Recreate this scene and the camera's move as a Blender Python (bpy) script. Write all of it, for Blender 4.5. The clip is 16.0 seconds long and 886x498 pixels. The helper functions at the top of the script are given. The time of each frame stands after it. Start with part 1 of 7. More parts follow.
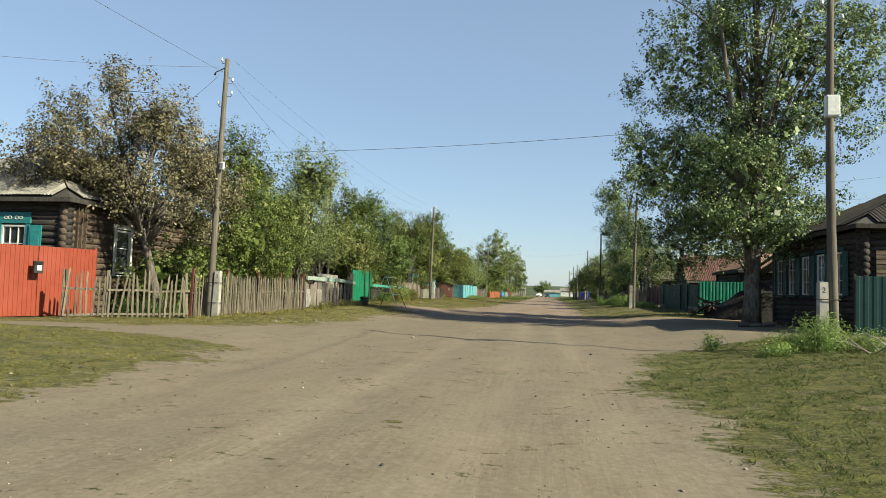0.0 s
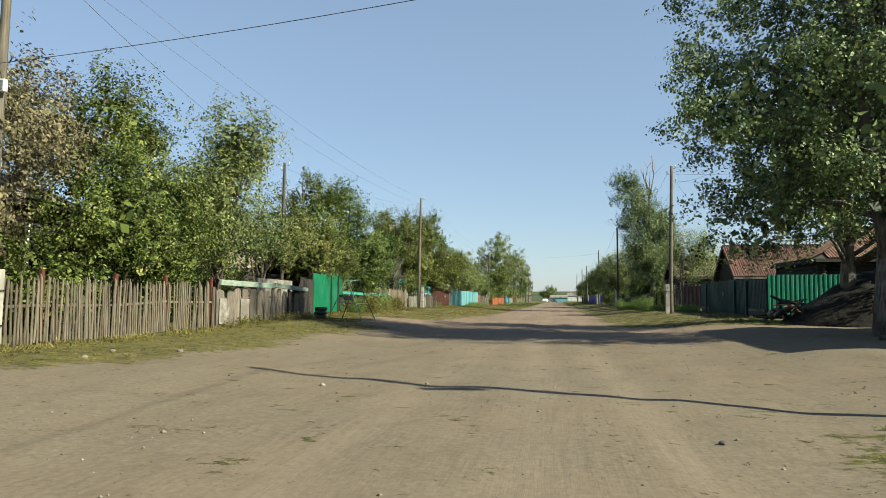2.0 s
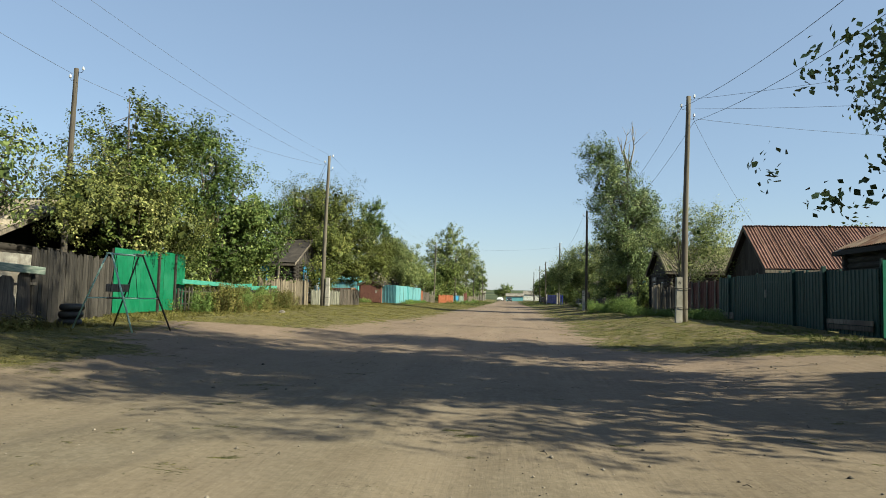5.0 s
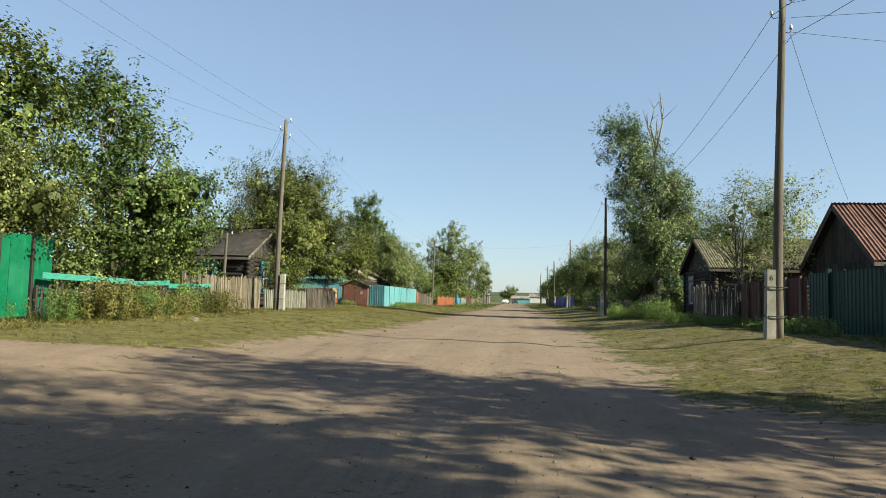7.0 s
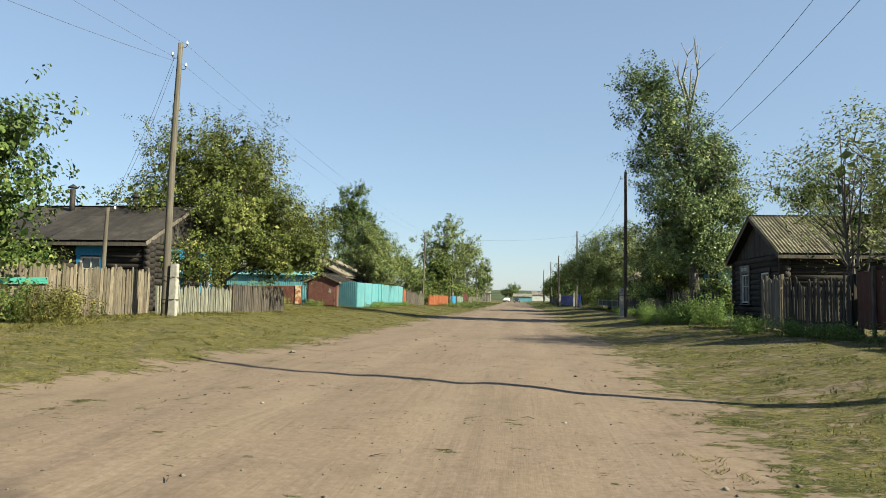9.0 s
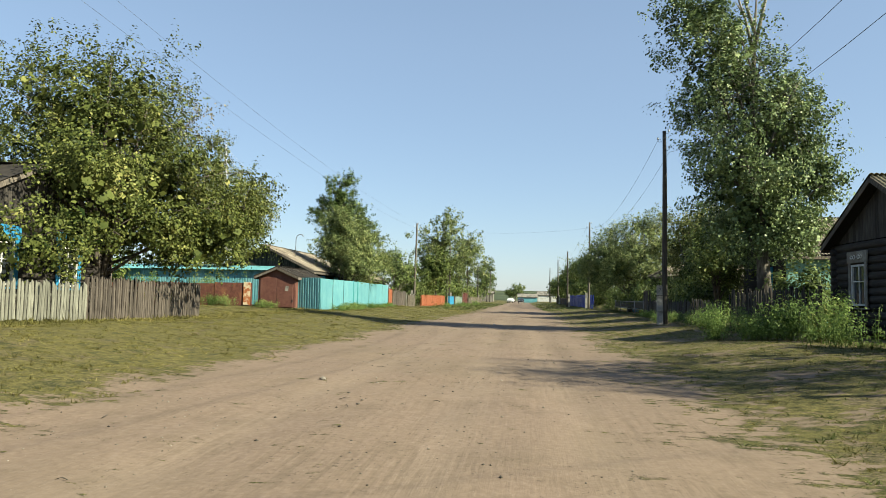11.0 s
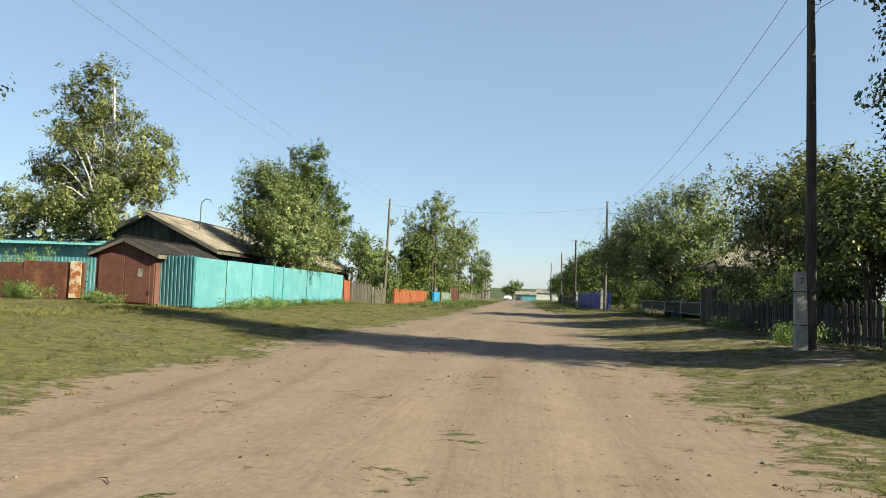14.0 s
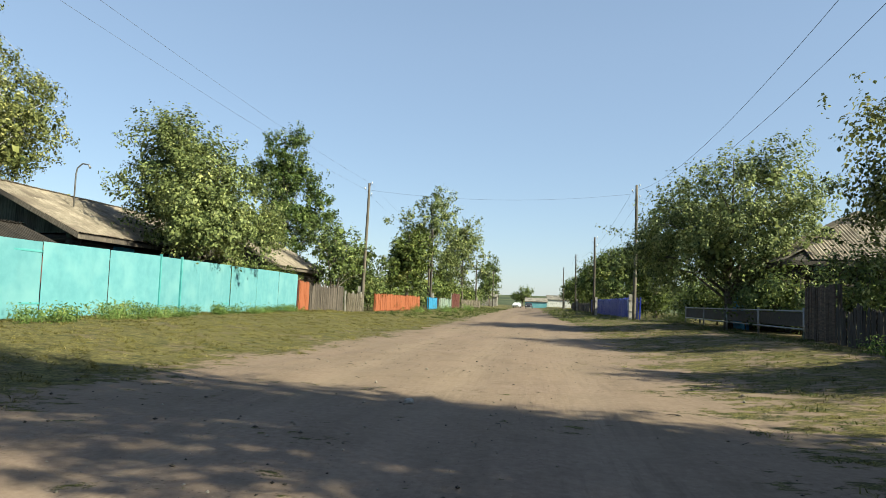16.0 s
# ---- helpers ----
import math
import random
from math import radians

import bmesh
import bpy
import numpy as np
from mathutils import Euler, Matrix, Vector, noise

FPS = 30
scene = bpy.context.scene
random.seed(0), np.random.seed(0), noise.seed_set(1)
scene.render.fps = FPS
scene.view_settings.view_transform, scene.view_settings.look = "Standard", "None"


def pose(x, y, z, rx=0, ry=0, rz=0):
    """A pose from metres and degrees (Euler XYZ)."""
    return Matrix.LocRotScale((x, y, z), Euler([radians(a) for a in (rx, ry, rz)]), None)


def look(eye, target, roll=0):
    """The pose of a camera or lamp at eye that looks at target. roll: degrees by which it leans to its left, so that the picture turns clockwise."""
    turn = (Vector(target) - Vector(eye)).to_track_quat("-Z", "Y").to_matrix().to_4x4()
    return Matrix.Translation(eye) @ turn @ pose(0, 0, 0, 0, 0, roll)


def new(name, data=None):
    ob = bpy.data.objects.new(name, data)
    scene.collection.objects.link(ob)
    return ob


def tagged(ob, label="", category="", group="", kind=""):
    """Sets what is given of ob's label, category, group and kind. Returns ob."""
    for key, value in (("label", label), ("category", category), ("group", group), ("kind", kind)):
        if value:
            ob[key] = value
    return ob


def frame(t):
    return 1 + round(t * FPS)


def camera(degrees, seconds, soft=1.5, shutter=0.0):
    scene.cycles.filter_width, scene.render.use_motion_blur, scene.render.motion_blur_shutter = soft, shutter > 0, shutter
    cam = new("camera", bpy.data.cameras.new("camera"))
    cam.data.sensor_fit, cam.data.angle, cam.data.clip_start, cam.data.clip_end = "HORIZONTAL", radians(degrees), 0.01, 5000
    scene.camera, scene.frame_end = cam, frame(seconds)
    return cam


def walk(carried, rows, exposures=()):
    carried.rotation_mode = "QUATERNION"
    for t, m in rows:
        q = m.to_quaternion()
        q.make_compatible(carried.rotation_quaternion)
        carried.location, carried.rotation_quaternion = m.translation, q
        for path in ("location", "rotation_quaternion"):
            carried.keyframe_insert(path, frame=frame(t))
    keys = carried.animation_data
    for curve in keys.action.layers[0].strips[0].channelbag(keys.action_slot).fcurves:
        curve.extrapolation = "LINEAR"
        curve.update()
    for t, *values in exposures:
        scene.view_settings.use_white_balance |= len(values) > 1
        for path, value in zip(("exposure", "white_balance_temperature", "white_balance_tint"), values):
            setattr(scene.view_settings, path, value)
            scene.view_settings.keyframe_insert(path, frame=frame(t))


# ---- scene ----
cam = camera(66.2, 16.0, soft=0.8)
PATH = [
    (0, (0.108, 1.209, 1.48), (-0.199, 3.181, 1.603), 1.6),
    (0.5, (-0.047, 3.957, 1.441), (-0.385, 5.924, 1.583), 1.0),
    (1, (-0.227, 6.645, 1.398), (-0.581, 8.608, 1.538), 0.4),
    (1.5, (-0.338, 9.515, 1.364), (-0.684, 11.48, 1.509), 0.1),
    (2, (-0.426, 12.413, 1.37), (-0.744, 14.382, 1.517), 0.1),
    (2.5, (-0.386, 15.056, 1.352), (-0.671, 17.03, 1.499), 0.0),
    (3, (-0.394, 17.617, 1.353), (-0.639, 19.596, 1.499), 0.0),
    (3.5, (-0.357, 20.274, 1.32), (-0.566, 22.257, 1.468), 0.1),
    (4, (-0.198, 23.128, 1.364), (-0.393, 25.113, 1.511), 0.5),
    (6.5, (-0.21, 34.49, 1.313), (-0.422, 36.475, 1.443), 1.8),
    (7, (-0.133, 37.014, 1.356), (-0.345, 38.998, 1.502), 1.3),
    (7.5, (-0.042, 39.317, 1.368), (-0.254, 41.3, 1.528), 0.4),
    (8, (-0.002, 41.8, 1.361), (-0.215, 43.783, 1.507), 0.0),
    (8.5, (-0.024, 44.455, 1.423), (-0.237, 46.438, 1.569), 0.5),
    (9, (0.145, 47.247, 1.415), (-0.074, 49.23, 1.556), 1.0),
    (11.5, (0.206, 60.189, 1.415), (-0.028, 62.17, 1.557), 1.1),
    (12, (0.17, 62.913, 1.375), (-0.063, 64.894, 1.517), 1.2),
    (12.5, (0.158, 65.344, 1.387), (-0.071, 67.326, 1.519), 1.4),
    (13, (0.125, 68.103, 1.342), (-0.1, 70.086, 1.476), 1.6),
    (13.5, (0.116, 70.814, 1.338), (-0.111, 72.797, 1.471), 1.9),
    (14, (0.116, 73.245, 1.359), (-0.112, 75.228, 1.491), 2.0),
    (14.5, (0.091, 76.188, 1.285), (-0.144, 78.169, 1.425), 2.1),
    (15, (0.117, 78.726, 1.274), (-0.129, 80.706, 1.421), 1.9),
    (15.5, (0.056, 81.417, 1.292), (-0.191, 83.396, 1.438), 2.1),
    (16, (0.216, 84.406, 1.29), (-0.042, 86.383, 1.442), 2.0),
]
walk(cam, [(t, look(eye, target, roll)) for t, eye, target, roll in PATH],
     exposures=[(0.0, 1.26, 6450, 3), (4.0, 1.2, 6450, 3), (6.5, 1.3, 6450, 3), (9.0, 1.32, 6450, 3), (12.5, 1.37, 6450, 3), (16.0, 1.37, 6450, 3)])

# ---- world, sun ----
SUN_EL, SUN_AZ = 33.5, 110.5          # degrees; azimuth clockwise from +y
sun_dir = Vector((math.sin(radians(SUN_AZ)) * math.cos(radians(SUN_EL)), math.cos(radians(SUN_AZ)) * math.cos(radians(SUN_EL)), math.sin(radians(SUN_EL))))
world = bpy.data.worlds.new("world")
scene.world = world
world.use_nodes = True
wn = world.node_tree
sky = wn.nodes.new("ShaderNodeTexSky")
sky.sky_type = "NISHITA"
sky.sun_disc = False
sky.sun_elevation, sky.sun_rotation = radians(SUN_EL), radians(SUN_AZ)
sky.air_density, sky.dust_density, sky.ozone_density = 1.0, 0.45, 1.6
bg = wn.nodes["Background"]
bg.inputs["Strength"].default_value = 0.067
veil = wn.nodes.new("ShaderNodeMixRGB")          # haze, thinning out towards the zenith
veil.inputs[2].default_value = (2.6, 3.3, 4.65, 1)
geo_w = wn.nodes.new("ShaderNodeTexCoord")
sep_w = wn.nodes.new("ShaderNodeSeparateXYZ")
thin = wn.nodes.new("ShaderNodeMapRange")
thin.inputs[1].default_value, thin.inputs[2].default_value = 0.35, 0.9
thin.inputs[3].default_value, thin.inputs[4].default_value = 0.5, 0.08
wn.links.new(geo_w.outputs["Generated"], sep_w.inputs[0])
wn.links.new(sep_w.outputs[2], thin.inputs[0])
wn.links.new(thin.outputs[0], veil.inputs[0])
wn.links.new(sky.outputs[0], veil.inputs[1])
wn.links.new(veil.outputs[0], bg.inputs[0])
sun = new("sun", bpy.data.lights.new("sun", "SUN"))
sun.data.energy, sun.data.angle, sun.data.color = 5.0, radians(0.6), (1.0, 0.925, 0.72)
sun.matrix_world = look(sun_dir * 60, (0, 0, 0))


# ---- materials ----
TONE = 0.70


def mat(name, c1, c2, scale=4.0, rough=0.8, bump=0.2, metal=0.0, stretch=(1, 1, 1), c3=None, big=0.35, piece=0.0, island=0.0, spec=0.3, bump_dist=0.01, obj=True, lo=0.35, hi=0.65):
    """Two-scale surface: c1-c2 by fine noise, c3 by large stains, pieces varied by Object Info or island."""
    m = bpy.data.materials.new(name)
    m.use_nodes = True
    c1, c2, c3 = (tuple(v * TONE for v in c) if c else None for c in (c1, c2, c3))
    nt, N, L = m.node_tree, m.node_tree.nodes, m.node_tree.links
    b = N["Principled BSDF"]
    b.inputs["Roughness"].default_value, b.inputs["Metallic"].default_value = rough, metal
    b.inputs["Specular IOR Level"].default_value = spec
    co = N.new("ShaderNodeTexCoord")
    mp = N.new("ShaderNodeMapping")
    mp.inputs["Scale"].default_value = stretch
    info = N.new("ShaderNodeObjectInfo")
    src = co.outputs["Object"]
    if not obj:
        geo = N.new("ShaderNodeNewGeometry")
        src = geo.outputs["Position"]
    add = N.new("ShaderNodeVectorMath")
    add.operation = "MULTIPLY_ADD"
    L.new(info.outputs["Random"], add.inputs[0])
    add.inputs[1].default_value = (37, 23, 51) if obj else (0, 0, 0)
    L.new(src, add.inputs[2])
    L.new(add.outputs[0], mp.inputs[0])
    n1 = N.new("ShaderNodeTexNoise")
    n1.inputs["Scale"].default_value, n1.inputs["Detail"].default_value, n1.inputs["Roughness"].default_value = scale, 6, 0.62
    L.new(mp.outputs[0], n1.inputs["Vector"])
    r1 = N.new("ShaderNodeValToRGB")
    r1.color_ramp.elements[0].position, r1.color_ramp.elements[1].position = lo, hi
    r1.color_ramp.elements[0].color, r1.color_ramp.elements[1].color = (*c1, 1), (*c2, 1)
    L.new(n1.outputs["Fac"], r1.inputs[0])
    col = r1.outputs[0]
    n2 = N.new("ShaderNodeTexNoise")
    n2.inputs["Scale"].default_value, n2.inputs["Detail"].default_value = big, 5
    L.new(add.outputs[0], n2.inputs["Vector"])
    if c3:
        r2 = N.new("ShaderNodeValToRGB")
        r2.color_ramp.elements[0].position, r2.color_ramp.elements[1].position = 0.48, 0.66
        L.new(n2.outputs["Fac"], r2.inputs[0])
        mx = N.new("ShaderNodeMixRGB")
        mx.inputs[2].default_value = (*c3, 1)
        L.new(r2.outputs[0], mx.inputs[0])
        L.new(col, mx.inputs[1])
        col = mx.outputs[0]
    if piece or island:
        hs = N.new("ShaderNodeHueSaturation")
        rg = N.new("ShaderNodeMapRange")
        k = piece or island
        rg.inputs[3].default_value, rg.inputs[4].default_value = 1 - k, 1 + k
        if island:
            g2 = N.new("ShaderNodeNewGeometry")
            L.new(g2.outputs["Random Per Island"], rg.inputs[0])
        else:
            L.new(info.outputs["Random"], rg.inputs[0])
        L.new(rg.outputs[0], hs.inputs["Value"])
        L.new(col, hs.inputs["Color"])
        col = hs.outputs[0]
    L.new(col, b.inputs["Base Color"])
    if bump:
        bp = N.new("ShaderNodeBump")
        bp.inputs["Strength"].default_value, bp.inputs["Distance"].default_value = bump, bump_dist
        L.new(n1.outputs["Fac"], bp.inputs["Height"])
        L.new(bp.outputs[0], b.inputs["Normal"])
    return m


def leaf_mat(name, c_shade, c_lit, c_sunlit, sunlit=0.1, trans=0.3, rough=0.45, gloss=0.12):
    """Leaves: each its own tint, clumps lighter or darker to paint sunlit leaves and shaded gaps, light shining
    through.
    """
    m = bpy.data.materials.new(name)
    m.use_nodes = True
    nt, N, L = m.node_tree, m.node_tree.nodes, m.node_tree.links
    b = N["Principled BSDF"]
    b.inputs["Roughness"].default_value = rough
    b.inputs["Specular IOR Level"].default_value = gloss
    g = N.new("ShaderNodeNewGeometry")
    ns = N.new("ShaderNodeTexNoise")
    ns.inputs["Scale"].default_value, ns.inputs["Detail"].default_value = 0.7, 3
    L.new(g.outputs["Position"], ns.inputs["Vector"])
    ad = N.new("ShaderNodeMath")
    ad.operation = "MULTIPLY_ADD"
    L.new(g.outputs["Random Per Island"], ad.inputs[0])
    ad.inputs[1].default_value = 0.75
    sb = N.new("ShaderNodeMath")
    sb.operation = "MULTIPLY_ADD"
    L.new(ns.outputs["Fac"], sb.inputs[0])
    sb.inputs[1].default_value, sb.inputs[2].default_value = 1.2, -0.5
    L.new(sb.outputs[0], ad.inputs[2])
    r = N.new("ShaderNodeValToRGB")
    r.color_ramp.elements[0].color, r.color_ramp.elements[1].color = (*c_shade, 1), (*c_lit, 1)
    e = r.color_ramp.elements.new(1 - sunlit)
    e.color = (*c_lit, 1)
    r.color_ramp.elements[2].color = (*c_sunlit, 1)
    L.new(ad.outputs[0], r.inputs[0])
    L.new(r.outputs[0], b.inputs["Base Color"])
    t = N.new("ShaderNodeBsdfTranslucent")
    hs = N.new("ShaderNodeHueSaturation")
    hs.inputs["Value"].default_value, hs.inputs["Hue"].default_value = 1.3, 0.485
    L.new(r.outputs[0], hs.inputs["Color"])
    L.new(hs.outputs[0], t.inputs[0])
    mx = N.new("ShaderNodeMixShader")
    mx.inputs[0].default_value = trans
    L.new(b.outputs[0], mx.inputs[1])
    L.new(t.outputs[0], mx.inputs[2])
    L.new(mx.outputs[0], N["Material Output"].inputs[0])
    return m


def plain(name, c, rough=0.5, metal=0.0, spec=0.4):
    return mat(name, tuple(v * 0.85 for v in c), tuple(min(1, v * 1.12) for v in c), 9, rough, 0.05, metal, spec=spec)


M_picket = mat("weathered_picket_wood", (0.085, 0.071, 0.052), (0.225, 0.19, 0.14), 6, 0.9, 0.5, stretch=(6, 6, 0.5), piece=0.35)
M_plank = mat("weathered_plank_wood", (0.085, 0.07, 0.058), (0.24, 0.205, 0.165), 5, 0.9, 0.5, stretch=(5, 5, 0.4), piece=0.4, c3=(0.09, 0.075, 0.065), big=0.8)
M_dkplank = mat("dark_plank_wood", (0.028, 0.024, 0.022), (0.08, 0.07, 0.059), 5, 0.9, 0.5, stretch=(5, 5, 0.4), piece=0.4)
M_pole = mat("pole_wood", (0.085, 0.074, 0.058), (0.215, 0.188, 0.148), 5, 0.9, 0.6, stretch=(6, 6, 0.25), c3=(0.12, 0.10, 0.08), big=0.5)
M_pole_dk = mat("dark_pole_wood", (0.05, 0.043, 0.036), (0.13, 0.11, 0.088), 5, 0.9, 0.6, stretch=(6, 6, 0.25))
M_conc = mat("concrete", (0.36, 0.34, 0.30), (0.52, 0.49, 0.43), 7, 0.92, 0.3, c3=(0.30, 0.28, 0.24), big=1.4)
# Dark logs, lowered further so the colour carries shade from trees not built.
M_log = mat("shade_dark_log", (0.017, 0.015, 0.014), (0.06, 0.049, 0.041), 4, 0.88, 0.6, stretch=(0.4, 5, 5), piece=0.35)
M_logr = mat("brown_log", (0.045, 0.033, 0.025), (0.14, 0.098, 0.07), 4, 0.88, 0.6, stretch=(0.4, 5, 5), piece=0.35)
M_slate = mat("asbestos_slate", (0.20, 0.185, 0.16), (0.36, 0.335, 0.295), 5, 0.95, 0.3, c3=(0.17, 0.15, 0.12), big=0.7, piece=0.2)
M_slate_tan = mat("tan_slate", (0.22, 0.185, 0.14), (0.38, 0.325, 0.25), 5, 0.95, 0.3, c3=(0.16, 0.13, 0.10), big=0.7, piece=0.15)
M_rusttan = mat("rust_stained_tan_sheet", (0.19, 0.10, 0.065), (0.36, 0.27, 0.19), 3, 0.85, 0.2, c3=(0.20, 0.085, 0.05), big=0.8, piece=0.2)
M_rubroof = mat("brown_roofing", (0.036, 0.030, 0.026), (0.070, 0.058, 0.049), 3, 0.9, 0.3, c3=(0.030, 0.026, 0.023), big=0.6, piece=0.25)
M_rustroof = mat("rust_red_roof_sheet", (0.13, 0.065, 0.05), (0.24, 0.125, 0.095), 4, 0.75, 0.2, c3=(0.17, 0.085, 0.06), big=0.9, piece=0.2)
M_red = mat("red_profiled_sheet", (0.24, 0.044, 0.021), (0.295, 0.055, 0.027), 3, 0.45, 0.03, c3=(0.30, 0.062, 0.034), big=0.9)
M_rust = mat("rusty_brown_sheet", (0.10, 0.036, 0.026), (0.18, 0.07, 0.046), 6, 0.8, 0.2, c3=(0.25, 0.105, 0.05), big=1.6, piece=0.35)
M_brown = mat("brown_shed_paint", (0.135, 0.055, 0.042), (0.185, 0.078, 0.06), 5, 0.65, 0.08, c3=(0.21, 0.095, 0.07), big=0.9)
M_teal = mat("turquoise_paint", (0.118, 0.325, 0.37), (0.15, 0.38, 0.42), 4, 0.5, 0.05, c3=(0.19, 0.42, 0.45), big=0.8, piece=0.05)
M_tealroof = mat("teal_roof_paint", (0.06, 0.30, 0.31), (0.10, 0.40, 0.40), 4, 0.5, 0.05, c3=(0.12, 0.42, 0.42), big=0.8)
M_green = mat("emerald_gate_paint", (0.005, 0.128, 0.058), (0.009, 0.17, 0.078), 5, 0.45, 0.05, c3=(0.02, 0.185, 0.095), big=1.2)
# Green for the shaded side; part of that shade is in this dark colour.
M_dkgreen = mat("shaded_green_sheet", (0.005, 0.033, 0.032), (0.008, 0.048, 0.044), 5, 0.5, 0.05, c3=(0.011, 0.046, 0.042), big=1.2)
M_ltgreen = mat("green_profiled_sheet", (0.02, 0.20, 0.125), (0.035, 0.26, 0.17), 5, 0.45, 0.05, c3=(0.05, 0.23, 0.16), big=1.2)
M_aqua = mat("faded_aqua_board", (0.16, 0.24, 0.19), (0.40, 0.43, 0.36), 7, 0.85, 0.3, stretch=(0.6, 4, 4), big=1.0, c3=(0.14, 0.27, 0.22))
M_moss = mat("mossy_slate", (0.13, 0.115, 0.07), (0.30, 0.26, 0.17), 5, 0.95, 0.3, c3=(0.10, 0.09, 0.05), big=0.7, piece=0.2)
M_redsheet = mat("dark_red_sheet", (0.07, 0.02, 0.016), (0.12, 0.035, 0.026), 5, 0.7, 0.1, c3=(0.10, 0.045, 0.03), big=1.3)
# Dark earth taken near black: shade from poplar and house is in the colour.
M_soil = mat("shade_dark_soil", (0.008, 0.007, 0.006), (0.025, 0.022, 0.019), 5, 0.95, 0.8, bump_dist=0.05)
M_peel = mat("peeling_rusty_paint", (0.62, 0.50, 0.34), (0.36, 0.115, 0.04), 3.5, 0.8, 0.3, lo=0.44, hi=0.52)
M_ltteal = mat("pale_turquoise_boards", (0.20, 0.42, 0.36), (0.30, 0.55, 0.47), 6, 0.7, 0.2, stretch=(4, 4, 0.5))
M_aqua2 = mat("aqua_board", (0.035, 0.25, 0.19), (0.09, 0.35, 0.27), 7, 0.6, 0.2, stretch=(0.6, 4, 4))
M_orange = mat("orange_fence_paint", (0.30, 0.095, 0.042), (0.38, 0.12, 0.052), 5, 0.6, 0.1)
M_blue = mat("blue_fence_paint", (0.015, 0.03, 0.26), (0.025, 0.05, 0.36), 5, 0.5, 0.1)
M_ltblue = mat("pale_blue_paint", (0.30, 0.36, 0.62), (0.38, 0.44, 0.70), 5, 0.5, 0.1)
M_white = mat("white_window_paint", (0.62, 0.61, 0.58), (0.80, 0.79, 0.76), 8, 0.6, 0.1, c3=(0.5, 0.48, 0.44), big=2.0)
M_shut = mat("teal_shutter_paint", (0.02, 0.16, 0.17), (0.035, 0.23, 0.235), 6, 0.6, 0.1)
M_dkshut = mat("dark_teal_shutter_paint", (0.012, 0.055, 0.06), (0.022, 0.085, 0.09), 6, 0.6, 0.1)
M_winblue = mat("blue_casing_paint", (0.03, 0.22, 0.42), (0.05, 0.30, 0.52), 6, 0.6, 0.1)
M_steel = mat("galvanised_steel", (0.28, 0.28, 0.28), (0.42, 0.42, 0.42), 8, 0.5, 0.05, 0.7)
M_dkmetal = mat("dark_iron", (0.03, 0.028, 0.026), (0.07, 0.06, 0.055), 8, 0.7, 0.1, 0.4)
M_redpost = mat("rusty_red_post", (0.075, 0.026, 0.02), (0.15, 0.045, 0.033), 8, 0.8, 0.2)
M_wire = mat("cable_grey", (0.07, 0.075, 0.08), (0.12, 0.125, 0.13), 8, 0.6, 0)
M_porc = plain("white_porcelain", (0.75, 0.76, 0.76), 0.2)
M_boxw = plain("white_meter_box", (0.72, 0.72, 0.69), 0.5)
M_black = plain("black_plastic", (0.02, 0.02, 0.02), 0.5)
M_swing = mat("swing_mint_paint", (0.30, 0.52, 0.42), (0.52, 0.70, 0.60), 12, 0.6, 0.1)
M_bark = mat("tree_bark", (0.055, 0.045, 0.036), (0.19, 0.16, 0.13), 6, 0.95, 0.8, stretch=(3, 3, 0.6), bump_dist=0.03)
M_pbark = mat("pale_poplar_bark", (0.085, 0.07, 0.06), (0.29, 0.265, 0.225), 4, 0.95, 0.8, stretch=(3, 3, 0.6), bump_dist=0.03, c3=(0.07, 0.06, 0.05), big=0.8)
M_birch = mat("birch_bark", (0.10, 0.09, 0.08), (0.68, 0.66, 0.62), 5, 0.85, 0.3, stretch=(1, 1, 4), lo=0.36, hi=0.46)
M_palefence = mat("pale_greenish_fence_wood", (0.13, 0.125, 0.10), (0.30, 0.295, 0.235), 6, 0.9, 0.5, stretch=(6, 6, 0.5), piece=0.3)
M_brnplank = mat("brown_weathered_plank", (0.10, 0.08, 0.058), (0.26, 0.215, 0.155), 6, 0.9, 0.5, stretch=(6, 6, 0.5), piece=0.35)
M_dkbrn = mat("dark_brown_picket", (0.055, 0.044, 0.036), (0.15, 0.125, 0.102), 6, 0.9, 0.5, stretch=(6, 6, 0.5), piece=0.35)
M_dead = mat("dead_branch_bark", (0.20, 0.18, 0.15), (0.34, 0.31, 0.27), 6, 0.9, 0.3)
M_stone = mat("road_stone", (0.09, 0.075, 0.06), (0.30, 0.26, 0.21), 5, 0.9, 0.3, island=0.75, obj=False)
M_rubble = mat("rubble_dark", (0.03, 0.028, 0.026), (0.10, 0.09, 0.08), 5, 0.95, 0.5, island=0.5, obj=False)
M_plaster = mat("old_whitewash", (0.17, 0.155, 0.135), (0.38, 0.36, 0.32), 4, 0.9, 0.3, c3=(0.2, 0.17, 0.14), big=1.4)
M_oldlog = mat("grey_log", (0.09, 0.08, 0.07), (0.24, 0.215, 0.185), 4, 0.88, 0.6, stretch=(0.4, 5, 5), piece=0.35)

glass = bpy.data.materials.new("window_glass")
glass.use_nodes = True
gb = glass.node_tree.nodes["Principled BSDF"]
gb.inputs["Base Color"].default_value = (0.02, 0.025, 0.03, 1)
gb.inputs["Roughness"].default_value = 0.06
gb.inputs["Specular IOR Level"].default_value = 0.8
M_glass = glass

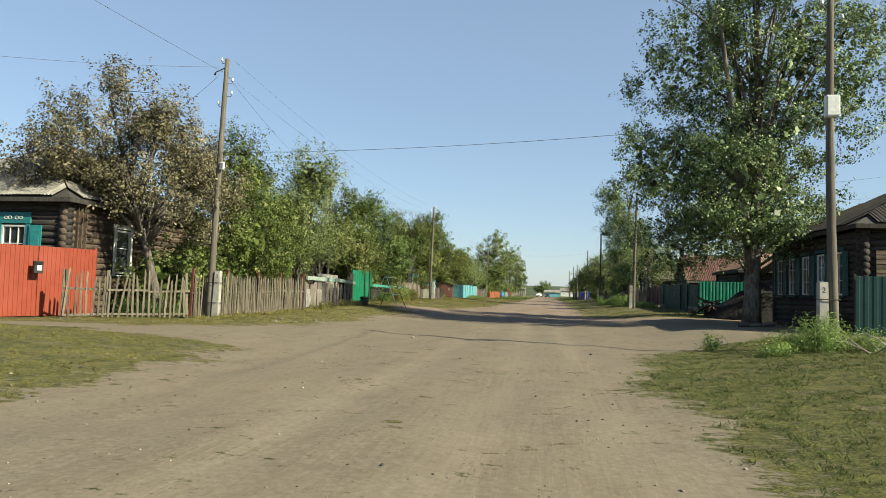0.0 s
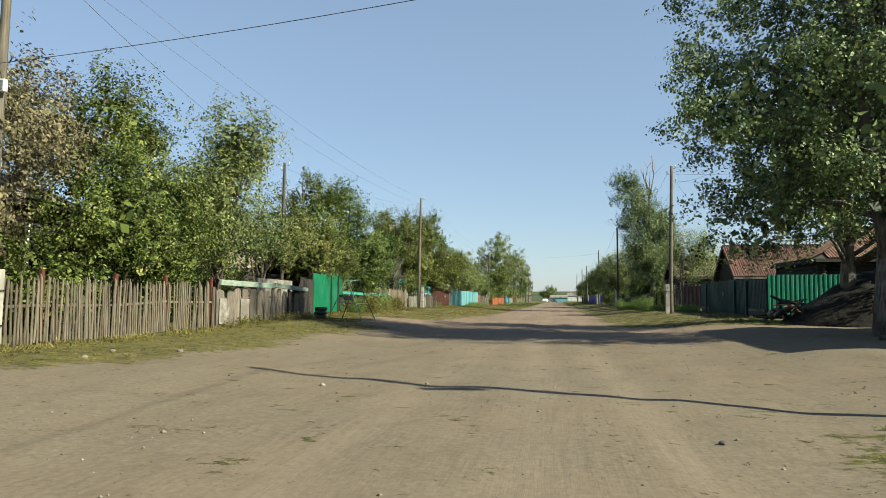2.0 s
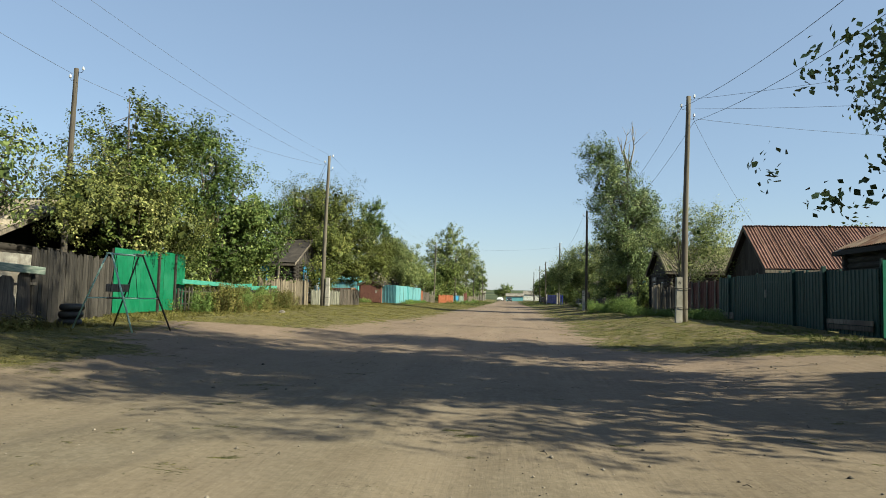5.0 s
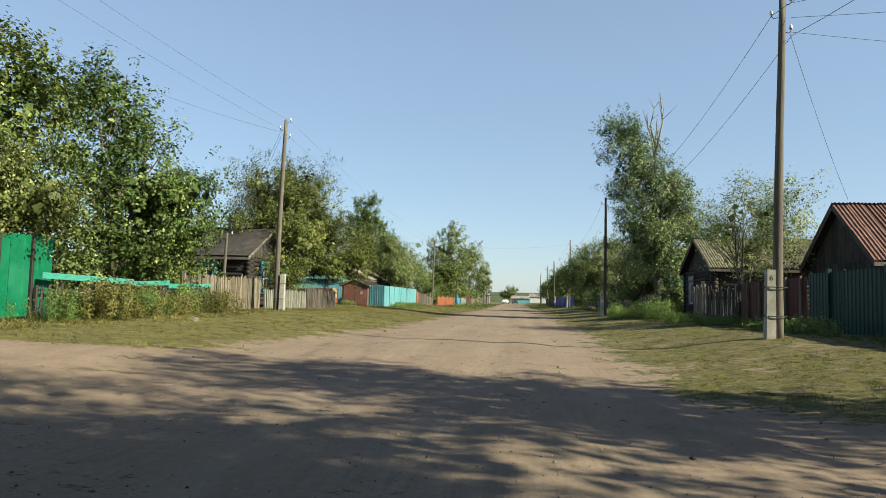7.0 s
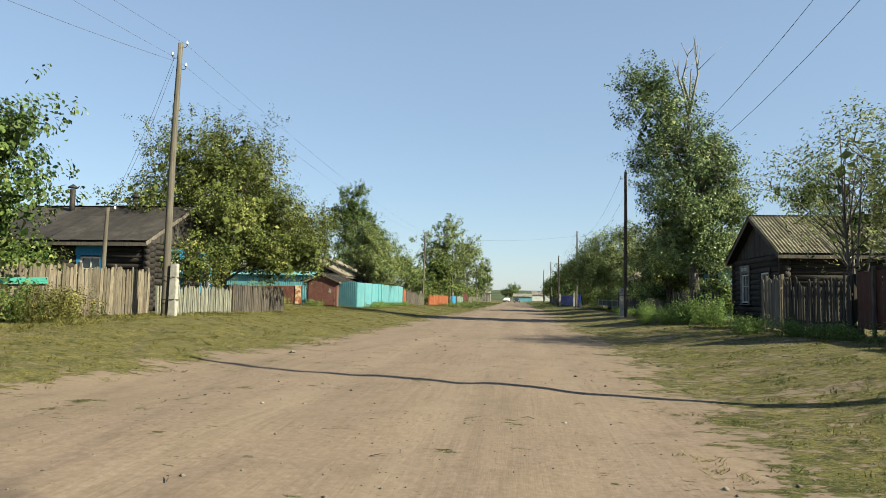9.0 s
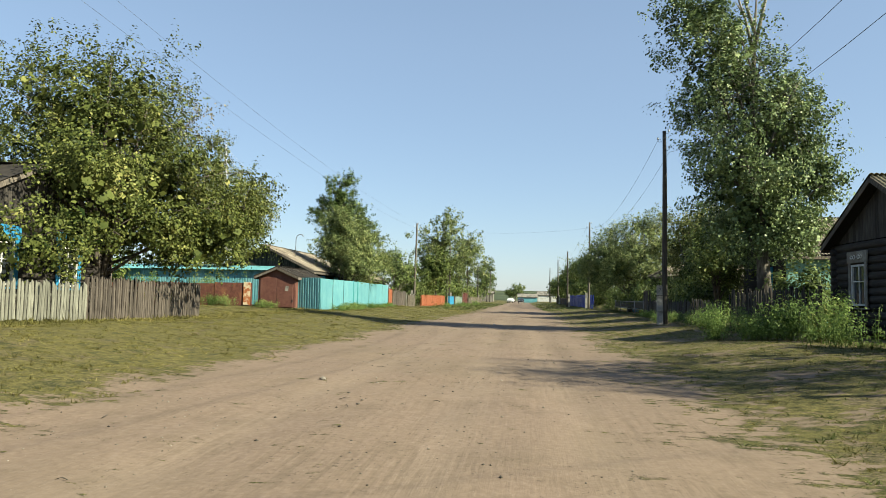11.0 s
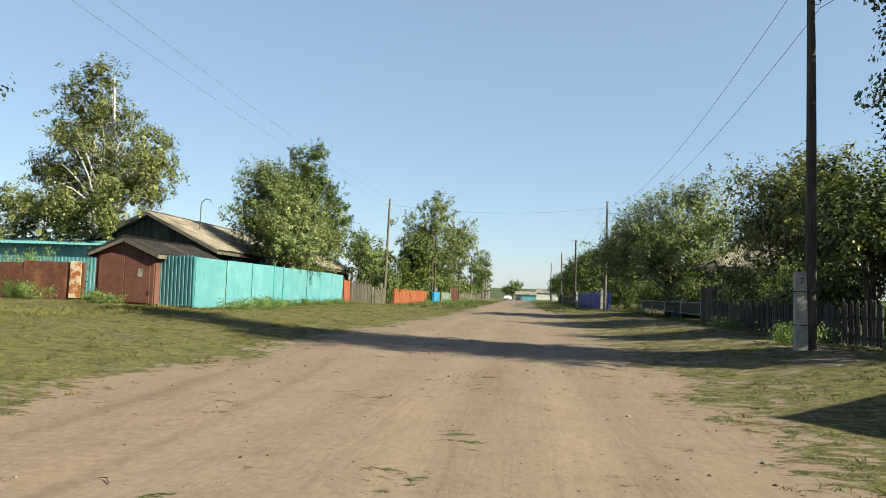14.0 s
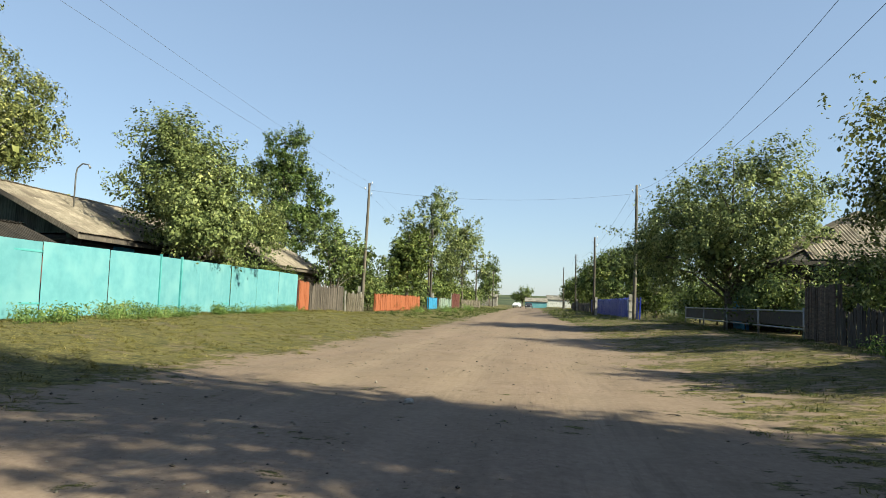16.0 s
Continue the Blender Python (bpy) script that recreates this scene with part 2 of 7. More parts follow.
# Dark ends paint shade inside the crowns, pale ends paint sunlit leaves.
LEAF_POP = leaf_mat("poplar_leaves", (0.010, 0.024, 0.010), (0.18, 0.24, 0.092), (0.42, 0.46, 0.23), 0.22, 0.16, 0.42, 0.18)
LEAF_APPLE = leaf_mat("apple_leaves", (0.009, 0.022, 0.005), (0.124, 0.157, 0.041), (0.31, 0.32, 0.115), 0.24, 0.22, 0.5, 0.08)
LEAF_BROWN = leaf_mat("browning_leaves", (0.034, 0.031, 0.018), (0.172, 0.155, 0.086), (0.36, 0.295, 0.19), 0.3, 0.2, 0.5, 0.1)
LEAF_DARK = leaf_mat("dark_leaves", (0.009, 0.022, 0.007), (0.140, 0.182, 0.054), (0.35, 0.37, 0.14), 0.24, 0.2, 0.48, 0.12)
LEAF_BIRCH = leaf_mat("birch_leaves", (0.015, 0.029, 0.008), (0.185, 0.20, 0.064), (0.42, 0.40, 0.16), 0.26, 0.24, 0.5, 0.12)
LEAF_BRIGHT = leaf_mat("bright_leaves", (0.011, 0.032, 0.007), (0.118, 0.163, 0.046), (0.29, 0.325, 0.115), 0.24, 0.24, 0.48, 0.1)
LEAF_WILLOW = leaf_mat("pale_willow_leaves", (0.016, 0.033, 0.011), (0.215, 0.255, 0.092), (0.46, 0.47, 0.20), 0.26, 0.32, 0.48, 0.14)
GRASS = leaf_mat("grass_blades", (0.016, 0.028, 0.008), (0.118, 0.140, 0.042), (0.29, 0.26, 0.115), 0.2, 0.2, 0.6)
GRASS_DRY = leaf_mat("dry_grass_blades", (0.034, 0.036, 0.010), (0.175, 0.158, 0.047), (0.34, 0.285, 0.125), 0.26, 0.2, 0.6)
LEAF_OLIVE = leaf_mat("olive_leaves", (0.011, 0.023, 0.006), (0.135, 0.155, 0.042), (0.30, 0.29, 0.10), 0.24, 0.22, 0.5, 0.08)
WEED = leaf_mat("weed_leaves", (0.04, 0.085, 0.02), (0.19, 0.265, 0.075), (0.36, 0.36, 0.14), 0.14, 0.36, 0.55)


# ---- the ground ----
def smooth(a):
    a = np.clip(a, 0, 1)
    return a * a * (3 - 2 * a)


def lumps(x, y):
    """Gentle unevenness, a few centimetres."""
    return (0.025 * np.sin(0.83 * x + 1.7 * np.sin(0.31 * y)) * np.sin(0.61 * y + 0.4)
            + 0.014 * np.sin(2.1 * x - 0.9 * y) * np.sin(1.7 * y + 0.8 * x) + 0.008 * np.sin(4.3 * x + 2.2 * y) * np.sin(3.9 * y - 1.3 * x))


def left_edge(y):
    return (np.interp(y, [-40, 9, 14, 16.6, 17.6, 23, 24.5, 29, 35, 40.7, 43, 49, 51, 59.7, 66, 79, 92, 101, 116, 200, 400],
                      [-6.5, -6.5, -6.6, -7.4, -11.5, -9.8, -8.4, -8.0, -8.0, -6.8, -9.2, -9.8, -6.9, -5.8, -5.2, -4.9, -5.0, -4.7, -4.0, -3.8, -3.6])
            + 0.22 * np.sin(0.9 * y) + 0.14 * np.sin(2.3 * y + 1))


def right_edge(y):
    return (np.interp(y, [-40, 9, 13, 17, 20, 22.4, 25.5, 27, 40, 42, 44, 47, 55, 63, 76, 93, 133, 400],
                      [1.9, 1.9, 1.6, 1.8, 2.7, 4.3, 8.0, 13.0, 13.0, 7.5, 4.2, 2.0, 1.95, 2.2, 2.15, 2.3, 2.3, 2.2])
            + 0.2 * np.sin(1.1 * y + 2) + 0.13 * np.sin(2.7 * y))


def ground_z(x, y):
    x, y = np.asarray(x, float), np.asarray(y, float)
    road = np.interp(y, [-40, 0, 20, 38, 50, 65, 85, 140, 400, 700, 1500, 3000], [-0.1, -0.1, -0.1, -0.04, 0.03, 0.05, 0.06, 0.10, 0.2, 3.0, 18.0, 26.0])
    rise_l = 0.40 * smooth((-x - 4.4) / 7.0) * np.interp(y, [0, 30, 45, 56, 69, 83, 97, 119, 130], [0.75, 0.8, 0.9, 1.02, 1.34, 0.93, 1.06, 1.03, 0.65]) + 0.18 * smooth((-x - 11) / 6.0) * np.interp(y, [50, 80, 105, 130], [0, 1, 1, 0])
    rise_r = 0.34 * smooth((x - 2.6) / 5.0) * np.interp(y, [0, 42, 55, 66, 85], [1.0, 1.0, 1.7, 1.35, 1.08])
    berm = 0.16 * np.exp(-((x + 10.8) / 1.5) ** 2 - ((y - 39) / 3.5) ** 2)
    near = np.exp(-(np.abs(x) / 60) ** 4)
    rut = 0.02 * (np.exp(-((x - 0.9) / 0.35) ** 2) + np.exp(-((x + 0.75) / 0.35) ** 2) + np.exp(-((x + 2.6) / 0.35) ** 2))
    return road + (rise_l + rise_r) + berm + lumps(x, y) * near - rut


def gz(x, y):
    return float(ground_z(x, y))


def turf(x, y):
    """0 on bare dirt, 1 where grass grows."""
    path = 1 - 0.95 * np.exp(-((y - 19.3 - 0.06 * (x + 10)) / 0.95) ** 4) * smooth((-x - 5.5) / 2.0)
    return np.maximum(smooth((left_edge(y) - x) / 2.4 + 0.36) * path, smooth((x - right_edge(y)) / 2.2 + 0.36) * np.interp(y, [40, 52, 82, 92, 125, 140], [1, 0.7, 0.68, 0.58, 0.6, 0.9]))


def spaced(lo, hi, fine_lo, fine_hi, step, growth=1.22):
    mid = list(np.arange(fine_lo, fine_hi + step / 2, step))
    a, s = fine_lo, step
    low = []
    while a > lo:
        s *= growth
        a -= s
        low.append(a)
    b, s = mid[-1], step
    high = []
    while b < hi:
        s *= growth
        b += s
        high.append(b)
    return np.array(low[::-1] + mid + high)


def mesh_np(name, verts, faces, k):
    """A mesh from numpy arrays: faces of k corners each."""
    me = bpy.data.meshes.new(name)
    me.vertices.add(len(verts))
    me.vertices.foreach_set("co", np.ascontiguousarray(verts, np.float32).ravel())
    me.loops.add(len(faces) * k)
    me.loops.foreach_set("vertex_index", np.ascontiguousarray(faces, np.int32).ravel())
    me.polygons.add(len(faces))
    me.polygons.foreach_set("loop_start", np.arange(0, len(faces) * k, k, dtype=np.int32))
    me.update(calc_edges=True)
    me.validate()
    return me


gx, gy = spaced(-2500, 2500, -15, 12, 0.24), spaced(-60, 3000, 0, 112, 0.3, 1.12)
GX, GY = np.meshgrid(gx, gy)
nx, ny = len(gx), len(gy)
idx = np.arange(nx * ny).reshape(ny, nx)
quads = np.stack([idx[:-1, :-1], idx[:-1, 1:], idx[1:, 1:], idx[1:, :-1]], -1).reshape(-1, 4)
me = mesh_np("ground", np.stack([GX, GY, ground_z(GX, GY)], -1).reshape(-1, 3), quads, 4)
me.polygons.foreach_set("use_smooth", np.ones(len(quads), bool))
at = me.attributes.new("turf", "FLOAT", "POINT")
at.data.foreach_set("value", turf(GX, GY).ravel().astype(np.float32))
at = me.attributes.new("wooded", "FLOAT", "POINT")
at.data.foreach_set("value", np.maximum(smooth((GY - 330) / 120), smooth((np.abs(GX) - 20) / 12) * smooth((GY - 60) / 60)).ravel().astype(np.float32))
at = me.attributes.new("clay", "FLOAT", "POINT")
at.data.foreach_set("value", smooth((GY - 31 + 2 * np.sin(0.5 * GX)) / 16).ravel().astype(np.float32))
at = me.attributes.new("worn", "FLOAT", "POINT")
at.data.foreach_set("value", sum(np.exp(-((GX - wx - 0.25 * np.sin(0.13 * GY + wx)) / 0.3) ** 2) for wx in (0.9, -0.75, -2.6)).ravel().astype(np.float32))
at = me.attributes.new("dry", "FLOAT", "POINT")
at.data.foreach_set("value", (smooth((-GX - 3) / 4) * np.interp(GY, [0, 14, 22, 60, 78, 90, 105], [0.3, 0.3, 0.6, 0.65, 0.68, 0.66, 0.5]) + smooth((GX - 2) / 2) * np.interp(GY, [30, 42, 110, 130], [0.1, 0.75, 0.75, 0.3])).ravel().astype(np.float32))


def ground_material():
    m = bpy.data.materials.new("dirt_and_turf")
    m.use_nodes = True
    N, L = m.node_tree.nodes, m.node_tree.links
    b = N["Principled BSDF"]
    b.inputs["Roughness"].default_value, b.inputs["Specular IOR Level"].default_value = 0.95, 0.15
    g = N.new("ShaderNodeNewGeometry")

    def noise_tex(scale, detail=5, stretch=None, rough=0.6):
        n = N.new("ShaderNodeTexNoise")
        n.inputs["Scale"].default_value, n.inputs["Detail"].default_value, n.inputs["Roughness"].default_value = scale, detail, rough
        if stretch:
            mp = N.new("ShaderNodeMapping")
            mp.inputs["Scale"].default_value = stretch
            L.new(g.outputs["Position"], mp.inputs[0])
            L.new(mp.outputs[0], n.inputs["Vector"])
        else:
            L.new(g.outputs["Position"], n.inputs["Vector"])
        return n.outputs["Fac"]

    def ramp(fac, stops):
        r = N.new("ShaderNodeValToRGB")
        els = r.color_ramp.elements
        while len(els) < len(stops):
            els.new(0.5)
        for e, (p, c) in zip(els, stops):
            e.position, e.color = p, (*c, 1)
        L.new(fac, r.inputs[0])
        return r.outputs[0]

    def mix(fac, a, c, mode="MIX"):
        x = N.new("ShaderNodeMixRGB")
        x.blend_type = mode
        for i, v in enumerate((fac, a, c)):
            if isinstance(v, (int, float)):
                x.inputs[i].default_value = v
            elif isinstance(v, tuple):
                x.inputs[i].default_value = (*v, 1)
            else:
                L.new(v, x.inputs[i])
        return x.outputs[0]

    def math_n(op, a, c=None, d=None):
        x = N.new("ShaderNodeMath")
        x.operation = op
        for i, v in enumerate((a, c, d)):
            if isinstance(v, (int, float)):
                x.inputs[i].default_value = v
            elif v is not None:
                L.new(v, x.inputs[i])
        return x.outputs[0]

    fine, mid, large = noise_tex(14, 7), noise_tex(1.6, 6), noise_tex(0.22, 4)
    tracks = noise_tex(1.0, 7, (1.3, 0.10, 1.0), 0.62)
    grit = noise_tex(60, 3)
    clay, worn = N.new("ShaderNodeAttribute"), N.new("ShaderNodeAttribute")
    clay.attribute_name, worn.attribute_name = "clay", "worn"
    grey = ramp(fine, [(0.3, (0.110, 0.092, 0.066)), (0.55, (0.145, 0.121, 0.088)), (0.75, (0.178, 0.150, 0.111))])
    pink = ramp(fine, [(0.3, (0.152, 0.109, 0.081)), (0.55, (0.193, 0.141, 0.106)), (0.75, (0.224, 0.168, 0.129))])
    dirt = mix(clay.outputs["Fac"], grey, pink)
    dirt = mix(ramp(large, [(0.38, (0, 0, 0)), (0.62, (0.4,) * 3)]), dirt, (0.168, 0.128, 0.089))
    dark = mix(0.5, dirt, (0.092, 0.070, 0.046))
    pale = mix(0.4, dirt, (0.31, 0.245, 0.18))
    dirt = mix(ramp(tracks, [(0.32, (0.55,) * 3), (0.47, (0, 0, 0))]), dirt, dark)
    dirt = mix(ramp(mid, [(0.52, (0, 0, 0)), (0.68, (0.6,) * 3)]), dirt, dark)
    tread = noise_tex(1.0, 5, (9.0, 0.35, 1.0), 0.7)
    dirt = mix(math_n("MULTIPLY", worn.outputs["Fac"], 0.32), dirt, pale)
    rib = math_n("MULTIPLY", ramp(tread, [(0.44, (1, 1, 1)), (0.52, (0, 0, 0))]), ramp(noise_tex(0.5, 5), [(0.46, (0, 0, 0)), (0.64, (0.6,) * 3)]))
    dirt = mix(rib, dirt, dark)
    crumbs = ramp(noise_tex(24, 4), [(0.62, (0, 0, 0)), (0.67, (0.8,) * 3)])
    bed = ramp(noise_tex(0.45, 6, None, 0.7), [(0.46, (0, 0, 0)), (0.6, (1, 1, 1))])
    dirt = mix(math_n("MULTIPLY", crumbs, bed), dirt, (0.06, 0.046, 0.033))
    dirt = mix(ramp(grit, [(0.68, (0, 0, 0)), (0.74, (0.6,) * 3)]), dirt, (0.40, 0.34, 0.27))
    soil = mix(0.55, dirt, ramp(fine, [(0.3, (0.071, 0.057, 0.032)), (0.7, (0.168, 0.134, 0.076))]))
    green = ramp(noise_tex(5, 6), [(0.3, (0.036, 0.040, 0.012)), (0.52, (0.078, 0.080, 0.019)), (0.72, (0.138, 0.126, 0.036))])
    straw = ramp(noise_tex(7, 6), [(0.3, (0.084, 0.077, 0.024)), (0.7, (0.188, 0.158, 0.054))])
    dry = N.new("ShaderNodeAttribute")
    dry.attribute_name = "dry"
    dryf = math_n("MULTIPLY", math_n("ADD", dry.outputs["Fac"], math_n("SUBTRACT", mid, 0.5)), 1.6)
    cl = N.new("ShaderNodeClamp")
    L.new(dryf, cl.inputs[0])
    lawn = mix(cl.outputs[0], green, straw)
    lawn = mix(ramp(noise_tex(1.1, 8, None, 0.68), [(0.54, (0, 0, 0)), (0.62, (0.85,) * 3)]), lawn, soil)
    # Fine dark specks paint the small shadows among the grass.
    lawn = mix(ramp(noise_tex(22, 5, None, 0.7), [(0.36, (0.8,) * 3), (0.5, (0, 0, 0))]), lawn, (0.028, 0.030, 0.012))
    lawn = mix(ramp(noise_tex(3.2, 6, None, 0.7), [(0.38, (0.85,) * 3), (0.50, (0, 0, 0))]), lawn, (0.030, 0.035, 0.011))
    strands = noise_tex(1.0, 8, (6.5, 14, 8), 0.78)
    lawn = mix(ramp(strands, [(0.42, (0.7,) * 3), (0.53, (0, 0, 0))]), lawn, (0.024, 0.025, 0.009))
    lawn = mix(ramp(noise_tex(1.0, 6, (30, 52, 20), 0.7), [(0.55, (0, 0, 0)), (0.62, (0.7,) * 3)]), lawn, (0.27, 0.23, 0.105))
    tu = N.new("ShaderNodeAttribute")
    tu.attribute_name = "turf"
    edge = math_n("ADD", tu.outputs["Fac"], math_n("MULTIPLY", math_n("SUBTRACT", noise_tex(0.9, 9, None, 0.74), 0.5), 2.6))
    edge = math_n("ADD", edge, math_n("MULTIPLY", math_n("SUBTRACT", noise_tex(1.0, 6, (3.2, 6.5, 3), 0.72), 0.5), 2.4))
    fac = ramp(edge, [(0.44, (0, 0, 0)), (0.56, (1, 1, 1))])
    wood = N.new("ShaderNodeAttribute")
    wood.attribute_name = "wooded"
    meadow = ramp(noise_tex(0.02, 6), [(0.35, (0.030, 0.042, 0.022)), (0.55, (0.060, 0.075, 0.036)), (0.7, (0.12, 0.115, 0.055))])
    L.new(mix(wood.outputs["Fac"], mix(fac, dirt, lawn), meadow), b.inputs["Base Color"])
    bp = N.new("ShaderNodeBump")
    bp.inputs["Strength"].default_value, bp.inputs["Distance"].default_value = 0.5, 0.055
    hgt = math_n("ADD", math_n("MULTIPLY", fine, 0.22), math_n("ADD", math_n("MULTIPLY", tread, 0.25), math_n("ADD", math_n("MULTIPLY", mid, 0.5), math_n("MULTIPLY", math_n("MULTIPLY", crumbs, bed), 0.15))))
    hgt = math_n("ADD", hgt, math_n("MULTIPLY", math_n("MULTIPLY", strands, fac), 2.2))
    L.new(hgt, bp.inputs["Height"])
    L.new(bp.outputs[0], b.inputs["Normal"])
    return m


ground = tagged(new("ground", me), "sandy dirt village street with trodden grass verges", "ground", kind="structure")
me.materials.append(ground_material())


# ---- builders ----
def empty(name, x, y, z=None, turn=0.0):
    ob = new(name)
    ob.matrix_basis = pose(x, y, gz(x, y) if z is None else z, 0, 0, turn)
    return ob


def put(name, me, parent, m=None, label=""):
    """One mesh object under a thing."""
    ob = new(name, me)
    ob.parent = parent
    if m is not None:
        ob.matrix_basis = m
    return tagged(ob, label)


def data(name, bm, material, flat=True):
    me = bpy.data.meshes.new(name)
    bm.normal_update()
    bm.to_mesh(me)
    bm.free()
    me.materials.append(material)
    if not flat:
        me.polygons.foreach_set("use_smooth", np.ones(len(me.polygons), bool))
    return me


BOXES = {}


def box_data(sx, sy, sz, material, bevel=0.006, name="box"):
    """A bevelled box standing on z=0, centred in x and y; shared by size."""
    key = (round(sx, 3), round(sy, 3), round(sz, 3), material.name, name)
    if key not in BOXES:
        bm = bmesh.new()
        bmesh.ops.create_cube(bm, size=1, matrix=Matrix.Translation((0, 0, sz / 2)) @ Matrix.Diagonal((sx, sy, sz, 1)))
        if bevel:
            bmesh.ops.bevel(bm, geom=list(bm.edges), offset=min(bevel, 0.3 * min(sx, sy, sz)), segments=1, affect="EDGES")
        BOXES[key] = data(name, bm, material)
    return BOXES[key]


def part(name, bm, material, parent, label="", m=None, flat=True):
    return put(name, data(name, bm, material, flat), parent, m, label)


def ring_tube(pts, radii, sides=8):
    """Vertices and quads of a tapered tube along points."""
    V, F = [], []
    pts = [Vector(p) for p in pts]
    for i, (p, r) in enumerate(zip(pts, radii)):
        d = (pts[min(i + 1, len(pts) - 1)] - pts[max(i - 1, 0)]).normalized()
        a = d.orthogonal().normalized() if i == 0 else (a - d * a.dot(d)).normalized()
        b = d.cross(a)
        for k in range(sides):
            w = 2 * math.pi * k / sides
            V.append(p + (a * math.cos(w) + b * math.sin(w)) * r)
        if i:
            o = (i - 1) * sides
            F += [(o + k, o + (k + 1) % sides, o + sides + (k + 1) % sides, o + sides + k) for k in range(sides)]
    F.append(tuple(range(sides))[::-1])
    F.append(tuple(range((len(pts) - 1) * sides, len(pts) * sides)))
    return V, F


def tubes_data(name, tubes, material):
    V, F = [], []
    for pts, radii, sides in tubes:
        v, f = ring_tube(pts, radii, sides)
        F += [tuple(i + len(V) for i in q) for q in f]
        V += v
    me = bpy.data.meshes.new(name)
    me.from_pydata([tuple(v) for v in V], [], F)
    me.materials.append(material)
    me.polygons.foreach_set("use_smooth", np.ones(len(me.polygons), bool))
    me.update()
    return me


def beam(name, a, b, w, h, material, parent, label=""):
    """A bevelled bar from a to b in the parent's space; h is its upright size."""
    a, b = Vector(a), Vector(b)
    d = b - a
    x = d.normalized()
    up = Vector((0, 0, 1)) if abs(x.z) < 0.95 else Vector((0, 1, 0))
    y = up.cross(x).normalized()
    z = x.cross(y)
    m = Matrix((x, y, z)).transposed().to_4x4()
    bm = bmesh.new()
    bmesh.ops.create_cube(bm, size=1, matrix=Matrix.Diagonal((d.length, w, h, 1)))
    bmesh.ops.bevel(bm, geom=list(bm.edges), offset=0.12 * min(w, h), segments=1, affect="EDGES")
    return part(name, bm, material, parent, label, Matrix.Translation((a + b) / 2) @ m)


def profile_data(name, width, height, material, pitch=0.2, depth=0.025, wave=False, thick=0.004, jag=0.0):
    """A profiled sheet in the xz plane (x 0..width, z 0..height), ribs upright."""
    n = max(1, round(width / pitch))
    p = width / n
    xs, ys = [], []
    if wave:
        for i in range(n * 6 + 1):
            xs.append(i * p / 6)
            ys.append(depth / 2 * math.cos(2 * math.pi * i / 6))
    else:
        for i in range(n):
            for u, v in ((0, 0), (0.42, 0), (0.52, depth), (0.90, depth)):
                xs.append((i + u) * p)
                ys.append(v)
        xs.append(width)
        ys.append(0)
    k = len(xs)
    V = [(x, y, 0) for x, y in zip(xs, ys)] + [(x, y, height) for x, y in zip(xs, ys)] + [(x, y + thick, 0) for x, y in zip(xs, ys)] + [(x, y + thick, height) for x, y in zip(xs, ys)]
    F = []
    for i in range(k - 1):
        F += [(i, i + 1, k + i + 1, k + i), (2 * k + i + 1, 2 * k + i, 3 * k + i, 3 * k + i + 1), (k + i, k + i + 1, 3 * k + i + 1, 3 * k + i), (i + 1, i, 2 * k + i, 2 * k + i + 1)]
    F += [(0, k, 3 * k, 2 * k), (k - 1, 3 * k - 1, 4 * k - 1, 2 * k - 1)]
    me = bpy.data.meshes.new(name)
    me.from_pydata(V, [], F)
    me.materials.append(material)
    me.update()
    return me


def along(a, b):
    """Length and heading of a line in plan: x axis of the thing runs from a to b."""
    dx, dy = b[0] - a[0], b[1] - a[1]
    return math.hypot(dx, dy), math.degrees(math.atan2(dy, dx))


# ---- kinds of things ----
def point_on(a, b, s):
    """Plan point s metres from a towards b."""
    L, _ = along(a, b)
    return a[0] + (b[0] - a[0]) * s / L, a[1] + (b[1] - a[1]) * s / L


PICKETS = {}


def picket_data(material, w, h, t, seed):
    """A rough-sawn picket with a slanted, slightly warped top."""
    key = (material.name, w, h, t, seed)
    if key not in PICKETS:
        r = random.Random(seed)
        bm = bmesh.new()
        rows = []
        for i, z in enumerate((0, h * 0.5, h * 0.93, h)):
            dx, dy = r.uniform(-0.008, 0.008), r.uniform(-0.006, 0.006)
            k = 1.0 if i < 2 else (0.92 if i == 2 else 0.5)
            sl = r.uniform(-0.03, 0.03) if i == 3 else 0
            rows.append([bm.verts.new((x * w / 2 * k + dx, y * t / 2 + dy, z + sl * x)) for x, y in ((-1, -1), (1, -1), (1, 1), (-1, 1))])
        for lo, hi in zip(rows, rows[1:]):
            for k in range(4):
                bm.faces.new((lo[k], lo[(k + 1) % 4], hi[(k + 1) % 4], hi[k]))
        bm.faces.new(rows[-1])
        bm.faces.new(rows[0][::-1])
        PICKETS[key] = data("picket", bm, material)
    return PICKETS[key]


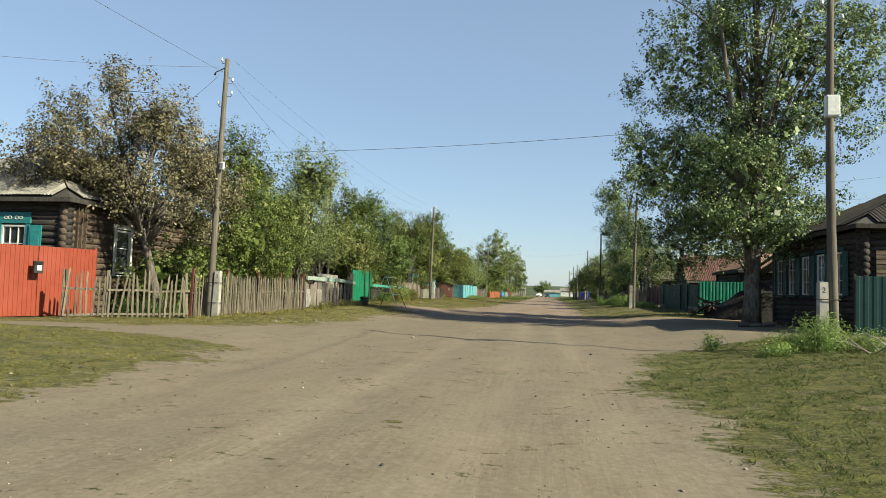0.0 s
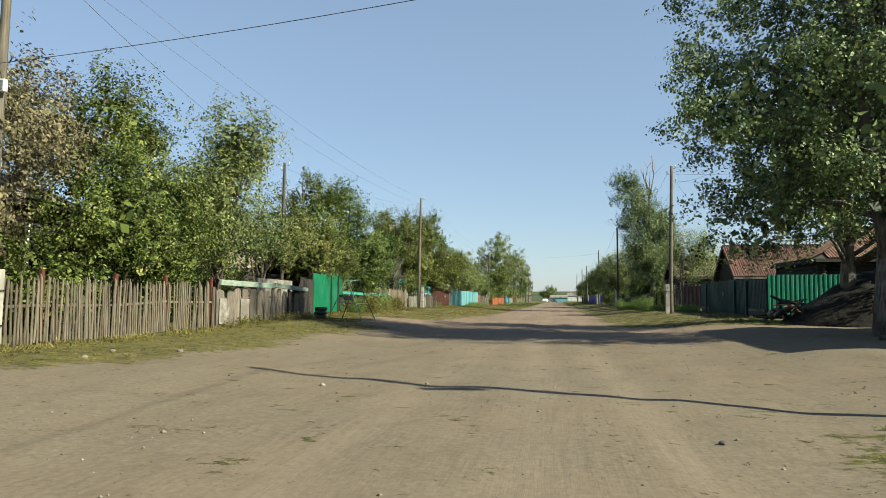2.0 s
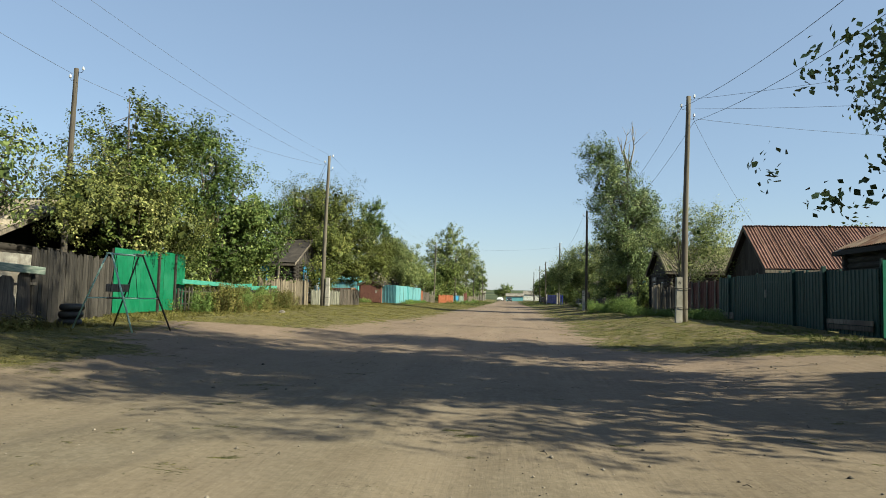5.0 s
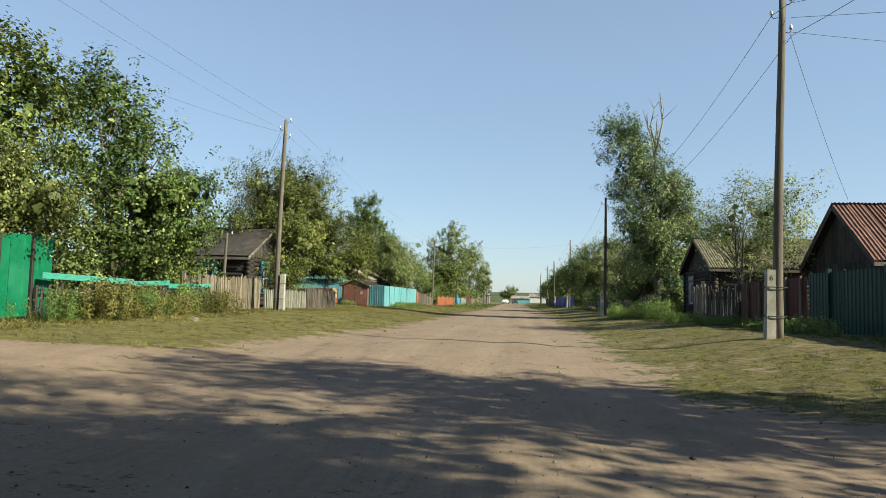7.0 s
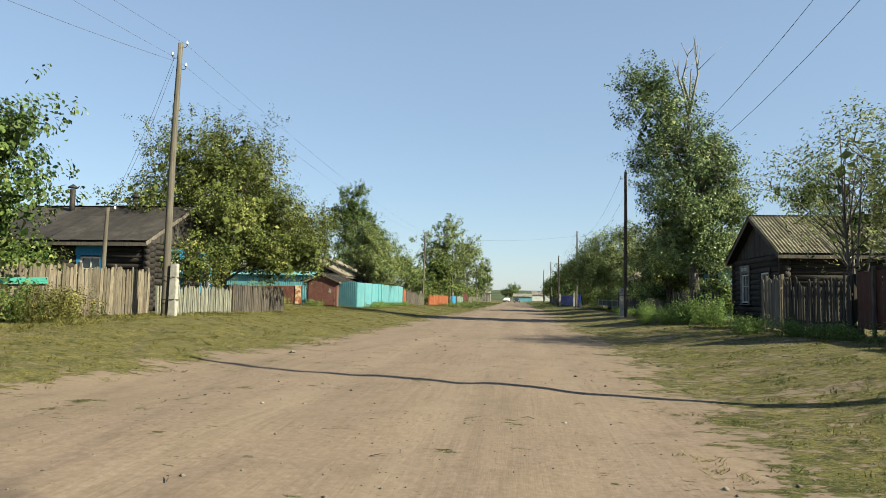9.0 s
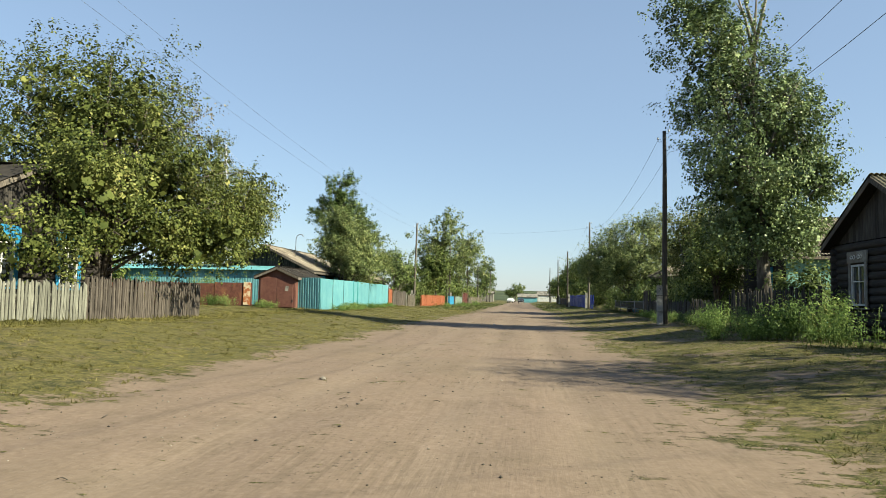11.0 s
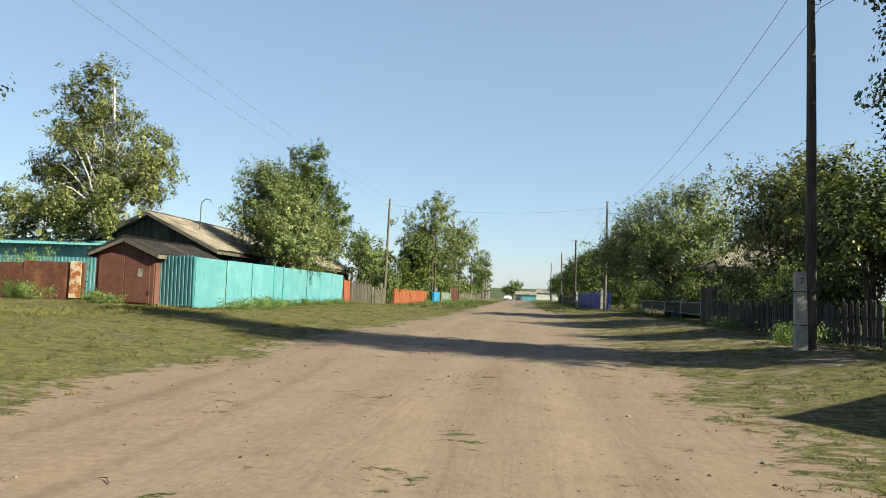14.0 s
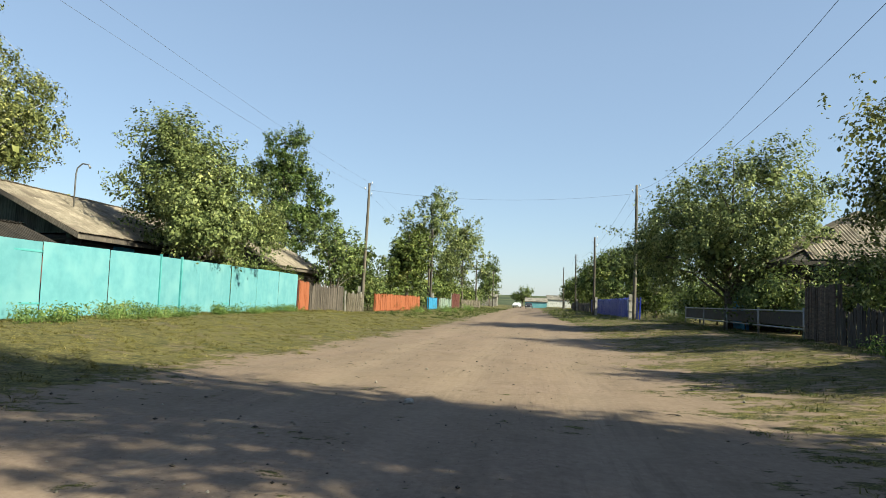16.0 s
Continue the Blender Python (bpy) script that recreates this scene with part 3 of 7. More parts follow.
def board_fence(name, label, a, b, h, material, w=0.07, gap=0.05, t=0.02, lean=2.0, seed=1, rails=(0.3, 1.15), post=1.9, post_mat=None, vary=0.08, missing=0.0, piece="picket", post_h=0.15, rail_mat=None, lift=0.03):
    r = random.Random(seed)
    L, turn = along(a, b)
    f = empty(name, *a, turn=turn)
    z0 = f.location.z
    g = lambda s: gz(*point_on(a, b, s)) - z0
    s = w / 2
    while s < L:
        if r.random() > missing:
            k = r.randrange(4)
            ww = w * r.choice((0.85, 1.0, 1.0, 1.2)) if w > 0.1 else w
            me = picket_data(material, round(ww, 3), h + round((k - 1.5) * vary, 3), t, k)
            put(piece, me, f, pose(s, r.uniform(-0.01, 0.01) - t / 2 - 0.022, g(s) + lift + r.uniform(-0.04, 0.04), r.gauss(0, lean * 0.5), r.gauss(0, lean), r.uniform(-4, 4)))
        s += w + gap * r.uniform(0.6, 1.5)
    n = max(1, round(L / post))
    for i in range(n):
        s0, s1 = L * i / n, L * (i + 1) / n
        for z in rails:
            beam("rail", (s0, 0, g(s0) + z + r.uniform(-0.04, 0.04)), (s1, 0, g(s1) + z + r.uniform(-0.04, 0.04)), 0.04, 0.07, rail_mat or material, f)
    for i in range(n + 1):
        s0 = min(L * i / n, L - 0.05)
        put("post", box_data(0.1, 0.1, h + post_h + 0.3, post_mat or material, 0.01, "post"), f, pose(s0, 0.075, g(s0) - 0.3, r.gauss(0, 1), r.gauss(0, 1.5), 0))
    return tagged(f, label, "fence")


def sheet_fence(name, label, a, b, h, material, panel=2.0, pitch=0.2, depth=0.022, seed=1, post_mat=None, lift=0.05, wave=False, rail=True, flip=False, top_drop=0.0, piece="sheet"):
    """Profiled steel sheets on posts; their ribbed face to the thing's -y."""
    r = random.Random(seed)
    L, turn = along(a, b)
    f = empty(name, *a, turn=turn)
    z0 = f.location.z
    g = lambda s: gz(*point_on(a, b, s)) - z0
    n = max(1, round(L / panel))
    wd = L / n
    me = profile_data(piece, wd - (0.003 if pitch > 1 else 0.012), h, material, pitch, depth, wave)
    for i in range(n):
        s0 = i * wd
        put(piece, me, f, pose(s0 + 0.006, r.uniform(-0.004, 0.004), (g(s0) + g(s0 + wd)) / 2 + lift - top_drop * r.random(), r.gauss(0, 0.4), r.gauss(0, 0.35), r.gauss(0, 0.4)))
    for i in range(n + 1):
        s0 = min(max(i * wd, 0.03), L - 0.03)
        put("post", box_data(0.07, 0.07, h + 0.3, post_mat or material, 0.006, "post"), f, pose(s0, 0.085, g(s0) - 0.25))
    if rail:
        for z in (0.35, h - 0.25):
            beam("rail", (0, 0.045, z + lift), (L, 0.045, g(L) + z + lift - top_drop), 0.03, 0.05, post_mat or material, f)
    return tagged(f, label, "fence")


def text_data(word, size, material):
    cu = bpy.data.curves.new("mark", "FONT")
    cu.body, cu.size, cu.extrude, cu.align_x = word, size, 0.001, "CENTER"
    tmp = new("mark_tmp", cu)
    me = bpy.data.meshes.new_from_object(tmp)
    bpy.data.objects.remove(tmp)
    me.materials.append(material) if not me.materials else None
    return me


M_mark = plain("black_stencil_paint", (0.03, 0.03, 0.03), 0.8)


def utility_pole(x, y, h=9.6, lean=0.0, dark=False, stub_side=1, number="", box="", hooks=(0.12, 0.5, 0.9), seed=1, label="", stub_h=1.75, r0=0.135):
    """A tapered wooden pole strapped to a concrete stub, with hooks and insulators near the top."""
    r = random.Random(seed)
    p = empty("utility_pole", x, y)
    p.matrix_basis = pose(x, y, gz(x, y)) @ pose(0, 0, 0, 0, lean, 0)
    wood = M_pole_dk if dark else M_pole
    pts, rad = [], []
    for i in range(13):
        u = i / 12
        pts.append((0.05 * math.sin(3 * u + seed), 0.04 * math.sin(4 * u + 2 * seed), -0.3 + (h + 0.3) * u))
        rad.append(r0 * (1 - 0.38 * u) * r.uniform(0.97, 1.03))
    put("pole", tubes_data("pole", [(pts, rad, 14)], wood), p)
    if stub_h:
        bm = bmesh.new()
        v = []
        for z, k in ((-0.3, 1.0), (stub_h, 0.88)):
            v.append([bm.verts.new((sx * 0.13 * k, sy * 0.11 * k, z)) for sx, sy in ((-1, -1), (1, -1), (1, 1), (-1, 1))])
        for k in range(4):
            bm.faces.new((v[0][k], v[0][(k + 1) % 4], v[1][(k + 1) % 4], v[1][k]))
        bm.faces.new(v[1])
        bm.faces.new(v[0][::-1])
        bmesh.ops.bevel(bm, geom=list(bm.edges), offset=0.015, segments=2, affect="EDGES")
        part("stub", bm, M_conc, p, "pale concrete stub", pose(stub_side * (r0 + 0.13), -0.02, 0))
        for z in (0.55, stub_h - 0.45):
            ring = [(stub_side * (r0 + 0.13) / 2 + (0.17 + r0) * math.cos(w), 0.165 * math.sin(w), z) for w in np.linspace(0, 2 * math.pi, 25)]
            put("strap", tubes_data("strap", [(ring, [0.012] * 25, 5)], M_dkmetal), p, None, "twisted iron wire strap")
        if number:
            t = text_data(number, 0.2, M_mark)
            put("number_mark", t, p, pose(stub_side * (r0 + 0.13), -0.1215, stub_h - 0.28, 90, 0, 0), "black stencilled pole mark")
    for i, d in enumerate(hooks):
        side = 1 if i % 2 == 0 else -1
        z = h - d
        hk = [(side * 0.08, 0, z), (side * 0.2, 0, z - 0.02), (side * 0.25, 0, z + 0.03), (side * 0.25, 0, z + 0.12)]
        hook = put("hook", tubes_data("hook", [(hk, [0.01] * 4, 6)], M_dkmetal), p)
        ins = put("insulator", tubes_data("insulator", [([(0, 0, 0), (0, 0, 0.03), (0, 0, 0.05), (0, 0, 0.08), (0, 0, 0.13)], [0.03, 0.052, 0.035, 0.045, 0.018], 10)], M_porc), hook, pose(side * 0.25, 0, z + 0.08), "white porcelain insulator")
    if box == "white":
        bx = put("meter_box", box_data(0.34, 0.2, 0.58, M_boxw, 0.02, "meter_box"), p, pose(-0.1, -0.24, 6.05), "white electricity meter box")
        put("lid", box_data(0.29, 0.02, 0.5, M_boxw, 0.008, "lid"), bx, pose(0, -0.108, 0.04))
    elif box == "small":
        bx = put("meter_box", box_data(0.16, 0.12, 0.28, M_boxw, 0.015, "meter_box"), p, pose(0.13, -0.1, 5.6), "small white junction box")
        put("lid", box_data(0.12, 0.012, 0.2, M_steel, 0.004, "lid"), bx, pose(0, -0.064, 0.04))
        put("lamp_bracket", tubes_data("lamp_bracket", [([(-0.1, 0, h - 0.35), (-0.45, 0, h - 0.5), (-0.5, 0, h - 0.62)], [0.02, 0.02, 0.05], 6)], M_dkmetal), p)
    return tagged(p, label or "grey wooden utility pole on a concrete stub", "utility pole", "poles along the street")


def wire(a, b, sag=0.35, rad=0.006, label="thin black overhead electric cable", name="power_line"):
    cu = bpy.data.curves.new(name, "CURVE")
    cu.dimensions, cu.bevel_depth, cu.bevel_resolution = "3D", rad, 1
    sp = cu.splines.new("POLY")
    n = 20
    sp.points.add(n)
    for i in range(n + 1):
        u = i / n
        q = Vector(a).lerp(Vector(b), u)
        q.z -= sag * 4 * u * (1 - u)
        sp.points[i].co = (*q, 1)
    cu.materials.append(M_wire)
    tmp = new("tmp_wire", cu)
    me = bpy.data.meshes.new_from_object(tmp)
    bpy.data.objects.remove(tmp)
    ob = tagged(new(name, me), label, "cable", "overhead cables")
    return ob


LOGS = {}


def log_data(length, rad, material):
    key = (round(length, 2), round(rad, 3), material.name)
    if key not in LOGS:
        n = 10
        pts = [(length * i / 4, 0, 0) for i in range(5)]
        LOGS[key] = tubes_data("log", [(pts, [rad * (1 + 0.04 * math.sin(2.3 * i)) for i in range(5)], n)], material)
    return LOGS[key]


def log_wall(house, a, b, z0, z1, material, gaps=(), rad=0.14, over=0.22, shift=0.0, seed=1):
    """Stacked logs from a to b (house space); gaps are (s0, s1, zlo, zhi) openings."""
    L, turn = along(a, b)
    r = random.Random(seed)
    step = rad * 1.72
    z = z0 + rad + shift
    while z < z1 - rad * 0.4:
        cuts = sorted((g[0], g[1]) for g in gaps if g[2] - rad * 0.5 < z < g[3] + rad * 0.5)
        s = -over
        spans = []
        for c0, c1 in cuts:
            spans.append((s, c0))
            s = c1
        spans.append((s, L + over))
        for s0, s1 in spans:
            if s1 - s0 > 0.05:
                x, y = point_on(a, b, s0)
                put("log", log_data(s1 - s0, rad, material), house, Matrix.Translation((x, y, z)) @ pose(0, 0, 0, 0, 0, turn) @ pose(0, 0, 0, r.uniform(0, 360), 0, 0))
        z += step


def window(house, x, y, z, w, h, turn, casing=None, cas_mat=None, shutters=None, lights=(2, 3), depth=0.1, name="window", header=False, frame_mat=None, label="", carving=False):
    """A wooden window set in a wall; its face looks along the house's -y turned by turn."""
    frame_mat = frame_mat or M_white
    win = put(name, None, house, pose(x, y, z, 0, 0, turn), label)
    for nm, ax, sx, az, sz in (("frame_side", -w / 2 + 0.035, 0.07, 0, h), ("frame_side", w / 2 - 0.035, 0.07, 0, h), ("frame_head", 0, w - 0.14, h - 0.07, 0.07), ("frame_sill", 0, w - 0.14, 0, 0.07)):
        put(nm, box_data(sx, 0.09, sz, frame_mat, 0.006, nm), win, pose(ax, 0, az))
    put("pane", box_data(w - 0.14, 0.012, h - 0.14, M_glass, 0, "pane"), win, pose(0, 0.025, 0.07), "dark reflecting window glass")
    nx_, nz_ = lights
    for i in range(1, nx_):
        put("glazing_bar", box_data(0.035, 0.04, h - 0.14, frame_mat, 0.004, "glazing_bar"), win, pose(-w / 2 + w * i / nx_, 0.0, 0.07))
    for i in range(1, nz_):
        put("glazing_bar", box_data(w - 0.14, 0.036, 0.035, frame_mat, 0.004, "glazing_bar"), win, pose(0, 0.0, h * (i if nz_ > 2 else i * 1.15) / nz_))
    if casing:
        c = casing
        cm = cas_mat or frame_mat
        put("casing", box_data(c, 0.04, h + 0.1, cm, 0.006, "casing"), win, pose(-w / 2 - c / 2, -0.05, -0.05))
        put("casing", box_data(c, 0.04, h + 0.1, cm, 0.006, "casing"), win, pose(w / 2 + c / 2, -0.05, -0.05))
        put("casing", box_data(w + 2 * c + 0.1, 0.05, c * (2.6 if header else 1.3), cm, 0.008, "casing"), win, pose(0, -0.055, h + 0.052))
        put("sill", box_data(w + 2 * c + 0.12, 0.12, 0.05, cm, 0.01, "sill"), win, pose(0, -0.07, -0.105))
        if carving:
            tb = []
            for k in (-1, 1):
                pts = [(k * (0.06 + 0.33 * u), -0.088, h + 0.052 + c * 1.3 + 0.07 * math.sin(2 * math.pi * u) * (1 - 0.3 * u)) for u in np.linspace(0, 1, 13)]
                tb.append((pts, [0.014] * 13, 5))
                pts = [(k * (0.06 + 0.33 * u), -0.088, h + 0.052 + c * 1.3 - 0.07 * math.sin(2 * math.pi * u) * (1 - 0.3 * u)) for u in np.linspace(0, 1, 13)]
                tb.append((pts, [0.014] * 13, 5))
            put("carving", tubes_data("carving", tb, M_white), win, None, "white scrolled carving")
    if shutters:
        sw = w * 0.48
        for k in (-1, 1):
            off = w / 2 + (casing or 0) + sw / 2 + 0.02
            sh = put("shutter", box_data(sw, 0.035, h, shutters, 0.006, "shutter"), win, pose(k * off, -0.075, 0, 0, 0, k * 6), "open painted board shutter")
            for zz in (0.08, h * 0.5 + 0.03):
                put("shutter_panel", box_data(sw * 0.7, 0.014, h * 0.38, shutters, 0.005, "shutter_panel"), sh, pose(0, -0.026, zz))
    return win


def roof_slope(house, p0, p1, q0, q1, material, piece="roof_sheet", sw=1.1, pitch=0.15, depth=0.04, wave=True, rows=None, seed=1):
    """Sheets laid from the eave p0-p1 up to the ridge q0-q1 (house space); trapezoids trim the sheets at hips."""
    p0, p1, q0, q1 = map(Vector, (p0, p1, q0, q1))
    x = (p1 - p0).normalized()
    W = (p1 - p0).length
    up = (q0 - p0) - x * (q0 - p0).dot(x)
    H = up.length
    u = up.normalized()
    nrm = x.cross(u)
    m = Matrix((x, -nrm, u)).transposed().to_4x4()
    l0, l1 = (q0 - p0).dot(x) / H, (q1 - p1).dot(x) / H      # lean of either end
    rows = rows or max(1, round(H / 1.55))
    rh = H / rows
    n = max(1, round(W / sw))
    w = W / n
    r = random.Random(seed)
    hip = abs(l0) > 0.05 or abs(l1) > 0.05
    plain_me = profile_data(piece, w + 0.05, rh + 0.12, material, pitch, depth, wave, 0.007) if not hip else None
    for j in range(rows):
        for i in range(n):
            z0 = j * rh
            lift = 0.012 * (i % 2) + 0.014 * (rows - j) + r.uniform(0, 0.006)
            mm = Matrix.Translation(p0 + x * (i * w) + u * z0 + nrm * (0.03 + lift)) @ m @ pose(0, 0, 0, 0, r.gauss(0, 0.3), 0)
            if not hip:
                put(piece, plain_me, house, mm)
                continue
            ze = z0 + rh * 0.5
            lo, hi = l0 * ze, W + l1 * ze
            a, b = max(i * w, lo), min((i + 1) * w, hi)
            if b - a > 0.15:
                mm = Matrix.Translation(p0 + x * a + u * z0 + nrm * (0.03 + lift)) @ m
                bm = bmesh.new()
                nn = max(2, round((b - a) / pitch) * 4)
                top, bot = [], []
                for k in range(nn + 1):
                    s = a + (b - a) * k / nn
                    lim = H
                    if l0 > 0.05:
                        lim = min(lim, s / l0)
                    if l1 < -0.05:
                        lim = min(lim, (W - s) / -l1)
                    hgt = max(0.0, min(rh + 0.1, lim - z0))
                    yy = -depth / 2 * math.cos(2 * math.pi * s / pitch) if wave else 0
                    bot.append((s - a, yy, 0, hgt))
                lo_v = [bm.verts.new((q[0], q[1], 0)) for q in bot]
                hi_v = [bm.verts.new((q[0], q[1], max(q[3], 0.004))) for q in bot]
                lo_b = [bm.verts.new((q[0], q[1] + 0.007, 0)) for q in bot]
                hi_b = [bm.verts.new((q[0], q[1] + 0.007, max(q[3], 0.004))) for q in bot]
                for k in range(nn):
                    bm.faces.new((lo_v[k], lo_v[k + 1], hi_v[k + 1], hi_v[k]))
                    bm.faces.new((lo_b[k + 1], lo_b[k], hi_b[k], hi_b[k + 1]))
                    bm.faces.new((lo_v[k + 1], lo_v[k], lo_b[k], lo_b[k + 1]))
                part(piece, bm, material, house, "", mm)


def deck(house, pts, material, name="roof_deck", thick=0.06):
    """A solid board deck under the roof covering."""
    pts = [Vector(p) for p in pts]
    n = (pts[1] - pts[0]).cross(pts[2] - pts[0]).normalized()
    if n.z < 0:
        n = -n
    bm = bmesh.new()
    a = [bm.verts.new(p) for p in pts]
    b = [bm.verts.new(p - n * thick) for p in pts]
    bm.faces.new(a)
    bm.faces.new(b[::-1])
    for k in range(len(pts)):
        bm.faces.new((a[k], b[k], b[(k + 1) % len(pts)], a[(k + 1) % len(pts)]))
    bmesh.ops.recalc_face_normals(bm, faces=list(bm.faces))
    return part(name, bm, material, house)


def gable_wall(house, a, b, zc, peak, material, t=0.03, bw=0.16, piece="gable_board", seed=1):
    """Upright boards filling a gable from eave height zc to the peak over the middle of a-b."""
    L, turn = along(a, b)
    n = round(L / bw)
    r = random.Random(seed)
    for i in range(n):
        s = (i + 0.5) * L / n
        hh = (peak - zc) * (1 - abs(2 * s / L - 1))
        if hh > 0.06:
            x, y = point_on(a, b, s)
            bm = bmesh.new()
            w = L / n - 0.008
            h0, h1 = (max(0.01, (peak - zc) * (1 - abs(2 * (s + k * w / 2) / L - 1))) for k in (-1, 1))
            vs = [bm.verts.new(c) for c in ((-w / 2, 0, 0), (w / 2, 0, 0), (w / 2, 0, h1), (-w / 2, 0, h0), (-w / 2, t, 0), (w / 2, t, 0), (w / 2, t, h1), (-w / 2, t, h0))]
            for q in ((0, 1, 2, 3), (5, 4, 7, 6), (1, 5, 6, 2), (4, 0, 3, 7), (3, 2, 6, 7), (4, 5, 1, 0)):
                bm.faces.new([vs[k] for k in q])
            part(piece, bm, material, house, "", Matrix.Translation((x, y, zc + r.uniform(-0.01, 0))) @ pose(0, r.uniform(-0.004, 0.004), 0, 0, 0, turn))


def slab_wall(house, a, b, z0, z1, material, t=0.18, name="wall"):
    L, turn = along(a, b)
    put(name, box_data(L, t, z1 - z0, material, 0.01, name), house, Matrix.Translation(((a[0] + b[0]) / 2, (a[1] + b[1]) / 2, z0)) @ pose(0, 0, 0, 0, 0, turn))


# ---- plants ----
def leaf_cloud(centres, per, spread, size, rng, droop=0.0, narrow=0.62, fold=0.12, spray=0.0):
    """Leaf quads about twig centres: vertices and faces as arrays."""
    c = np.repeat(centres, per, 0)
    mid = centres.mean(0)
    n = len(c)
    if spray:
        o = centres - mid
        o /= np.linalg.norm(o, axis=1)[:, None] + 1e-6
        d = o * 0.7 + rng.normal(size=centres.shape) * 0.5 + np.array((0, 0, 0.4 - 4.5 * droop))
        d /= np.linalg.norm(d, axis=1)[:, None]
        u = rng.uniform(-0.45, 0.6, n)
        off = np.repeat(d * (spray * rng.uniform(0.6, 1.45, (len(centres), 1))), per, 0) * u[:, None] + rng.normal(size=(n, 3)) * (spread * (0.75 - 0.55 * u))[:, None]
    else:
        off = rng.normal(size=(n, 3)) * spread
        off[:, 2] *= 0.75
        off[:, 2] -= droop * np.abs(rng.normal(size=n))
    c = c + off
    out = c - mid
    out /= np.linalg.norm(out, axis=1)[:, None] + 1e-6
    tuft = off / (np.linalg.norm(off, axis=1)[:, None] + 1e-6)
    nn = rng.normal(size=(n, 3)) * 0.36 + out * 0.5 + tuft * 0.8 + np.array((0, 0, 0.35))
    nn /= np.linalg.norm(nn, axis=1)[:, None]
    a = np.cross(nn, rng.normal(size=(n, 3)))
    a /= np.linalg.norm(a, axis=1)[:, None]
    b = np.cross(nn, a)
    s = (size * rng.uniform(0.65, 1.3, n))[:, None]
    V = np.stack([c - a * s * 0.5, c + b * s * narrow * 0.5 + nn * s * fold, c + a * s * 0.5, c - b * s * narrow * 0.5 + nn * s * fold], 1).reshape(-1, 3)
    return V, np.arange(4 * n).reshape(-1, 4)


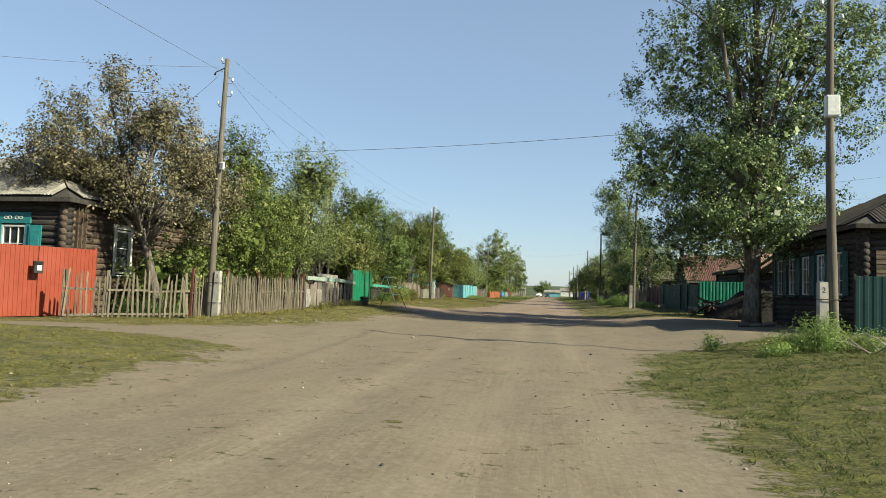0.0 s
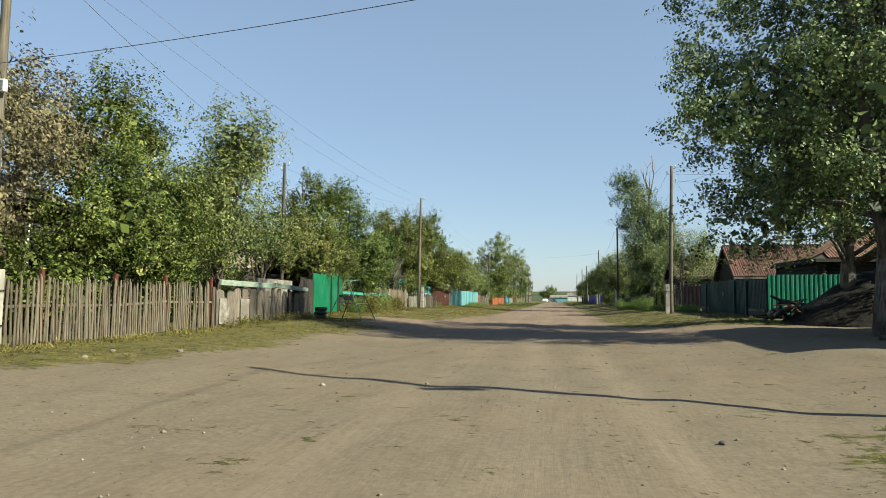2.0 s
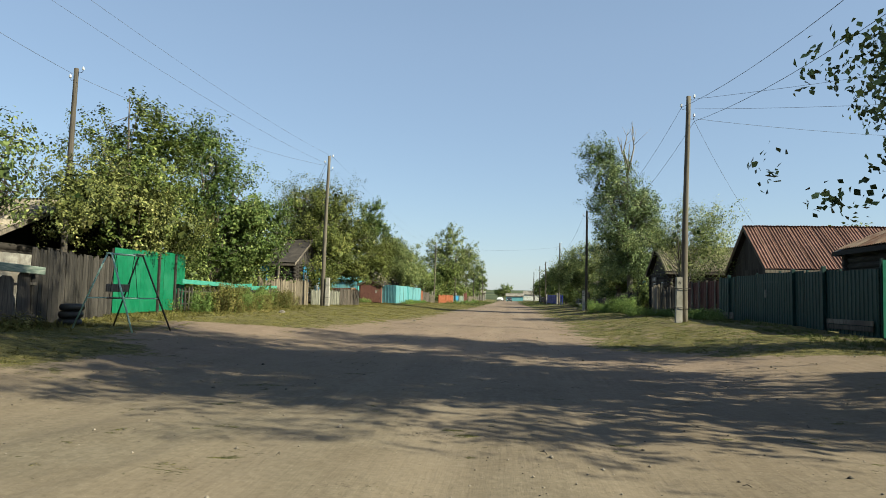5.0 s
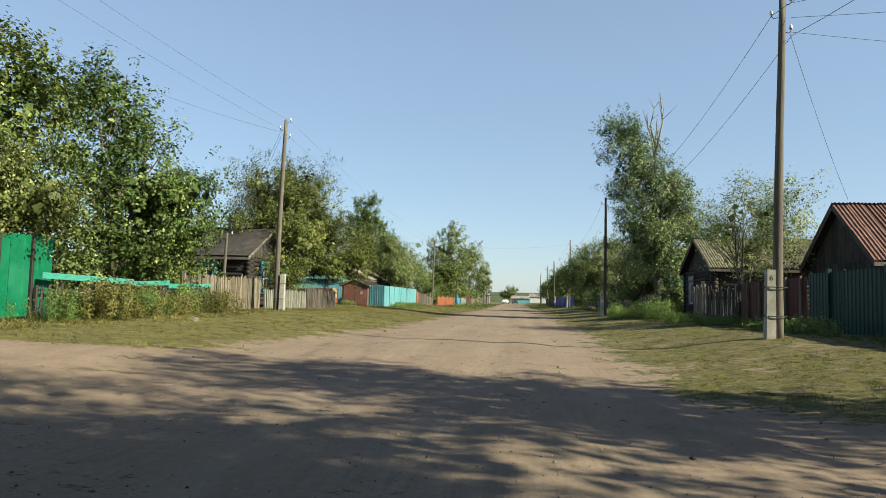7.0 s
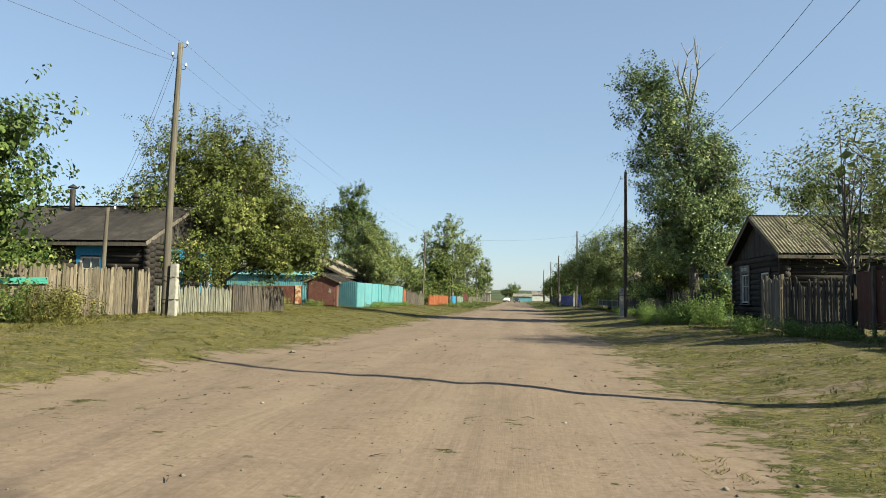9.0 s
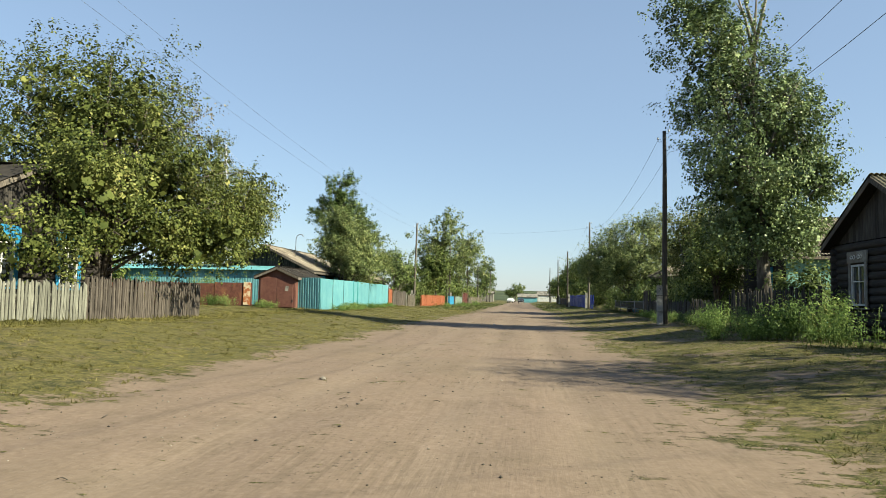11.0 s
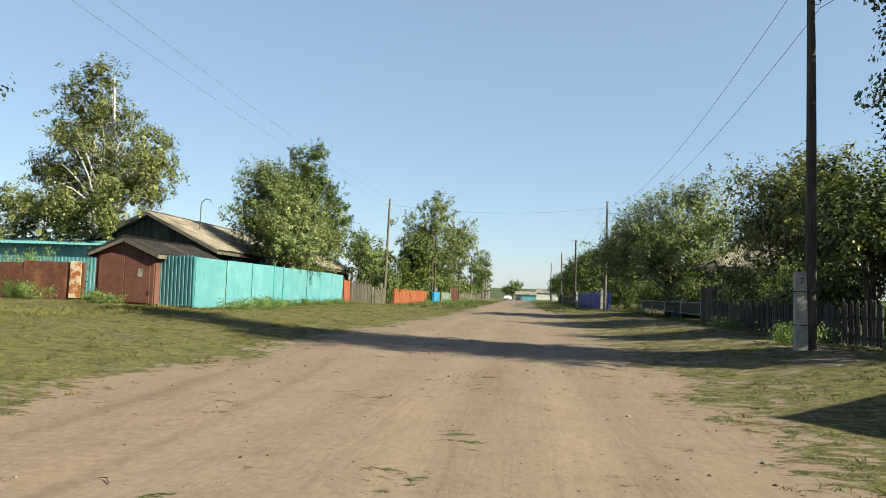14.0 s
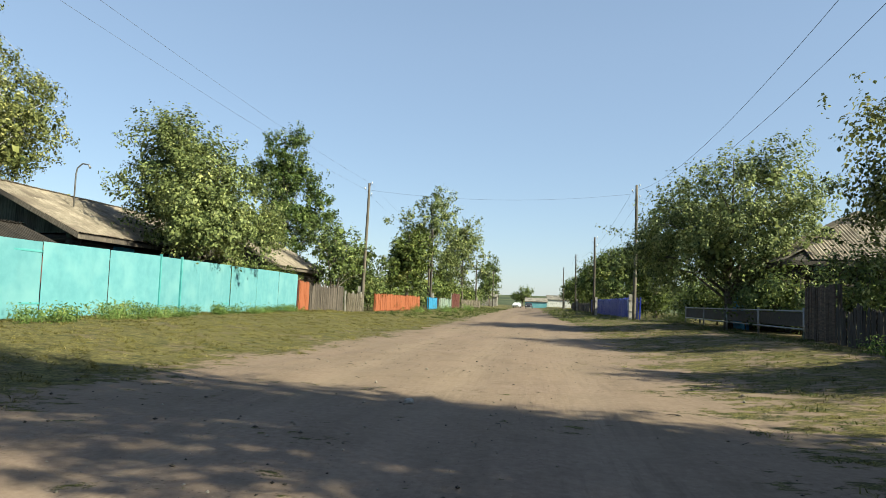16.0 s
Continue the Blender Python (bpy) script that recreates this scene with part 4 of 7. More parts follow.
def tree(label, x, y, height, blobs, leaf, bark=M_bark, size=0.13, twigs=700, per=22, spread=0.30, trunk_r=0.16, lean=(0, 0), limbs=12, seed=1, droop=0.0, clear=0.22, gaps=0.10, name="tree", category="tree", narrow=0.62, fork=1, bare=0, shell=0.42, group="", core=None):
    """Trunk with tapering limbs and a crown of leaves in clumps; blobs are (dx, dy, z, rx, ry, rz) from the foot."""
    rng = np.random.default_rng(seed)
    r = random.Random(seed)
    t = empty(name, x, y)
    vol = np.array([b[3] * b[4] * b[5] for b in blobs]) ** 0.75
    vol = vol / vol.sum()
    cs = []
    for b, v in zip(blobs, vol):
        want = int(twigs * v * (1.0 if leaf is LEAF_POP else 1.25))
        nc = max(6, want // 7)
        d = rng.normal(size=(nc, 3))
        d /= np.linalg.norm(d, axis=1)[:, None]
        rad = rng.uniform(0.1, 1, nc) ** shell
        hub = d * rad[:, None] * (1 + 0.10 * rng.normal(size=(nc, 1)))
        size3 = np.array(b[3:6])
        hub = hub * np.maximum(0.75 * size3, size3 - 0.28) + np.array(b[0:3])
        p = hub[rng.integers(0, nc, want * 2)] + rng.normal(size=(want * 2, 3)) * (0.42, 0.42, 0.34)
        keep = [q for q in p if noise.noise(Vector(q) * 0.75 + Vector((seed * 7.3, 0, 0))) > -gaps and q[2] > 0.35][:want]
        cs += keep
    cs = np.array(cs)
    top = max(b[2] + b[5] * 0.7 for b in blobs)
    tubes = []
    axis = []
    for i in range(9):
        u = i / 8
        z = -0.25 + (top + 0.25) * u
        axis.append(Vector((lean[0] * u + 0.12 * math.sin(4 * u + seed) * trunk_r * 6, lean[1] * u + 0.10 * math.sin(5 * u + 2 * seed) * trunk_r * 6, z)))
    flare = [1.55, 1.15] + [1.0] * 7
    tubes.append((axis, [max(0.015, trunk_r * f * (1 - 0.9 * (i / 8) ** 1.1)) for i, f in enumerate(flare)], 10))
    for k in range(1, fork):
        w = 2 * math.pi * k / fork + seed
        e = Vector((math.cos(w) * 0.25 * height * 0.5, math.sin(w) * 0.25 * height * 0.5, top * 0.8))
        b0 = axis[1] + Vector((math.cos(w), math.sin(w), 0)) * trunk_r * 0.3
        mid = b0.lerp(e, 0.5) + Vector((0, 0, 0.25))
        tubes.append(([b0, b0.lerp(mid, 0.5), mid, mid.lerp(e, 0.5), e], [trunk_r * q for q in (0.75, 0.62, 0.48, 0.33, 0.1)], 8))
    order = list(range(len(cs)))
    r.shuffle(order)
    for k in order[:limbs]:
        e = Vector(cs[k])
        u = min(0.9, max(clear, (e.z / top) * r.uniform(0.45, 0.8)))
        f = u * 8
        i = min(7, int(f))
        s = axis[i].lerp(axis[i + 1], f - i)
        mid = s.lerp(e, 0.5) + Vector((r.gauss(0, 0.15), r.gauss(0, 0.15), 0.12 * (e - s).length))
        r0 = max(0.02, trunk_r * (1 - 0.85 * u) * 0.45)
        tubes.append(([s, s.lerp(mid, 0.55), mid, mid.lerp(e, 0.55) + Vector((0, 0, 0.1)), e], [r0, r0 * 0.8, r0 * 0.6, r0 * 0.38, 0.008], 6))
    for k in order[limbs:limbs * 5]:
        e = Vector(cs[k])
        q = Vector(cs[order[r.randrange(limbs)]])
        s = q.lerp(axis[min(8, max(1, int(8 * min(1, q.z / top))))], r.uniform(0.1, 0.6))
        if (e - s).length < 0.33 * height:
            mid = s.lerp(e, 0.5) + Vector((r.gauss(0, 0.1), r.gauss(0, 0.1), 0.1))
            tubes.append(([s, mid, e], [0.018, 0.012, 0.004], 4))
    put("trunk", tubes_data("trunk", tubes, bark), t)
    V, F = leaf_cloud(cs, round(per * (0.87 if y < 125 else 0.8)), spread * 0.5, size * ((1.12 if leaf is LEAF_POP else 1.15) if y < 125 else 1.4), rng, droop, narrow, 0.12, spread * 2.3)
    # Fewer inner leaves from y 100 on, so hazy far crowns stay paler.
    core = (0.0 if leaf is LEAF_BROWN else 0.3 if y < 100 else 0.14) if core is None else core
    # Oversized hidden leaves added inside the crown to block sky and deepen its shade.
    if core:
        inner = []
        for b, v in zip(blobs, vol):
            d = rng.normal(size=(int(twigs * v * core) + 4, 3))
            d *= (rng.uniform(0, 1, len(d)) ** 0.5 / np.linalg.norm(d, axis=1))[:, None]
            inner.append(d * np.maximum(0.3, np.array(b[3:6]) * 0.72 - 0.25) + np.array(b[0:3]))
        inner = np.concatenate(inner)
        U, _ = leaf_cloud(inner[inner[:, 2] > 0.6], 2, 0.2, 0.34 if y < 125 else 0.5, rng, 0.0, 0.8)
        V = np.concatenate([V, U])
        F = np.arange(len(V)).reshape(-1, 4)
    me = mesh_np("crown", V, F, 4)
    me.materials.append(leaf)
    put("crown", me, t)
    if bare:
        tb = []
        for k in range(bare):
            w = 2.1 * k + 0.4
            b0 = axis[6].lerp(axis[7], r.random())
            e = b0 + Vector((math.cos(w) * (0.4 + 0.6 * k), math.sin(w) * 0.6, 4.6 - 1.0 * k))
            mid = b0.lerp(e, 0.5) + Vector((r.gauss(0, 0.2), r.gauss(0, 0.2), 0))
            tb.append(([b0, mid, e], [0.09, 0.06, 0.018], 5))
            for j in range(5):
                s = mid.lerp(e, r.random())
                tb.append(([s, s + Vector((r.gauss(0, 0.45), r.gauss(0, 0.45), r.uniform(0.5, 1.3)))], [0.03, 0.012], 4))
        put("dead_leader", tubes_data("dead_leader", tb, M_dead), t, None, "bare grey dead branches")
    return tagged(t, label, category, group)


def weeds(label, x, y, spread, height, n=160, leaf=None, size=0.09, seed=1, name="weed_clump", narrow=0.35, stems=14):
    """A clump of tall weeds: leafy stems fanning from the ground."""
    rng = np.random.default_rng(seed)
    t = empty(name, x, y)
    cs, tb = [], []
    for k in range(stems):
        bx, by = rng.normal(size=2) * np.array(spread) * 0.5
        e = Vector((bx + rng.normal() * 0.15, by + rng.normal() * 0.15, height * rng.uniform(0.55, 1.1)))
        z0 = gz(x + bx, y + by) - t.location.z
        s = Vector((bx, by, z0))
        tb.append(([s, s.lerp(e, 0.5), e + Vector((0, 0, z0))], [0.009, 0.007, 0.003], 4))
        for u in np.linspace(0.2, 1, 7):
            cs.append(s.lerp(e + Vector((0, 0, z0)), u))
    tagged(put("stem_mass", tubes_data("stem_mass", tb, WEED), t), kind="stuff")
    V, F = leaf_cloud(np.array(cs), max(3, n // 40), 0.10, size, rng, 0.0, narrow)
    me = mesh_np("leaves", V, F, 4)
    me.materials.append(leaf or WEED)
    tagged(put("leaves", me, t), kind="stuff")
    return tagged(t, label, "weeds")


# ---- utility poles and cables ----
POLES = [
    (-12.5, 25.3, 9.9, 1.6, False, 1, "3", "small", 3), (-11.6, 69.0, 9.35, 0.6, False, 1, "", "", 4), (-11.6, 131.8, 9.2, 0.4, False, -1, "", "", 5),
    (-10.4, 156.5, 8.6, 0.0, True, 1, "", "", 6), (-11.2, 160.0, 8.2, 0.0, True, 1, "", "", 7), (-9.4, 205.0, 8.6, 0.5, True, 1, "", "", 8),
    (7.45, 20.3, 9.6, 0.2, False, -1, "2", "white", 9), (6.7, 55.5, 9.0, 0.9, False, -1, "6", "", 10), (6.7, 89.5, 8.9, -0.5, True, -1, "7", "", 11),
    (7.45, 133.5, 9.5, 0.2, False, -1, "", "", 12), (6.3, 152.0, 7.6, 0.3, True, 1, "", "", 13), (7.0, 190.0, 8.6, 0.3, True, 1, "", "", 14), (7.0, 228.0, 8.6, 0.3, True, 1, "", "", 15), (-8.8, 250.0, 8.6, 0.3, True, 1, "", "", 16),
]
TOPS = []
for px, py, ph, ln, dk, side, num, bx, sd in POLES:
    utility_pole(px, py, ph, ln, dk, side, num, bx, hooks=(0.95, 0.15, 1.45, 1.85) if sd == 3 else (0.12, 0.5, 0.9), seed=sd, label="weathered %s wooden utility pole strapped to a concrete stub" % ("dark" if dk else "grey"))
    TOPS.append(Vector((px + math.sin(radians(ln)) * ph, py, gz(px, py) + ph)))
old_post = utility_pole(-16.75, 51.7, 9.3, 0.8, True, 1, seed=21, stub_h=0, hooks=(0.15, 0.45), label="grey wooden utility pole standing inside a yard")
short_post = utility_pole(-15.2, 71.0, 3.9, 1.5, False, 1, seed=22, stub_h=0, hooks=(0.15,), label="short grey wooden post carrying a house cable", r0=0.1)

L_LINE, R_LINE = [0, 1, 2, 3, 5, 13], [6, 7, 8, 9, 11, 12]
for row in (L_LINE, R_LINE):
    for i, j in zip(row, row[1:]):
        for side, d in ((0.25, 0.06), (-0.25, 0.44)):
            right = row is R_LINE
            if right and side > 0:
                d = 1.0
            wire(TOPS[i] + Vector((side, 0, -d)), TOPS[j] + Vector((side, 0, -d)), 1.5 if right else 0.8, 0.007 if right else 0.004)
# lines running back past the start of the street, and drops to the houses
wire(TOPS[0] + Vector((-0.2, 0, -0.5)), (-13.0, -18, 9.2), 0.5)
wire(TOPS[6] + Vector((0.25, 0, -0.06)), (7.6, -18, 9.2), 0.5)
wire(TOPS[6] + Vector((-0.25, 0, -0.44)), (7.6, -18, 8.8), 0.5)
wire((-12.3, 25.2, 6.5), (7.4, 20.7, 6.5), 0.25, 0.007)
wire(TOPS[0] + Vector((-0.3, 0, -0.6)), (-19.5, 27.5, 6.2), 0.25)
wire(TOPS[0] + Vector((-0.3, 0, -0.3)), (-26, 14, 8.5), 0.5)
wire(TOPS[7] + Vector((0.2, 0, -0.9)), (11.9, 63.0, 5.3), 0.2)
wire(TOPS[7] + Vector((0.25, 0, -0.1)), (22, 44, 9.2), 0.3)
wire(TOPS[7] + Vector((0.25, 0, -0.5)), (24, 50, 8.6), 0.3)
wire(TOPS[7] + Vector((0.25, 0, -0.9)), (24, 56, 7.8), 0.3)
wire(TOPS[1] + Vector((-0.2, 0, -0.5)), (-15.15, 71.0, gz(-15.2, 71) + 3.8), 0.3)
wire(TOPS[1] + Vector((-0.2, 0, -0.8)), (-15.15, 71.0, gz(-15.2, 71) + 3.8), 0.5)
wire(TOPS[1] + Vector((-0.2, 0, -0.6)), (-16.4, 51.6, gz(-16.6, 51.6) + 8.9), 0.4)
wire((-16.6, 51.6, gz(-16.6, 51.6) + 9.0), (-12.3, 25.3, 9.6), 0.5)
wire(TOPS[2] + Vector((0, 0, -0.5)), TOPS[9] + Vector((0, 0, -0.6)), 0.6)


# ---- trees ----
tree("tall old poplar with a pale furrowed trunk and dense glossy crown", 9.5, 34.7, 21,
     [(0.2, 0.8, 11.5, 4.2, 5.4, 7.5), (-2.4, 1.0, 7.4, 3.8, 4.8, 3.8), (2.6, 0.8, 13.0, 3.0, 4.2, 4.6), (0.2, -1.2, 6.2, 3.0, 2.8, 2.8), (-4.4, -0.4, 6.6, 2.3, 2.6, 1.5), (0, 0.4, 17.5, 3.6, 3.6, 4.0), (-0.3, -1.5, 4.3, 2.7, 1.6, 1.7), (-2.2, 2.5, 13.5, 3.8, 4.4, 4.5), (-1.8, 2.6, 4.6, 3.0, 3.6, 2.3), (0.4, 4.8, 7.4, 3.8, 3.8, 4.2), (-3.2, 2.2, 3.5, 2.4, 2.9, 1.6), (-3.2, 3.2, 8.0, 2.4, 3.0, 2.2), (1.8, 1.4, 4.9, 3.0, 2.8, 2.2), (3.6, -0.2, 10.6, 2.8, 2.8, 4.0), (4.6, 0.6, 13.0, 2.2, 2.6, 3.6), (-4.6, 0.6, 8.6, 1.8, 2.0, 1.6)],
     LEAF_POP, M_pbark, 0.098, 4000, 34, 0.33, 0.30, (0.2, 0.0), 40, 31, 0.02, 0.18, 0.04, fork=3, narrow=0.8)
# The last blob is an unseen extra, placed to cast shade on the earth mound.
tree("second tall poplar behind a plank fence", 11.4, 42.6, 14, [(0, 0, 8.0, 2.8, 3.2, 4.4), (-1.2, 0.6, 6.0, 2.6, 3.0, 2.8), (0.2, 0.4, 11.0, 2.2, 2.4, 2.6), (4.6, -0.8, 4.6, 3.0, 2.6, 2.8)], LEAF_POP, M_pbark, 0.118, 1300, 20, 0.33, 0.3, (0, 0), 26, 76, 0.02, 0.2, 0.04, narrow=0.8)
tree("leaning old apple tree with browning leaves", -14.4, 25.0, 9.5,
     [(-2.6, 0.4, 6.4, 3.0, 2.6, 2.6), (-4.6, 0.0, 5.8, 2.3, 2.2, 2.2), (-0.6, 0.8, 6.0, 2.5, 2.2, 2.2), (-2.2, 0.6, 8.2, 2.3, 2.0, 1.8), (0.6, 1.2, 4.6, 1.9, 1.8, 1.7), (-2.6, 0.6, 5.2, 2.0, 1.6, 1.0)],
     LEAF_BROWN, M_bark, 0.10, 1750, 22, 0.30, 0.17, (-3.0, 0.6), 40, 32, 0.01, 0.3, 0.06)
tree("leafy green shrub under an apple tree", -15.0, 27.6, 3.6, [(0, 0, 2.0, 1.3, 1.6, 1.4), (-0.2, -1.9, 1.5, 1.1, 1.0, 1.1), (0.9, -1.0, 1.4, 0.8, 1.2, 1.0)], LEAF_APPLE, M_bark, 0.10, 360, 18, 0.24, 0.05, (0, 0), 8, 33, fork=3, name="bush", category="bush")
tree("dense green bird-cherry tree behind a picket fence", -15.4, 34.0, 8.6,
     [(0, 0, 4.8, 2.9, 3.2, 3.4), (0.8, -1.5, 3.4, 2.0, 2.4, 2.2), (-0.6, 0.4, 7.4, 2.2, 2.2, 2.3), (0.6, 2.4, 4.0, 2.0, 2.2, 2.6), (0.9, 1.0, 2.6, 2.0, 2.6, 1.5)],
     LEAF_APPLE, M_bark, 0.088, 1800, 27, 0.28, 0.14, (0, 0.3), 26, 34, 0.0, 0.15, 0.12, fork=3)
tree("tree with sparse brownish foliage behind a fence", -17.6, 32.0, 8.6,
     [(0.4, 0, 7.2, 2.4, 2.4, 2.4), (1.8, -1.0, 6.0, 1.8, 1.8, 1.8)], LEAF_BROWN, M_bark, 0.11, 480, 17, 0.28, 0.13, (0, 0), 20, 35, 0, 0.3, 0.02)
tree("slender green tree with wispy top shoots", -14.6, 39.5, 9.2,
     [(0, 0, 4.8, 2.2, 2.3, 3.0), (0.8, 0.4, 7.6, 1.8, 1.8, 2.2), (-1.0, -1.6, 4.4, 1.7, 1.8, 2.2)], LEAF_WILLOW, M_bark, 0.10, 1300, 23, 0.3, 0.12, (0.5, 0.3), 26, 36, 0, 0.15, 0.04, fork=3)
tree("sparse dark-leaved shrub tree over a plank fence", -15.6, 46.0, 6.6,
     [(0, 0, 4.6, 1.9, 2.0, 1.8), (-1.2, 0.3, 3.6, 1.3, 1.3, 1.1)], LEAF_DARK, M_bark, 0.10, 330, 16, 0.28, 0.09, (0.2, 0), 26, 37, 0, 0.3, 0.02, fork=4)
tree("broad green tree behind a metal gate", -17.2, 56.5, 10,
     [(0, 0, 5.8, 3.1, 3.2, 3.2), (1.2, -1.6, 4.2, 2.2, 2.4, 2.4), (0.4, 1.2, 8.0, 2.3, 2.4, 2.3), (1.0, 0.6, 3.0, 2.4, 2.8, 1.8)], LEAF_APPLE, M_bark, 0.125, 1150, 19, 0.29, 0.15, (0, 0), 26, 38, 0, 0.2, 0.06, fork=2)
tree("yellowing shrub tree leaning over a green gate", -15.6, 54.4, 6.6, [(0, 0, 4.2, 1.9, 2.2, 1.9), (-0.6, -2.6, 4.3, 1.7, 2.0, 1.8), (1.0, 1.6, 3.6, 1.4, 1.8, 1.3)], LEAF_BIRCH, M_bark, 0.10, 900, 19, 0.27, 0.09, (0, 0), 16, 39, fork=3)
tree("bright green maple behind a low board fence", -15.6, 62.0, 9.4,
     [(0, 0, 5.3, 2.8, 2.9, 3.1), (0.9, 1.2, 4.0, 2.2, 2.4, 2.5), (-0.5, -0.6, 8.0, 2.1, 2.1, 2.0), (0.4, 0.4, 2.6, 2.2, 2.6, 1.4), (1.9, 1.4, 2.9, 2.0, 2.2, 1.7), (1.8, 1.0, 4.8, 1.9, 2.2, 1.8)], LEAF_BRIGHT, M_bark, 0.125, 1650, 20, 0.29, 0.15, (0, 0), 26, 40, 0, 0.15, 0.08, fork=3)
tree("big round green tree beside a picket-fenced garden", -14.8, 80.2, 11.2,
     [(0, 0, 5.6, 4.1, 4.0, 3.6), (-1.2, -0.5, 7.6, 3.0, 2.9, 2.5), (2.0, 0.6, 4.6, 2.6, 2.8, 2.6), (0.6, 0.8, 7.8, 2.4, 2.4, 2.2), (-2.4, 0.8, 4.6, 2.8, 2.8, 2.4), (1.6, 1.4, 3.0, 2.6, 2.8, 1.6), (2.5, 1.0, 2.5, 2.0, 2.2, 1.4), (1.4, -2.6, 4.2, 1.7, 2.0, 2.2), (-2.4, -2.4, 5.0, 2.0, 2.0, 2.0), (1.2, -3.2, 2.6, 1.3, 1.6, 1.2), (0.9, -4.7, 2.1, 1.0, 1.5, 1.4), (3.8, 1.4, 2.7, 1.9, 2.2, 1.6), (3.6, 2.8, 4.2, 2.0, 2.2, 1.8)],
     LEAF_OLIVE, M_bark, 0.10, 3100, 23, 0.30, 0.17, (0, 0), 40, 41, 0, 0.15, 0.10, fork=4)
tree("tree with thin browning branch tips", -18.4, 86.5, 11.5, [(0, 0, 7.0, 3.2, 3.2, 3.4), (2.2, 0.6, 7.6, 2.4, 2.4, 2.6)], LEAF_BROWN, M_bark, 0.11, 620, 17, 0.32, 0.15, (0, 0), 30, 42, 0, 0.2, 0.0)
tree("tall drooping birch behind a turquoise shed", -24.6, 110.5, 14.2,
     [(0, 0, 8.0, 3.4, 3.4, 4.2), (-0.6, 0, 11.4, 2.4, 2.4, 2.6), (3.2, 0.5, 8.0, 1.7, 1.8, 2.2), (-2.2, 0.3, 6.4, 2.0, 2.2, 2.4), (3.6, -6.1, 4.3, 1.5, 1.0, 1.6), (1.8, -6.2, 3.9, 2.0, 1.1, 1.8), (-0.6, -5.5, 4.0, 2.0, 1.4, 1.8), (4.6, -6.5, 4.2, 1.5, 0.9, 1.5), (3.6, -2.0, 6.4, 1.8, 1.8, 2.2)], LEAF_BIRCH, M_birch, 0.12, 2300, 25, 0.24, 0.3, (0.3, 0), 60, 43, 0.34, 0.25, 0.0)
tree("green apple tree leaning over a turquoise fence", -13.7, 110.0, 9.2,
     [(0, 0, 4.9, 2.7, 2.8, 2.7), (-0.4, -0.6, 6.3, 1.8, 1.8, 1.6), (1.6, 0.8, 4.0, 2.0, 2.4, 1.9), (1.6, 3.0, 4.0, 1.6, 2.0, 1.6), (1.3, -1.2, 3.2, 1.6, 1.8, 1.3)], LEAF_WILLOW, M_bark, 0.12, 1750, 22, 0.28, 0.14, (0, 0), 26, 44, 0, 0.2, 0.16, fork=3)
tree("tall green poplar with a knobbly crown behind the yards", -26.7, 155.0, 19.5,
     [(0.2, 0, 17.0, 2.6, 2.8, 3.0), (-1.6, 0.2, 13.2, 3.2, 3.2, 2.8), (1.8, 0.2, 13.4, 2.8, 3.0, 2.6), (3.6, 0.2, 9.6, 2.8, 2.8, 2.4), (0, 0, 8.6, 3.6, 3.6, 4.2)], LEAF_BRIGHT, M_pbark, 0.17, 1500, 22, 0.34, 0.25, (0, 0), 20, 45, 0, 0.2, 0.08)
tree("low dark green garden tree by a brown fence", -13.4, 130.5, 6.8, [(0, 0, 4.0, 2.5, 2.8, 2.6), (0.9, 4.0, 3.6, 2.0, 2.4, 2.2)], LEAF_DARK, M_bark, 0.13, 520, 18, 0.3, 0.11, (0, 0), 14, 46, fork=3)
# The first two wear pale willow leaves to imitate aerial haze by colour.
FAR_L = [(-14.6, 184, 18.4, 1.25, LEAF_WILLOW, 51), (-10.4, 190, 15.0, 0.9, LEAF_WILLOW, 52), (-11.0, 146, 7.5, 0.7, LEAF_APPLE, 53), (-12.0, 152, 8.5, 0.7, LEAF_APPLE, 54), (-12.6, 296, 16.0, 1.1, LEAF_DARK, 55), (-14, 198, 10, 0.8, LEAF_APPLE, 56), (-10, 255, 9, 0.8, LEAF_DARK, 57)]
FAR_R = [(11.2, 146, 8.2, 0.9, LEAF_APPLE, 61), (10.4, 156, 7.6, 0.9, LEAF_DARK, 62), (9.6, 167, 8.4, 0.85, LEAF_APPLE, 63), (9.8, 182, 8.6, 0.9, LEAF_DARK, 64), (10.2, 200, 9.0, 0.9, LEAF_APPLE, 65), (9.8, 222, 8.0, 0.9, LEAF_DARK, 66), (10.5, 255, 8.0, 0.9, LEAF_DARK, 67), (-2.5, 335, 7.5, 1.3, LEAF_DARK, 68), (14, 345, 5.5, 1.3, LEAF_DARK, 69), (-16, 350, 5.0, 1.5, LEAF_DARK, 70)]
for fx, fy, fh, fw, lf, sd in FAR_L + FAR_R:
    q = fh / 10
    tree("distant green street tree along a fence line" if fy < 300 else "far-off dark green tree at the end of the street", fx, fy, fh,
         [(0, 0, 5.6 * q, 3.4 * fw * (0.6 + 0.4 * q), 3.4 * fw, 3.6 * q), (0.9 * fw, 0.6, 7.6 * q, 2.2 * fw, 2.2 * fw, 2.2 * q), (-1.4 * fw, -0.5, 4.6 * q, 2.2 * fw, 2.4 * fw, 2.6 * q)],
         lf, M_bark, 0.22, int(420 * fw * max(1, q) * 1.2), 11, 0.36, 0.15, (0, 0), 10, sd, 0, 0.2, 0.06, group="distant street trees")
